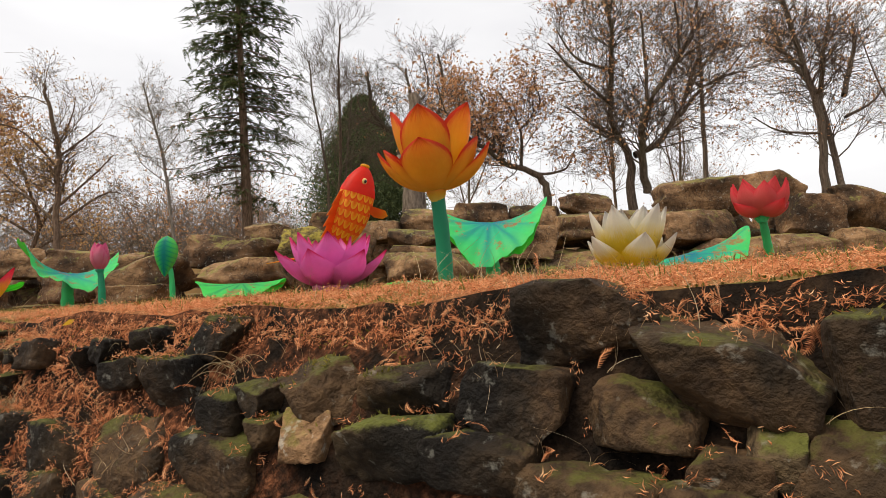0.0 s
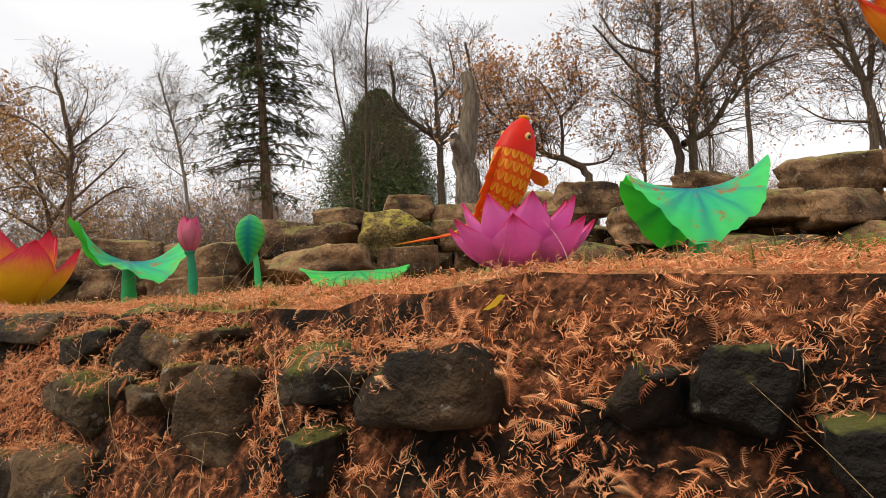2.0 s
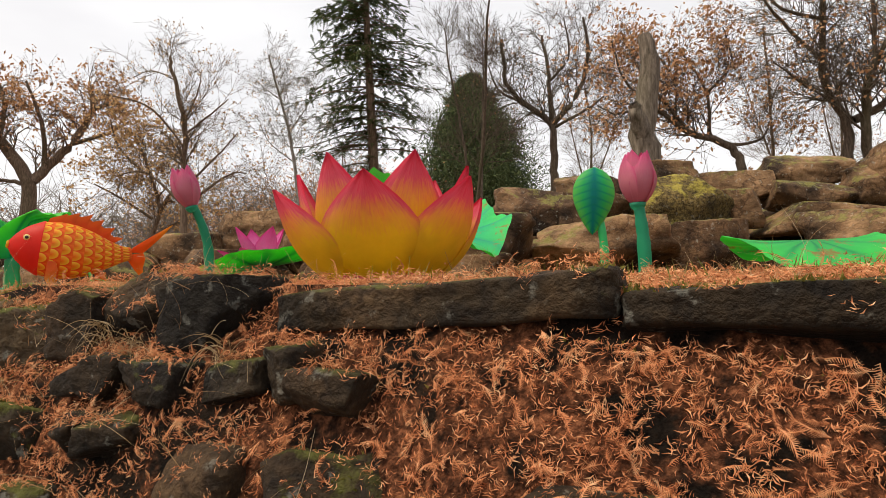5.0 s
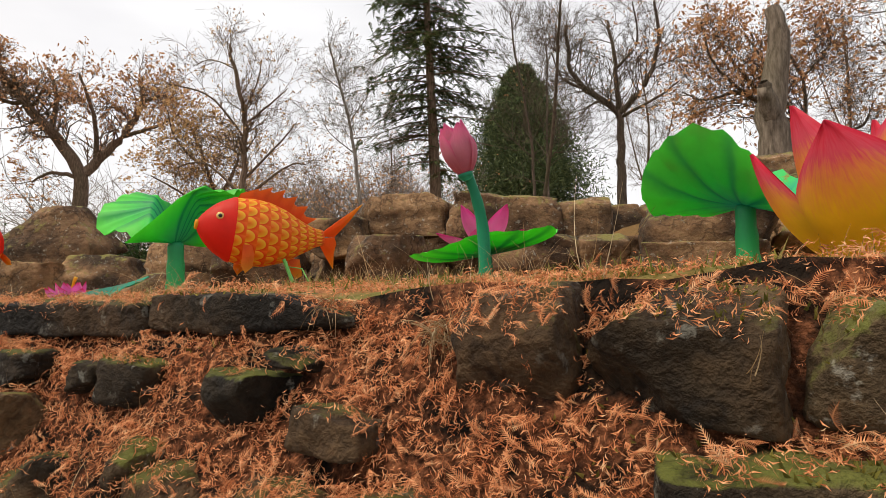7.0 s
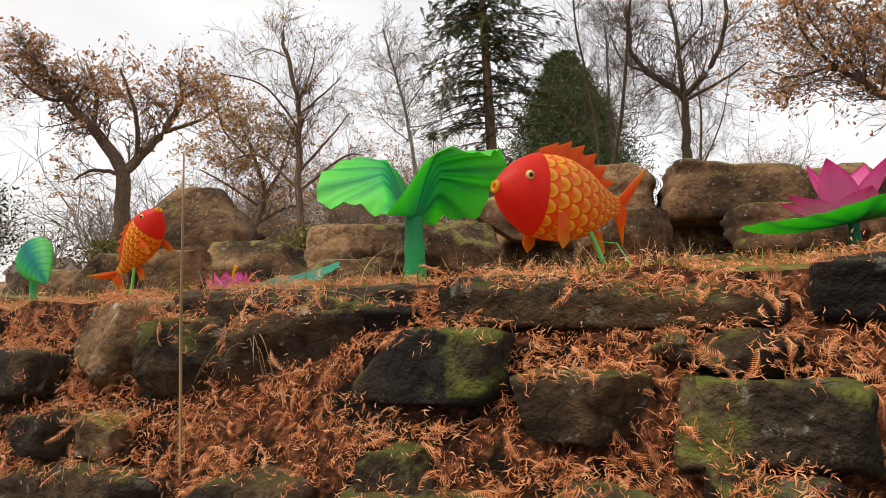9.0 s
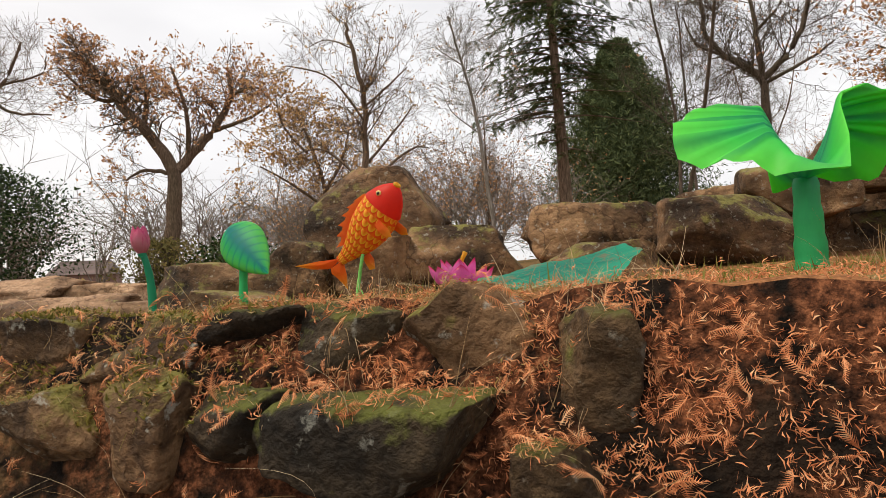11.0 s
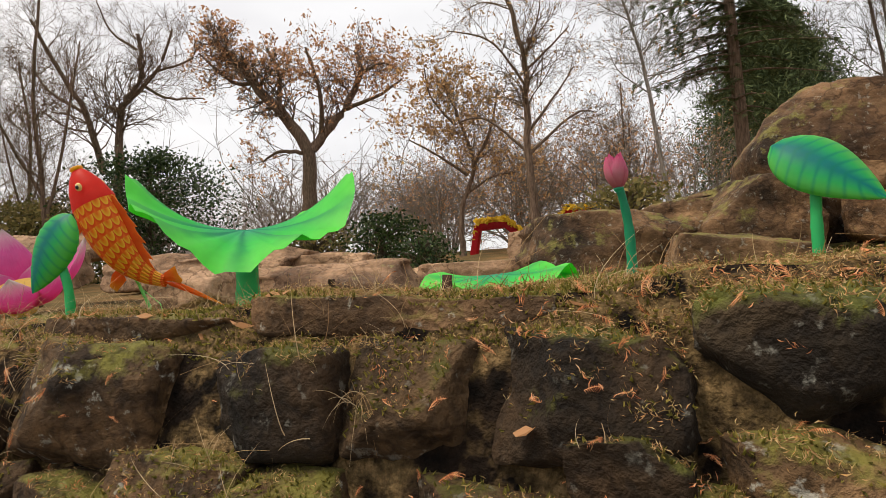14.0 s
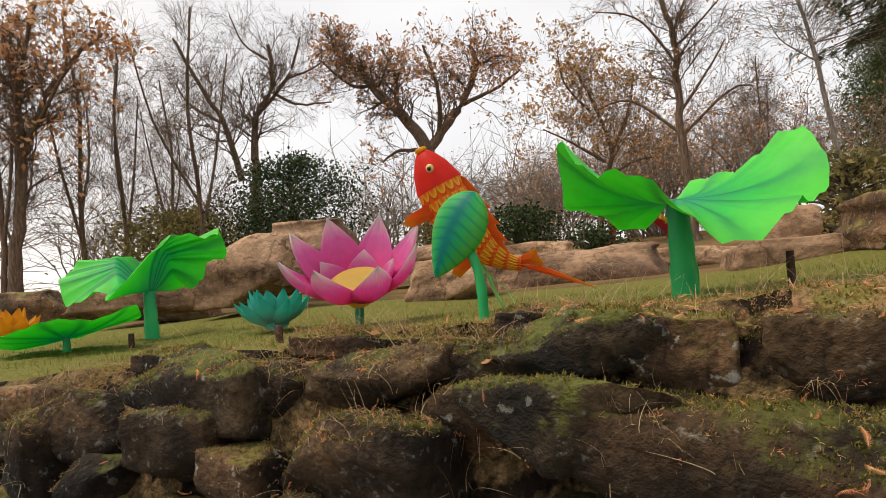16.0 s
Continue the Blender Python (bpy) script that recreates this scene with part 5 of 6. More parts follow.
def grown_tree(name, at, turn, limbs, label, mats, leafy=0.0, up=0.05, twig=1.5, density=1.0, seed=1, leaf_size=0.09, level=2, thick=1.1):
    """A tree from its main limbs, each a line of (across, height), with branches and twigs grown on them."""
    w = Wood(seed)
    r = w.rnd
    g = float(ground_z(*at)) - 0.1
    deep = {}
    for k, (line, rad) in enumerate(limbs):
        pts = []
        y = deep.get(line[0], 0.0)
        drift = 0.0 if k == 0 else r.uniform(-0.5, 0.5)
        prev = None
        for i, (x, z) in enumerate(line):
            if prev:
                y += drift * math.hypot(x - prev[0], z - prev[1])
            prev = (x, z)
            deep[(x, z)] = y
            pts.append((x, y, z - g))
        if k == 0 and line[0][1] > g + 0.1:
            pts.insert(0, (line[0][0] + 0.02, 0, -0.05))
        n = max(8, len(pts) * 4)
        L = smooth_line(pts, n)
        L[1:-1] += r.normal(size=(n - 2, 3)) * rad * 0.18
        R = np.linspace(rad * thick * (1.15 if k == 0 else 0.95), rad * thick * 0.35, n)
        if k == 0:
            R[:2] *= np.array([1.45, 1.15])
        w.limb(L, R, 9)
        total = np.linalg.norm(np.diff(L, axis=0), axis=1).sum()
        count = int(total * 2.6 * density)
        for _ in range(count):
            f = r.uniform(0.5 if k == 0 else 0.18, 1.0)
            i = min(int(f * (n - 1)), n - 2)
            d = L[i + 1] - L[i]
            d /= np.linalg.norm(d)
            s = r.normal(size=3)
            s -= s @ d * d
            s /= np.linalg.norm(s)
            w.branch(L[i], d * 0.55 + s + np.array([0, 0, 0.25]), twig * r.uniform(0.6, 1.25) * (1.15 - 0.5 * f), max(0.012, R[i] * 0.28), level, leafy, up, 5, leaf_size)
    return w.build(name, at, turn, label, mats)


grown_tree("oak_tree", (-32.3, 38.3), 14, [
    ([(-0.2, 2.1), (-0.0, 5.5), (0.1, 8.9), (-1.1, 11.0), (-3.1, 13.4), (-4.7, 15.5), (-5.8, 16.4)], 0.30),
    ([(-1.7, 11.5), (-1.8, 14.0), (-2.9, 16.4)], 0.14),
    ([(0.2, 8.7), (0.9, 9.8), (2.3, 11.5), (3.4, 13.8), (3.1, 15.3)], 0.24),
    ([(2.3, 11.5), (4.7, 12.0), (6.2, 12.7)], 0.10),
    ([(-0.2, 8.9), (-1.9, 9.2), (-3.1, 8.7)], 0.10),
    ([(3.4, 13.8), (4.8, 14.1), (5.8, 13.7)], 0.08),
    ([(-3.1, 13.4), (-4.4, 13.6), (-6.0, 15.2)], 0.10),
    ([(0.9, 9.8), (1.3, 12.2), (0.9, 14.6)], 0.12),
], "spreading oak tree holding brown autumn leaves", (M_BARK_OAK, M_OAKLEAF), leafy=0.5, twig=2.1, density=1.3, seed=11, leaf_size=0.12, thick=1.5)

grown_tree("alder_tree", (-16.4, 27.6), 14, [
    ([(-0.2, 2.7), (-0.2, 4.0), (-0.3, 5.7), (-0.2, 7.8), (-0.3, 9.3), (-0.7, 11.0), (-0.8, 11.7)], 0.15),
    ([(-0.3, 6.1), (0.8, 7.5), (1.7, 8.8)], 0.06),
    ([(-0.2, 7.8), (-1.4, 9.3), (-2.9, 9.6)], 0.05),
    ([(-0.2, 8.4), (0.9, 9.4), (1.5, 10.0)], 0.05),
    ([(-0.3, 5.3), (1.4, 6.7), (2.2, 6.8)], 0.06),
    ([(-0.4, 5.5), (-1.8, 6.8), (-3.0, 6.7)], 0.06),
    ([(-0.2, 9.0), (0.3, 10.1), (0.5, 11.1)], 0.04),
    ([(-0.6, 10.7), (-1.6, 11.2), (-2.4, 11.0)], 0.03),
], "tall mostly bare tree with fine twigs", (M_BARK_OAK, M_TANLEAF), leafy=0.15, twig=1.7, density=1.3, seed=12, leaf_size=0.06)

grown_tree("young_oak_tree", (-21.0, 31.0), 14, [
    ([(0.5, 2.9), (0.6, 4.1), (1.2, 5.8), (0.6, 8.1), (0.1, 9.4)], 0.12),
    ([(1.2, 5.8), (2.0, 7.3), (2.4, 9.0)], 0.09),
    ([(0.9, 5.4), (-0.5, 6.4), (-1.5, 7.0)], 0.07),
    ([(0.6, 4.4), (1.9, 5.3), (3.0, 5.5)], 0.06),
    ([(0.5, 7.6), (-0.4, 8.7), (-0.6, 9.9)], 0.06),
], "rounded young oak holding tan leaves", (M_BARK_OAK, M_TANLEAF), leafy=0.8, twig=1.8, density=1.5, seed=13, leaf_size=0.09)

grown_tree("bare_oak_tree", (-38.6, 29.5), 21, [
    ([(0.4, 5.5), (0.6, 7.5), (0.7, 9.2), (0.9, 10.6), (1.9, 12.0), (1.8, 14.3)], 0.23),
    ([(-0.2, 7.2), (-0.7, 10.2), (-1.6, 12.2), (-2.6, 14.6)], 0.17),
    ([(0.9, 10.6), (2.8, 12.2), (3.8, 14.2)], 0.12),
    ([(1.9, 11.7), (3.3, 10.8), (5.3, 10.5)], 0.09),
    ([(-0.7, 10.2), (-2.5, 11.4), (-3.3, 12.6)], 0.09),
    ([(1.7, 13.5), (0.6, 14.4), (0.1, 15.9)], 0.07),
    ([(-0.5, 9.3), (-2.0, 9.7), (-3.1, 10.6)], 0.06),
    ([(2.8, 12.2), (4.6, 12.7), (4.9, 13.6)], 0.06),
], "bare spreading oak tree with pale limbs", (M_BARK_OAK, M_TANLEAF), leafy=0, twig=2.4, density=1.2, seed=14)

grown_tree("sycamore_tree", (-1.0, 32.3), 1, [
    ([(0.0, 6.1), (0.0, 7.3), (0.0, 9.1), (-1.4, 10.4), (-2.1, 11.5), (-2.2, 13.4)], 0.19),
    ([(0.0, 9.1), (0.0, 11.4), (-0.2, 13.8)], 0.14),
    ([(0.0, 9.2), (1.1, 10.3), (1.7, 12.1), (1.5, 13.8)], 0.14),
    ([(0.0, 9.0), (1.6, 9.7), (2.4, 10.2)], 0.08),
    ([(-1.4, 10.4), (-2.4, 11.0), (-2.9, 12.3)], 0.07),
    ([(0.0, 11.4), (0.9, 12.4), (0.7, 14.1)], 0.07),
], "bare dark sycamore tree with forked crown", (M_BARK, M_OAKLEAF), leafy=0.06, twig=2.1, density=1.6, seed=15, leaf_size=0.07)

grown_tree("leaning_oak_tree", (4.7, 24.5), 1, [
    ([(-0.2, 5.4), (-0.6, 6.1), (-1.8, 6.6), (-2.7, 7.3), (-3.3, 7.6)], 0.14),
    ([(-1.8, 6.6), (-2.9, 8.6), (-3.4, 9.9)], 0.07),
    ([(-1.2, 6.3), (-1.1, 8.0), (-1.8, 9.6)], 0.07),
    ([(-0.6, 6.1), (0.6, 6.3), (1.1, 7.1)], 0.06),
    ([(-2.7, 7.3), (-3.9, 8.3), (-4.4, 9.7)], 0.06),
    ([(-2.3, 7.0), (-2.1, 8.4), (-2.6, 9.8)], 0.06),
    ([(-3.1, 7.6), (-4.1, 7.5), (-4.7, 7.9)], 0.05),
    ([(-1.1, 8.0), (-0.3, 8.9), (-0.6, 10.1)], 0.05),
], "leaning oak tree with russet leaves", (M_BARK, M_OAKLEAF), leafy=0.6, twig=1.7, density=1.9, seed=16, leaf_size=0.08)

grown_tree("twin_trunk_oak", (7.7, 24.0), 1, [
    ([(0.0, 5.1), (-0.0, 6.5), (-0.6, 8.0), (-0.4, 11.1), (-0.5, 12.7)], 0.16),
    ([(0.6, 5.1), (0.3, 6.8), (0.5, 8.2), (1.6, 9.9), (2.5, 11.4)], 0.16),
    ([(0.2, 6.6), (1.3, 7.2), (2.4, 8.9), (3.0, 10.4)], 0.14),
    ([(-0.5, 8.6), (-1.7, 9.4), (-3.2, 10.7)], 0.08),
    ([(-0.4, 10.0), (-1.8, 10.6), (-2.5, 11.8)], 0.07),
    ([(0.5, 8.2), (0.5, 9.9), (0.4, 11.9)], 0.08),
    ([(2.1, 8.1), (3.2, 9.3), (4.7, 9.8)], 0.08),
    ([(-0.4, 7.3), (-1.5, 7.7), (-2.7, 8.3)], 0.05),
    ([(2.6, 9.3), (3.6, 10.6), (4.4, 11.3)], 0.06),
    ([(1.6, 9.9), (1.5, 11.1), (1.2, 12.2)], 0.06),
], "twin-trunked bare oak with dark heavy limbs", (M_BARK, M_OAKLEAF), leafy=0.25, twig=2.2, density=2.1, seed=17, leaf_size=0.07)

grown_tree("ash_tree", (12.5, 27.7), 1, [
    ([(-0.3, 5.6), (-0.2, 9.9), (-0.1, 12.6), (-0.1, 15.3)], 0.11),
    ([(-0.2, 9.9), (1.1, 11.2), (2.0, 12.3)], 0.05),
    ([(-0.2, 10.4), (-1.2, 11.8), (-1.3, 13.3)], 0.05),
], "slim bare ash tree", (M_BARK, M_OAKLEAF), leafy=0.2, twig=2.0, density=2.0, seed=18, leaf_size=0.07)

grown_tree("bare_beech_tree", (17.9, 27.9), -0, [
    ([(-0.2, 5.4), (-0.2, 8.9), (-0.7, 11.2), (-1.3, 14.0), (-1.5, 15.7)], 0.18),
    ([(0.6, 5.3), (1.1, 10.1), (0.4, 13.1), (0.3, 15.4)], 0.15),
    ([(-0.2, 9.1), (0.9, 12.4), (1.7, 14.3)], 0.13),
    ([(1.0, 9.8), (2.4, 12.3), (3.0, 14.0)], 0.13),
    ([(-0.7, 11.2), (-1.9, 12.2), (-2.9, 12.8)], 0.08),
    ([(-0.2, 8.1), (-1.8, 8.4), (-2.8, 9.2)], 0.06),
    ([(1.0, 8.8), (2.5, 9.5), (3.3, 10.2)], 0.08),
], "bare many-limbed tree above the rocks", (M_BARK, M_OAKLEAF), leafy=0.25, twig=2.2, density=2.0, seed=19, leaf_size=0.07)

grown_tree("hazel_tree", (-4.6, 29.5), 13, [
    ([(-0.4, 4.4), (-0.4, 7.2), (-1.0, 11.3), (-1.1, 13.0)], 0.07),
    ([(-0.1, 4.3), (0.1, 8.2), (0.0, 11.3), (0.1, 13.1)], 0.08),
    ([(0.2, 4.3), (0.6, 8.2), (1.0, 11.3), (1.1, 12.7)], 0.06),
    ([(0.1, 7.6), (1.3, 8.0), (2.0, 8.1)], 0.02),
    ([(-0.4, 6.8), (-1.5, 7.9), (-2.1, 8.7)], 0.02),
    ([(0.5, 7.0), (1.7, 7.1), (2.3, 7.3)], 0.02),
], "slender many-stemmed bare tree", (M_BARK, M_OAKLEAF), leafy=0, twig=1.9, density=1.5, seed=20, up=0.16)

grown_tree("birch_tree", (-12.4, 28.9), 14, [
    ([(0.4, 3.4), (0.1, 6.4), (-0.2, 8.7), (-0.7, 10.7), (-1.0, 12.0)], 0.06),
    ([(-0.1, 8.7), (0.8, 10.0), (1.0, 10.6)], 0.02),
    ([(0.1, 7.2), (-1.0, 8.1), (-1.4, 9.0)], 0.02),
    ([(-0.5, 10.0), (-1.3, 10.7), (-1.6, 11.1)], 0.02),
    ([(-0.0, 7.9), (1.1, 8.0), (1.3, 8.7)], 0.02),
], "slim pale birch tree with fine bare twigs", (M_BARK_PALE, M_TANLEAF), leafy=0.05, twig=1.3, density=1.9, seed=21, leaf_size=0.05, thick=1.5)

grown_tree("brown_oak_tree", (-36, 18), 27, [
    ([(-2.0, 1.6), (-1.6, 4.3), (-1.3, 6.8), (-1.4, 9.2), (-1.8, 11.4)], 0.22),
    ([(-1.3, 6.6), (-0.4, 8.5), (0.9, 10.0), (1.9, 10.7)], 0.14),
    ([(-1.3, 7.0), (-0.1, 7.9), (1.2, 9.0), (1.6, 9.7)], 0.08),
    ([(-1.3, 8.8), (-0.5, 10.5), (0.2, 11.6)], 0.10),
    ([(-1.4, 9.2), (-2.3, 9.9), (-2.8, 10.3)], 0.10),
], "tall oak with brown leaves in its crown", (M_BARK_OAK, M_OAKLEAF), leafy=0.5, twig=2.2, density=1.0, seed=22, leaf_size=0.12)

grown_tree("dead_tree_trunk", (-0.4, 16.5), 1, [
    ([(-0.0, 3.4), (-0.1, 3.8), (-0.1, 4.9), (0.1, 6.2), (-0.0, 6.9)], 0.14),
    ([(-0.1, 4.4), (-0.3, 5.0), (-0.4, 5.3)], 0.09),
], "bleached broken dead tree trunk", (M_BARK_DEAD, M_OAKLEAF), leafy=0, twig=0.01, density=0, seed=23, thick=2.9)

slim = grown_tree("slim_ash_tree", (-34.5, 22.5), 20, [
    ([(0.0, 1.5), (0.1, 5.0), (-0.1, 9.0), (0.3, 13.0)], 0.11),
    ([(0.0, 3.5), (0.9, 7.0), (1.6, 11.0)], 0.07),
    ([(0.1, 5.0), (-1.0, 8.0), (-1.4, 11.5)], 0.06),
], "slim leafless ash tree with fine upright twigs", (M_BARK_OAK, M_TANLEAF), leafy=0, twig=2.0, density=1.3, seed=31, up=0.1)
for x, y, s in [(-39.5, 21, 1.05), (-42.5, 25, 1.1), (-38.0, 17.0, 1.0), (-46, 31, 1.1), (-46, 22, 1.0), (24, 30, 1.0), (10.5, 36, 0.9), (16, 40, 0.9), (2.5, 44, 0.95), (-14, 44, 0.8)]:
    q = copy_thing(slim, pose(x, y, float(ground_z(x, y)) - 0.1, 0, 0, x * 57))
    q.scale = (s, s, s)


# the tall fir, its high crown of drooping boughs
def fir(at, height, label):
    w = Wood(41)
    r = w.rnd
    w.limb(np.stack([np.linspace(0.25, -0.2, 14), np.zeros(14), np.linspace(-0.1, height, 14)], 1), np.linspace(0.3, 0.05, 14), 10)
    z = 4.2
    while z < height - 0.4:
        f = z / height
        reach = np.interp(z, [4, 6, 9, height - 3, height], [2.2, 3.0, 3.1, 2.2, 0.5])
        for k in range(4 if z > 6 else 2):
            a = r.uniform(0, 6.28)
            L = reach * r.uniform(0.6, 1.15)
            d = np.array([math.cos(a), math.sin(a), 0])
            P = [np.array([0.25 - 0.45 * f, 0, z])]
            for i in range(1, 7):
                q = i / 6
                P.append(P[0] + d * L * q + np.array([0, 0, 0.12 * L * q - 0.42 * L * q * q + (0.12 * L * q ** 4)]))
            w.limb(P, np.linspace(0.045, 0.01, 7), 4)
            for i in range(1, 7):
                for _ in range(5 if z > 6.5 else 3):
                    c = P[i] + r.normal(size=3) * np.array([0.2, 0.2, 0.06])
                    e = d * 0.5 + r.normal(size=3) * np.array([0.7, 0.7, 0.12]) + np.array([0, 0, -0.25])
                    e /= np.linalg.norm(e)
                    o = np.cross(e, [0, 0, 1.0])
                    o /= np.linalg.norm(o) + 1e-6
                    n = 9
                    t = np.linspace(0, 1, n)
                    mid = c + e * (t * 0.5)[:, None] + np.array([0, 0, -0.1]) * (t ** 2)[:, None]
                    for sgn in (1, -1):
                        tips = mid + (o * sgn * 0.6 + e * 0.5) * (0.16 * (1.1 - t))[:, None]
                        q = np.stack([mid - e * 0.03, tips, tips + e * 0.035, mid + e * 0.03], 1).reshape(-1, 3)
                        w.LV.append(q)
                        w.LF.append(np.arange(n * 4).reshape(-1, 4) + w.ln)
                        w.ln += n * 4
        z += r.uniform(0.22, 0.4)
    return w.build("fir_tree", at, 0, label, (M_BARK_OAK, M_FIR))


fir((-9.4, 30.7), 19.5, "tall fir tree with drooping dark boughs and a bare lower trunk")


def evergreen(name, at, height, width, count, mat, label, seed, size=0.16, base=0.0, shape="cone", category="tree", group="park trees"):
    """A dense evergreen: a stem with boughs that carry many small leaf sprays."""
    w = Wood(seed)
    r = w.rnd
    w.limb(np.stack([np.zeros(6), np.zeros(6), np.linspace(-0.1, height * 0.9, 6)], 1), np.linspace(0.18, 0.03, 6), 7)
    lumps = []
    clumps = max(90, count // 200)
    for _ in range(clumps):
        f = r.uniform(0, 1) ** 0.8
        z = base + (height - base) * f
        rad = width / 2 * ((1 - f) ** 0.75 + 0.06 if shape == "cone" else math.sqrt(max(0.05, 1 - (2 * f - 0.85) ** 2 * 0.75)))
        a = r.uniform(0, 6.28)
        q = rad * r.uniform(0.35, 1.05)
        c = np.array([math.cos(a) * q, math.sin(a) * q, z])
        lumps.append((c, max(0.25, rad * 0.3)))
        w.limb([np.array([0, 0, max(0, z - 0.4 * q)]), c * np.array([0.5, 0.5, 1]) - np.array([0, 0, 0.1]), c], [0.05, 0.03, 0.01], 4)
    for c, s in lumps:
        w.leaves(c, count // clumps, np.array([s, s, s * 0.55]), size, 0.5 if shape == "ball" else 0.16)
    return w.build(name, at, r.uniform(0, 360), label, (M_BARK, mat), category, group)


evergreen("yew_tree", (-5.3, 47.4), 12.9, 9.6, 110000, M_YEW, "dense dark conical evergreen tree", 51, 0.2)
evergreen("holly_bush", (-33.5, 27.0), 5.6, 6.2, 12000, M_HOLLY, "big glossy dark green holly bush", 53, 0.09, 0.0, "ball", "bush", "shrubs")
evergreen("shrub", (-37.5, 24.0), 3.6, 6.5, 6000, M_OLIVE, "olive green weeping shrub beside the holly", 54, 0.12, 0.0, "ball", "bush", "shrubs")
evergreen("shrub", (-24.0, 30.5), 2.2, 3.4, 2600, M_HOLLY, "low dark green shrub under the trees", 55, 0.1, 0.0, "ball", "bush", "shrubs")
evergreen("shrub", (-29.0, 33.0), 2.4, 4.6, 2600, M_OLIVE, "low olive shrub under the oak", 56, 0.1, 0.0, "ball", "bush", "shrubs")
evergreen("shrub", (-18.4, 20.5), 0.9, 1.7, 1500, M_HOLLY, "small low juniper shrub among the rocks", 57, 0.06, 0.0, "ball", "bush", "shrubs")
evergreen("shrub", (-13.0, 19.0), 1.5, 2.2, 2200, M_OLIVE, "yellow-green shrub beside a boulder", 58, 0.07, 0.0, "ball", "bush", "shrubs")


def shrub_wood(name, at, height, spread, seed, mats, leafy, label, group="shrubs", count=13, leaf=0.08):
    """A many-stemmed twiggy thicket."""
    w = Wood(seed)
    r = w.rnd
    for _ in range(count):
        a = r.uniform(0, 6.28)
        d = np.array([math.cos(a) * spread, math.sin(a) * spread, 1.0])
        w.branch(np.array([math.cos(a) * 0.4, math.sin(a) * 0.4, -0.05]) * spread, d, height * r.uniform(0.6, 1.0), 0.035 * height / 3, 3 if leafy else 2, leafy, 0.04, 4, leaf)
    return w.build(name, at, 0, label, mats, "bush", group)


first = shrub_wood("thicket", (-24.0, 40.0), 5.5, 0.5, 61, (M_BARK_FAR, M_OAKLEAF), 0.5, "russet brown leafy thicket behind the lawn")
for x, y, s in [(-19.5, 41, 0.9), (-14.0, 42, 1.15), (-10.5, 40, 0.9), (-27.5, 48, 1.0), (-22, 50, 1.35), (-15, 52, 1.4), (5, 42, 0.7), (18, 40, 0.8), (-17, 47, 1.4), (-20.5, 46, 1.4), (-31, 56, 1.3), (-36, 58, 1.3)]:
    q = copy_thing(first, pose(x, y, float(ground_z(x, y)) - 0.1, 0, 0, x * 47))
    q.scale = (s, s, s)
bare = shrub_wood("bare_thicket", (-44.0, 46.0), 6.0, 0.4, 62, (M_BARK_FAR, M_TANLEAF), 0.0, "grey leafless thicket along the far edge", count=12)
for x, y, s in [(-49, 44, 1.1), (-54, 40, 1.2), (-40, 55, 1.2), (-47, 55, 1.3), (-58, 52, 1.4), (-33, 62, 1.3), (-25, 62, 1.4), (-60, 34, 1.2), (-50, 30, 1.0), (-44, 34, 0.9), (-55, 24, 1.1), (-4, 66, 1.2), (14, 62, 1.2), (-37, 50, 1.4), (-43, 52, 1.6), (-52, 47, 1.5), (-30, 52, 1.4), (-64, 48, 1.7)]:
    q = copy_thing(bare, pose(x, y, float(ground_z(x, y)) - 0.1, 0, 0, x * 31))
    q.scale = (s, s, s)


# ---- far things in the park ----
def red_arch(at, turn, label, width, high):
    """A red gate of square beams whose top is planted with yellow flowers."""
    x, y = at
    t = thing("flower_arch", pose(x, y, float(ground_z(x, y)), 0, 0, turn), label, "garden arch", "red flower arches")
    pts = [(-width / 2, 0), (-width / 2 + 0.25, high * 0.95), (width * 0.12, high), (width / 2, high * 0.3), (width / 2, 0)]
    for (xa, za), (xb, zb) in zip(pts, pts[1:]):
        n = math.hypot(xb - xa, zb - za)
        bm = bmesh.new()
        bmesh.ops.create_cube(bm, size=1)
        for v in bm.verts:
            v.co = Vector((v.co.x * (n + 0.2), v.co.y * 0.6, v.co.z * 0.32))
        bmesh.ops.bevel(bm, geom=bm.edges[:], offset=0.04, segments=2, affect="EDGES")
        me = bpy.data.meshes.new("beam")
        bm.to_mesh(me)
        bm.free()
        part("beam", me, M_REDPAINT, t, m=pose((xa + xb) / 2, 0, (za + zb) / 2, 0, -math.degrees(math.atan2(zb - za, xb - xa)), 0))
    r = np.random.RandomState(7)
    c = np.stack([r.uniform(-width / 2, width / 2, 900), r.normal(0, 0.25, 900), np.zeros(900)], 1)
    c[:, 2] = np.interp(c[:, 0], [p[0] for p in pts[:2]] + [pts[2][0], pts[3][0]], [p[1] for p in pts[:4]]) + 0.18 + r.uniform(0, 0.2, 900)
    a = r.normal(size=(900, 3)) * 0.06
    b = r.normal(size=(900, 3)) * 0.06
    part("flower_fringe", mesh("flower_fringe", np.stack([c - a, c + b, c + a, c - b], 1).reshape(-1, 3), np.arange(3600).reshape(-1, 4), smooth=False), M_YELLOW, t, "yellow flowers along the top")["kind"] = "stuff"


red_arch((-19.5, 34.0), 5, "red garden arch with yellow flowers on the lawn", 2.6, 1.3)
red_arch((-16.0, 34.5), 175, "red garden arch topped with yellow flowers behind a boulder", 2.9, 1.5)

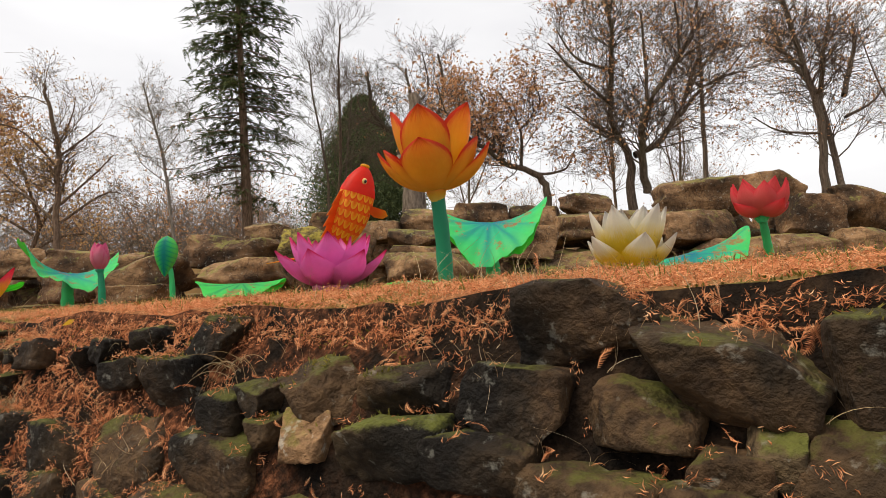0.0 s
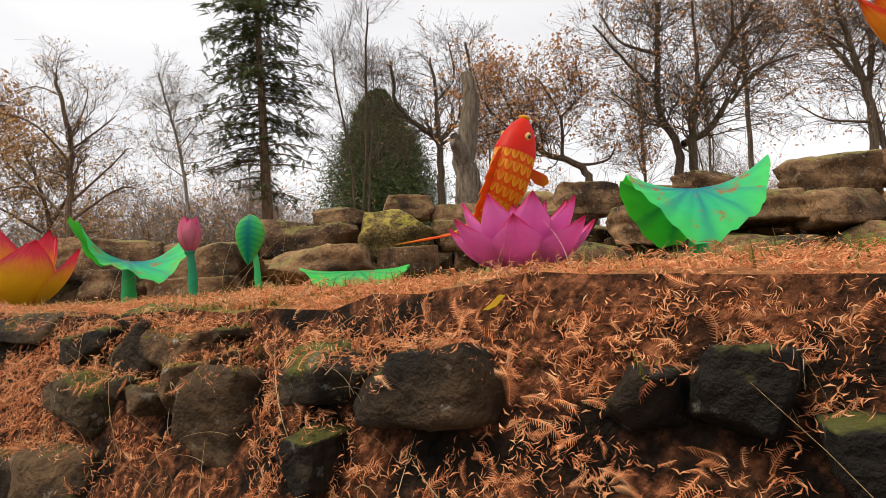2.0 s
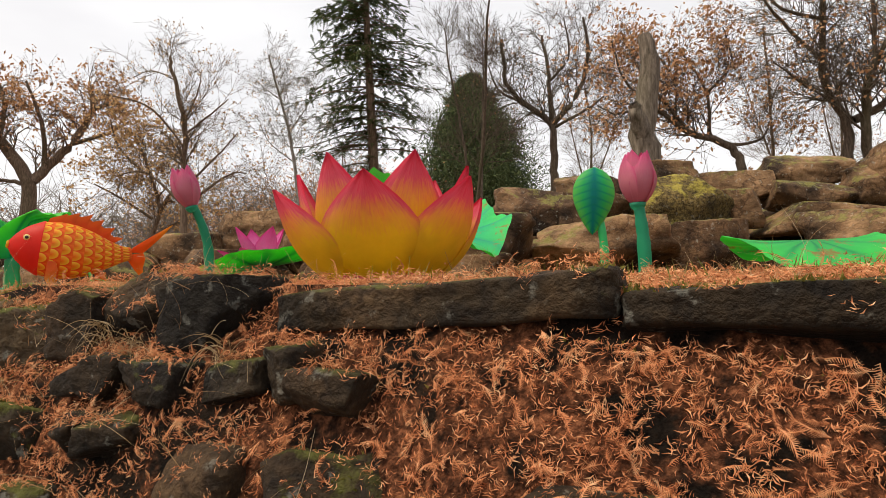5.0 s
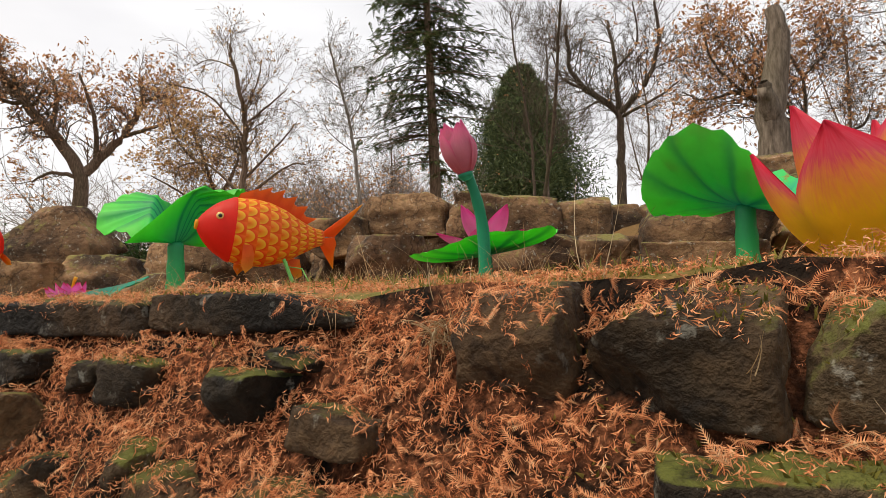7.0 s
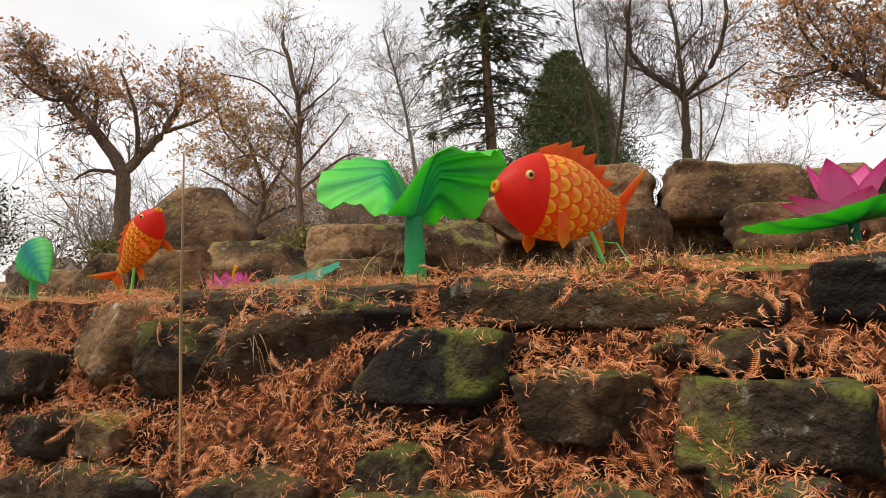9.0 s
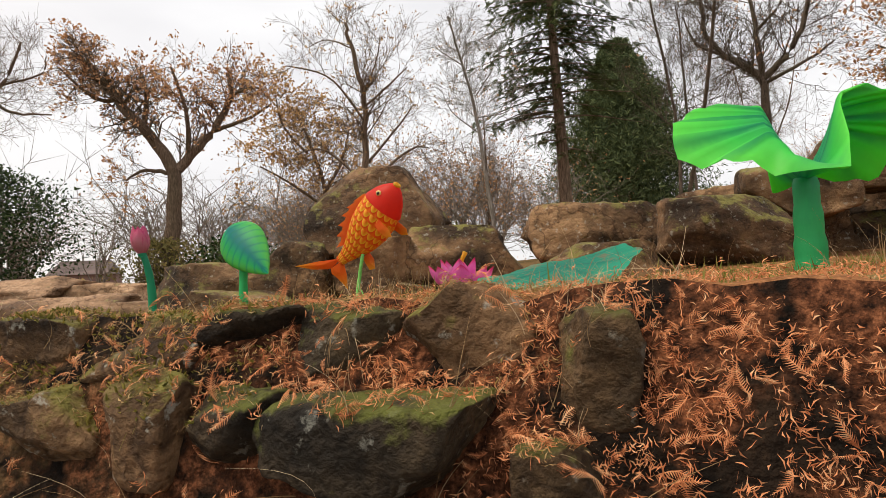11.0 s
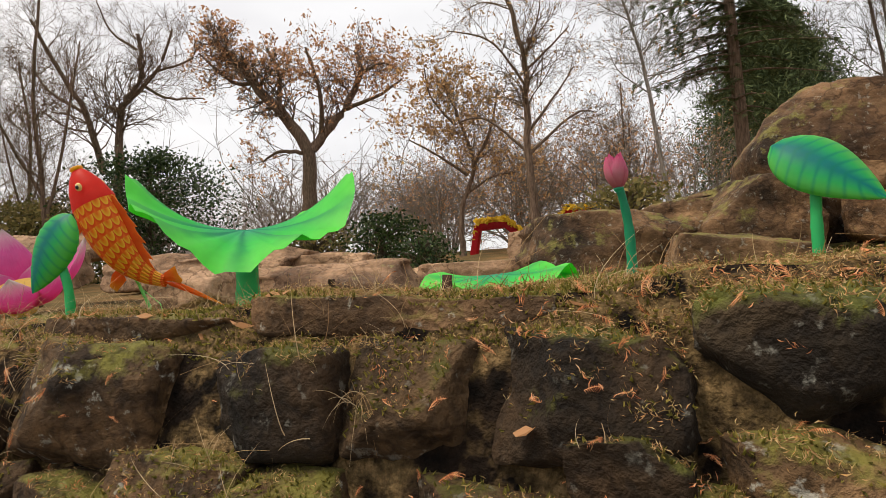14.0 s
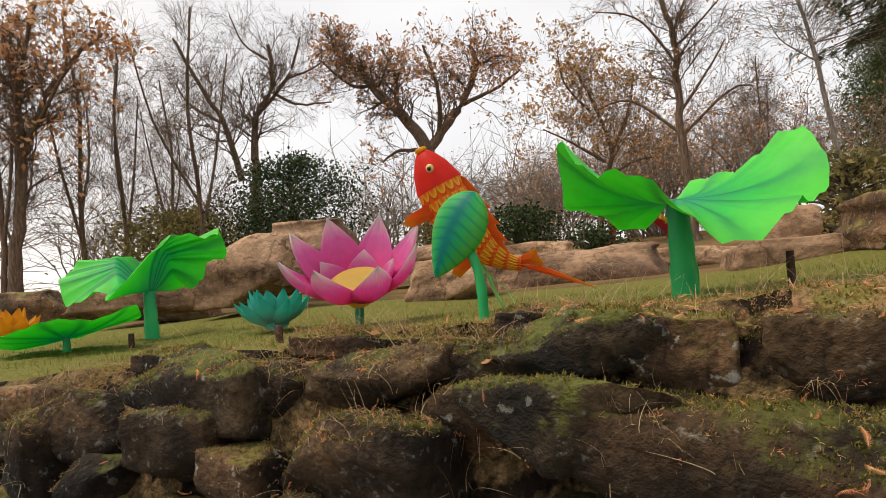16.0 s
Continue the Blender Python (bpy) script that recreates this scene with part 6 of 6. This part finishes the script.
h = thing("house", pose(-83, 90, 3.2, 0, 0, 30), "distant low brick house with a dark pitched roof", "house")
bm = bmesh.new()
bmesh.ops.create_cube(bm, size=1)
for v in bm.verts:
    v.co = Vector((v.co.x * 9, v.co.y * 6, (v.co.z + 0.5) * 2.4))
me = bpy.data.meshes.new("wall")
bm.to_mesh(me)
bm.free()
part("wall", me, M_BRICK, h)
V = [(-4.9, -3.4, 2.3), (4.9, -3.4, 2.3), (4.9, 3.4, 2.3), (-4.9, 3.4, 2.3), (-3.5, 0, 4.6), (3.5, 0, 4.6)]
bm = bmesh.new()
vs = [bm.verts.new(v) for v in V]
for fc in [(0, 1, 5, 4), (2, 3, 4, 5), (1, 2, 5), (3, 0, 4), (3, 2, 1, 0)]:
    bm.faces.new([vs[i] for i in fc])
me = bpy.data.meshes.new("roof")
bm.to_mesh(me)
bm.free()
part("roof", me, M_ROOF, h)
for k in range(3):
    w = part("window", solid_tube("window", [(0, 0.06, 0), (0, -0.06, 0)], [0.55, 0.55], 4), M_EYE, h, m=pose(-2.8 + 2.8 * k, -3.03, 1.3, 0, 0, 0))

# ---- litter, moss and grass ----
from mathutils.bvhtree import BVHTree

near = [k for k, q in enumerate(GROUND_F) if all(-25 < GROUND_V[i][0] < 5 for i in q)]
base = len(GROUND_V)
tree = BVHTree.FromPolygons([Vector(v) for v in GROUND_V] + FRONT_V, [tuple(int(i) for i in GROUND_F[k]) for k in near] + [tuple(i + base for i in q) for q in FRONT_F])


def cover(count, x0, x1, d0, d1, seed, accept, slant=0.6):
    """Places on the bank where something may lie: points and normals, found by falling rays."""
    rnd = np.random.RandomState(seed)
    pts, nrm = [], []
    ray = Vector((0, slant, -1)).normalized()
    for _ in range(count):
        x, e = rnd.uniform(x0, x1), rnd.uniform(d0, d1)
        y = float(lip_y(x)) + e
        z = float(ground_z(x, y))
        hit = tree.ray_cast(Vector((x, y, z)) - ray * 0.6, ray)
        if hit[0] is None:
            continue
        if rnd.rand() < accept(hit[0].x, hit[0].y - float(lip_y(hit[0].x)), hit[0], hit[1], hit[2] < len(near)):
            pts.append(hit[0][:])
            nrm.append(hit[1][:])
    return np.array(pts), np.array(nrm), rnd


def lay(template, faces, pts, nrm, rnd, tilt, size, lift):
    """Copies of a small shape, turned at will and laid on the ground at the points."""
    n = len(pts)
    N = nrm + rnd.normal(size=(n, 3)) * tilt
    N /= np.linalg.norm(N, axis=1)[:, None]
    A = np.cross(N, rnd.normal(size=(n, 3)))
    A /= np.linalg.norm(A, axis=1)[:, None]
    B = np.cross(N, A)
    s = rnd.uniform(*size, (n, 1, 1))
    M = np.stack([A, B, N], 1) * s
    V = np.einsum("pk,nkc->npc", template, M) + pts[:, None] + nrm[:, None] * rnd.uniform(*lift, (n, 1, 1))
    F = faces[None] + (np.arange(n) * len(template))[:, None, None]
    return V.reshape(-1, 3), F.reshape(-1, faces.shape[1])


# a feathery spray: a bowed midrib with fine needles on both sides
K = 16
t = np.linspace(0, 1, K)
rib = np.stack([t * 0.056, 0.007 * np.sin(t * 3), 0.008 * np.sin(t * math.pi)], 1)
reach = 0.0105 * np.sin(0.5 + t * 2.35)
tips_a = rib + np.stack([np.full(K, 0.0085), reach, -0.004 + 0.004 * np.cos(t * 9)], 1)
tips_b = rib + np.stack([np.full(K, 0.0085), -reach, -0.004 + 0.004 * np.sin(t * 9)], 1)
SPRAY = np.vstack([rib, rib + np.array([0.0026, 0, 0]), tips_a, tips_b, rib[::3] + np.array([0, 0.0007, 0.0004]), rib[::3] - np.array([0, 0.0007, -0.0004])])
SPRAY_F = np.array([(i, K + i, 2 * K + i) for i in range(K)] + [(K + i, i, 3 * K + i) for i in range(K)]
                   + [f for i in range(4 * K, 4 * K + 5) for f in ((i, i + 1, i + 6), (i + 1, i + 7, i + 6))])


def litter_here(x, e, p, n, soil):
    """How likely the needles are to lie here: thick on ledges, bare on steep faces, thin at the low end."""
    patch = 0.5 + 0.9 * noise.noise((p.x * 1.3, p.y * 1.3, p.z * 2)) + 0.4 * noise.noise((p.x * 4, p.y * 4, p.z * 4))
    rich = np.interp(x, [-16, -12, -10.2, -9.2, -8.3, -7.4, -4.9, -4.4, -4.0, -3.5, -2.4, -2.1, -1.8, -0.9, -0.4], [0.05, 0.14, 0.4, 0.75, 0.8, 1, 1, 0.6, 0.6, 1, 1, 0.6, 1, 0.7, 0.12])
    if e > -0.06 and x > -1:
        rich = 1.0
    if (-2.15 < x < -1.6 and p.z < 1.37) or (-5.35 < x < -4.3 and p.z > 1.29 and e < -0.05):
        rich = 0.25 if soil or n.z < 0.6 else 0.9
    if e > 0.0 and x < -4.6:
        rich *= 0.3
    if x < -9.8:
        return rich * max(0.0, patch) * (1 if n.z > 0.5 else 0.3)
    flat = 1.0 if soil else np.interp(n.z, [0.4, 0.65], [0.01, 1.0])
    return rich * flat * np.clip(patch + (0.8 if soil else 0.45), 0, 1) * np.interp(e, [-0.03, 0.0, 0.5, 1.6], [1.0, 0.4, 0.3, 0.06])


# a loose clump: broken bits of spray and single curled needles
rq = np.random.RandomState(77)
CLUMP = []
for _ in range(9):
    c, a = rq.normal(size=3) * np.array([0.011, 0.011, 0.005]), rq.normal(size=3) * np.array([1, 1, 0.45])
    a /= np.linalg.norm(a)
    b = np.cross(a, rq.normal(size=3))
    b /= np.linalg.norm(b)
    ln = rq.uniform(0.0045, 0.009)
    bent = c + b * ln * 0.3
    CLUMP += [c - a * ln, bent - b * 0.0009, bent + b * 0.0009, bent - b * 0.0009, c + a * ln, bent + b * 0.0009]
CLUMP = np.array(CLUMP)
CLUMP_F = np.arange(54).reshape(-1, 3)
pts, nrm, rnd = cover(190000, -17, 1.3, -0.46, 0.9, 301, litter_here, 0.9)
some = (rnd.rand(len(pts)) < np.where(pts[:, 1] > lip_y(pts[:, 0]) - 0.02, 0.08, 0.3)) | ((pts[:, 0] < -9.8) & (rnd.rand(len(pts)) < 0.5))
V1, F1 = lay(SPRAY, SPRAY_F, pts[some], nrm[some], rnd, 0.5, (0.35, 0.9), (0.0, 0.024))
V2, F2 = lay(CLUMP, CLUMP_F, pts[~some], nrm[~some], rnd, 0.4, (0.8, 1.6), (0.0, 0.022))
V, F = np.vstack([V1, V2]), np.vstack([F1, F2 + len(V1)])
me = mesh("fallen_needles", V, F, smooth=False)
me.materials.append(M_NEEDLE)
tagged(new("fallen_needles", me), "rust-brown feathery fallen needles heaped over the bank", "leaf litter", kind="stuff")

# dry crumbs of grass, bark and moss on the ledges of the low end
pts, nrm, rnd = cover(32000, -17.5, -9.3, -0.3, 0.4, 311, lambda x, e, p, n, soil: np.clip(0.45 + 0.9 * noise.noise((p.x * 2.3, p.y * 2.3, p.z * 2 + 5)), 0, 1) if n.z > 0.55 else 0.0, 0.5)
V, F = lay(CLUMP, CLUMP_F, pts, nrm, rnd, 0.35, (0.7, 1.5), (0.0, 0.008))
me = mesh("dry_debris", V, F, smooth=False)
me.materials.append(M_CRUMB)
tagged(new("dry_debris", me), "tan and brown plant crumbs lying on the stone ledges", "leaf litter", kind="stuff")

# dry grass: thin bowed blades, in tufts and singly
def blade(length, width, bow):
    q = np.linspace(0, 1, 7)
    c = np.stack([bow * q ** 2, np.zeros(7), q * (1 - 0.35 * bow * q)], 1) * length
    w = np.stack([np.zeros(7), width * (1 - 0.8 * q), np.zeros(7)], 1)
    return np.vstack([c - w, c + w]), np.array([(i, i + 1, 8 + i, 7 + i) for i in range(6)])


def tuft_here(x, e, p, n, soil):
    return 1.0 if noise.noise((p.x * 2.1, p.y * 2.1, 9)) > 0.1 else 0.06


VV, FF, off = [], [], 0
for k, (length, bow, count) in enumerate([(0.11, 0.9, 1300), (0.15, 1.3, 350), (0.07, 0.5, 3200), (0.2, 0.4, 30), (0.1, 1.1, 1500)]):
    Tm, Tf = blade(length, 0.0008 if k < 3 else 0.001, bow)
    pts, nrm, rnd = cover(count, -17.5, 1.2 if k < 4 else -10, -0.5, 0.4, 320 + k, tuft_here)
    up = np.tile(np.array([[0, -0.35, 1.0]]), (len(pts), 1))
    rep = 3
    pts, up = np.repeat(pts, rep, 0) + rnd.normal(size=(len(pts) * rep, 3)) * np.array([0.02, 0.02, 0.003]), np.repeat(up, rep, 0)
    V, F = lay(Tm, Tf, pts, up, rnd, 0.5, (0.5, 1.25), (-0.005, 0.0))
    VV.append(V)
    FF.append(F + off)
    off += len(V)
me = mesh("dry_grass", np.vstack(VV), np.vstack(FF), smooth=False)
me.materials.append(M_STRAW)
tagged(new("dry_grass", me), "bleached dry grass stalks hanging over the stones", "dry grass", kind="stuff")

# turf on the terrace
GT = np.array([[-0.0022, 0, 0], [0.0022, 0, 0], [0.004, 0.004, 0.04]])
pts, nrm, rnd = cover(52000, -21, 3.5, 0.1, 4.2, 340, lambda x, e, p, n, soil: (0.75 if noise.noise((p.x * 0.9, p.y * 0.9, 3)) > -0.15 else 0.3), 0.0)
V, F = lay(GT, np.array([(0, 1, 2)]), pts, np.tile([[0, 0, 1.0]], (len(pts), 1)), rnd, 0.35, (0.5, 1.5), (-0.003, 0.0))
me = mesh("turf", V, F, smooth=False)
me.materials.append(M_GRASS)
tagged(new("turf", me), "short patchy autumn turf on the terrace", "grass", kind="stuff")

# taller tussocks at the foot of the rock outcrop
Tm, Tf = blade(0.24, 0.003, 0.5)
rnd = np.random.RandomState(350)
c = np.stack([rnd.uniform(-11, 5, 260), rnd.uniform(8.2, 9.2, 260)], 1)
keep = np.array([noise.noise((a * 0.8, b * 0.8, 4)) > -0.05 for a, b in c])
c = np.repeat(c[keep], 9, 0) + rnd.normal(size=(keep.sum() * 9, 2)) * 0.05
P = np.array([(a, b, float(ground_z(a, b))) for a, b in c])
V, F = lay(Tm, Tf, P, np.tile([[0, 0, 1.0]], (len(P), 1)), rnd, 0.3, (0.35, 1.2), (-0.01, 0.0))
me = mesh("tussocks", V, F, smooth=False)
me.materials.append(M_STRAW)
tagged(new("tussocks", me), "straw-coloured grass tussocks below the rock outcrop", "dry grass", kind="stuff")

# moss tufts on tops and ledges
MT = np.array([[-0.002, 0, 0], [0.002, 0, 0], [0.0015, 0.001, 0.009], [0, -0.002, 0], [0, 0.002, 0], [-0.002, 0.0015, 0.008]])
pts, nrm, rnd = cover(100000, -17.5, 1.2, -0.5, 0.3, 360, lambda x, e, p, n, soil: (np.interp(x, [-11, -9], [0.95, 0.5]) if noise.noise((p.x * 2.6, p.y * 2.6, p.z * 2.6 + 7)) > (0.08 if x < -10 else 0.22) and n.z > 0.55 else 0.0))
more, upward, rnd = cover(42000, -17.5, -9.8, -0.3, 0.25, 361, lambda x, e, p, n, soil: 0.9 if noise.noise((p.x * 3.1, p.y * 3.1, p.z * 3.1 + 2)) > 0.0 and n.z > 0.5 else 0.0)
pts, nrm = np.vstack([pts, more]), np.vstack([nrm, upward])
V, F = lay(MT, np.array([(0, 1, 2), (3, 4, 5)]), pts, nrm, rnd, 0.4, (0.6, 1.8), (-0.001, 0.001))
me = mesh("moss", V, F, smooth=False)
me.materials.append(M_MOSS)
tagged(new("moss", me), "olive green moss on the tops of the stones", "moss", kind="stuff")

# single yellow leaves
lv = [(0, 0, 0), (0.5, 0.42, 0.06), (1.0, 0.3, 0.02), (1.45, 0, 0.12), (1.0, -0.3, 0.05), (0.5, -0.42, 0.0), (0.7, 0, -0.05)]
lf = [(0, 1, 6), (1, 2, 6), (2, 3, 6), (3, 4, 6), (4, 5, 6), (5, 0, 6)]
LEAF = mesh("fallen_leaf", np.array(lv) * 0.03, lf)
LEAF.materials.append(M_YELLOW)
BROWN_LEAF = mesh("fallen_leaf", np.array(lv) * np.array([0.035, 0.035, 0.09]), lf)
BROWN_LEAF.materials.append(M_OAKLEAF)
for k, (x, e) in enumerate([(-1.45, -0.2), (-1.28, -0.33), (-1.52, -0.42), (-1.2, 0.02), (-1.05, -0.3), (-0.95, -0.42), (-1.75, -0.38)]):
    y = float(lip_y(x)) + e
    hit = tree.ray_cast(Vector((x, y - 0.3, float(ground_z(x, y)) + 0.5)), Vector((0, 0.5, -1)).normalized())
    p = hit[0] or Vector((x, y, float(ground_z(x, y))))
    ob = new("fallen_leaf", LEAF)
    ob.matrix_basis = Matrix.Translation(p + Vector((0, -0.01, 0.014))) @ pose(0, 0, 0, 40, 10 * k, 70 * k)
    tagged(ob, "single yellow fallen leaf on the brown needles", "leaf", "yellow fallen leaves")

# one tall dead stalk by the bank
g = Vector((-8.0, float(lip_y(-8.0)) - 0.2, 1.2))
me = solid_tube("dead_stalk", [(0, 0, -0.15), (0.0, 0.01, 0.2), (0.012, 0.0, 0.36), (0.016, 0.0, 0.5)], [0.003, 0.0028, 0.0024, 0.0015], 6)
me.materials.append(M_STRAW)
ob = new("dead_stalk", me)
ob.matrix_basis = Matrix.Translation(g)
tagged(ob, "tall dry dead plant stalk standing in the bank", "plant")

# brown leaves on the ledges
for k, (x, e) in enumerate([(-15.28, -0.12), (-14.52, -0.116), (-14.46, -0.075), (-15.7, -0.01), (-14.75, -0.08), (-13.63, -0.036), (-13.42, -0.06), (-13.26, -0.054), (-13.01, -0.1), (-12.64, -0.156), (-13.23, -0.033), (-12.53, -0.036)]):
    y = float(lip_y(x)) + e
    hit = tree.ray_cast(Vector((x, y - 0.25, float(ground_z(x, y)) + 0.5)), Vector((0, 0.5, -1)).normalized())
    p = hit[0] or Vector((x, y, float(ground_z(x, y))))
    ob = new("fallen_leaf", BROWN_LEAF)
    ob.matrix_basis = Matrix.Translation(p + Vector((-0.02, -0.005, 0.008))) @ pose(0, 0, 0, 12, 8 * (k % 3) - 8, 77 * k) @ Matrix.Scale(0.9 + 0.15 * (k % 4), 4)
    tagged(ob, "curled brown fallen leaf on a mossy ledge", "leaf", "brown fallen leaves")


def grass_tuft(x, z, length, count, seed, mat, label):
    """A dry tuft rooted in a joint of the bank, its blades bowed outwards and down."""
    rnd = np.random.RandomState(seed)
    y = float(lip_y(x)) + float(np.interp(z - float(lip_z(x)), BANK_Z, BANK_D)) - 0.02
    VV, FF, off = [], [], 0
    for _ in range(count):
        a, reach, fall = rnd.uniform(-2.6, -0.5), length * rnd.uniform(0.4, 1.0), rnd.uniform(0.2, 1.3)
        q = np.linspace(0, 1, 7)
        out = np.array([math.cos(a), math.sin(a) * 0.7, 0])
        line = rnd.normal(size=3) * 0.012 + out * (q * reach * 0.7)[:, None] + np.array([0, 0, reach]) * (0.55 * q - fall * q ** 2)[:, None]
        V, F, _ = tube(line, np.linspace(0.0011, 0.0003, 7), 3, ends=False)
        VV.append(V)
        FF.append(np.array(F) + off)
        off += len(V)
    me = mesh("grass_tuft", np.vstack(VV), np.vstack(FF))
    me.materials.append(mat)
    ob = new("grass_tuft", me)
    ob.matrix_basis = pose(x, y, z)
    tagged(ob, label, "dry grass", "dry grass tufts")


for k, (x, z, length, count) in enumerate([(-15.32, 0.98, 0.2, 60), (-13.91, 1.15, 0.22, 26), (-14.47, 1.06, 0.12, 16), (-12.98, 1.11, 0.16, 24), (-11.75, 1.26, 0.14, 40), (-11.04, 1.33, 0.14, 30), (-9.69, 1.37, 0.14, 18),
                                             (-7.89, 1.34, 0.22, 14), (-5.6, 1.39, 0.11, 60), (-5.82, 1.44, 0.1, 22), (-4.73, 1.37, 0.16, 40), (-4.34, 1.33, 0.16, 26), (-0.95, 1.34, 0.12, 16), (-0.46, 1.28, 0.2, 26), (-1.43, 1.14, 0.18, 80), (-4.61, 1.34, 0.15, 30)]):
    grass_tuft(x, z, length, count, 700 + k, M_STRAW, "tuft of pale dry grass hanging from the stones")
grass_tuft(-10.02, 1.25, 0.12, 22, 730, M_GRASS, "tuft of green grass growing between the stones")
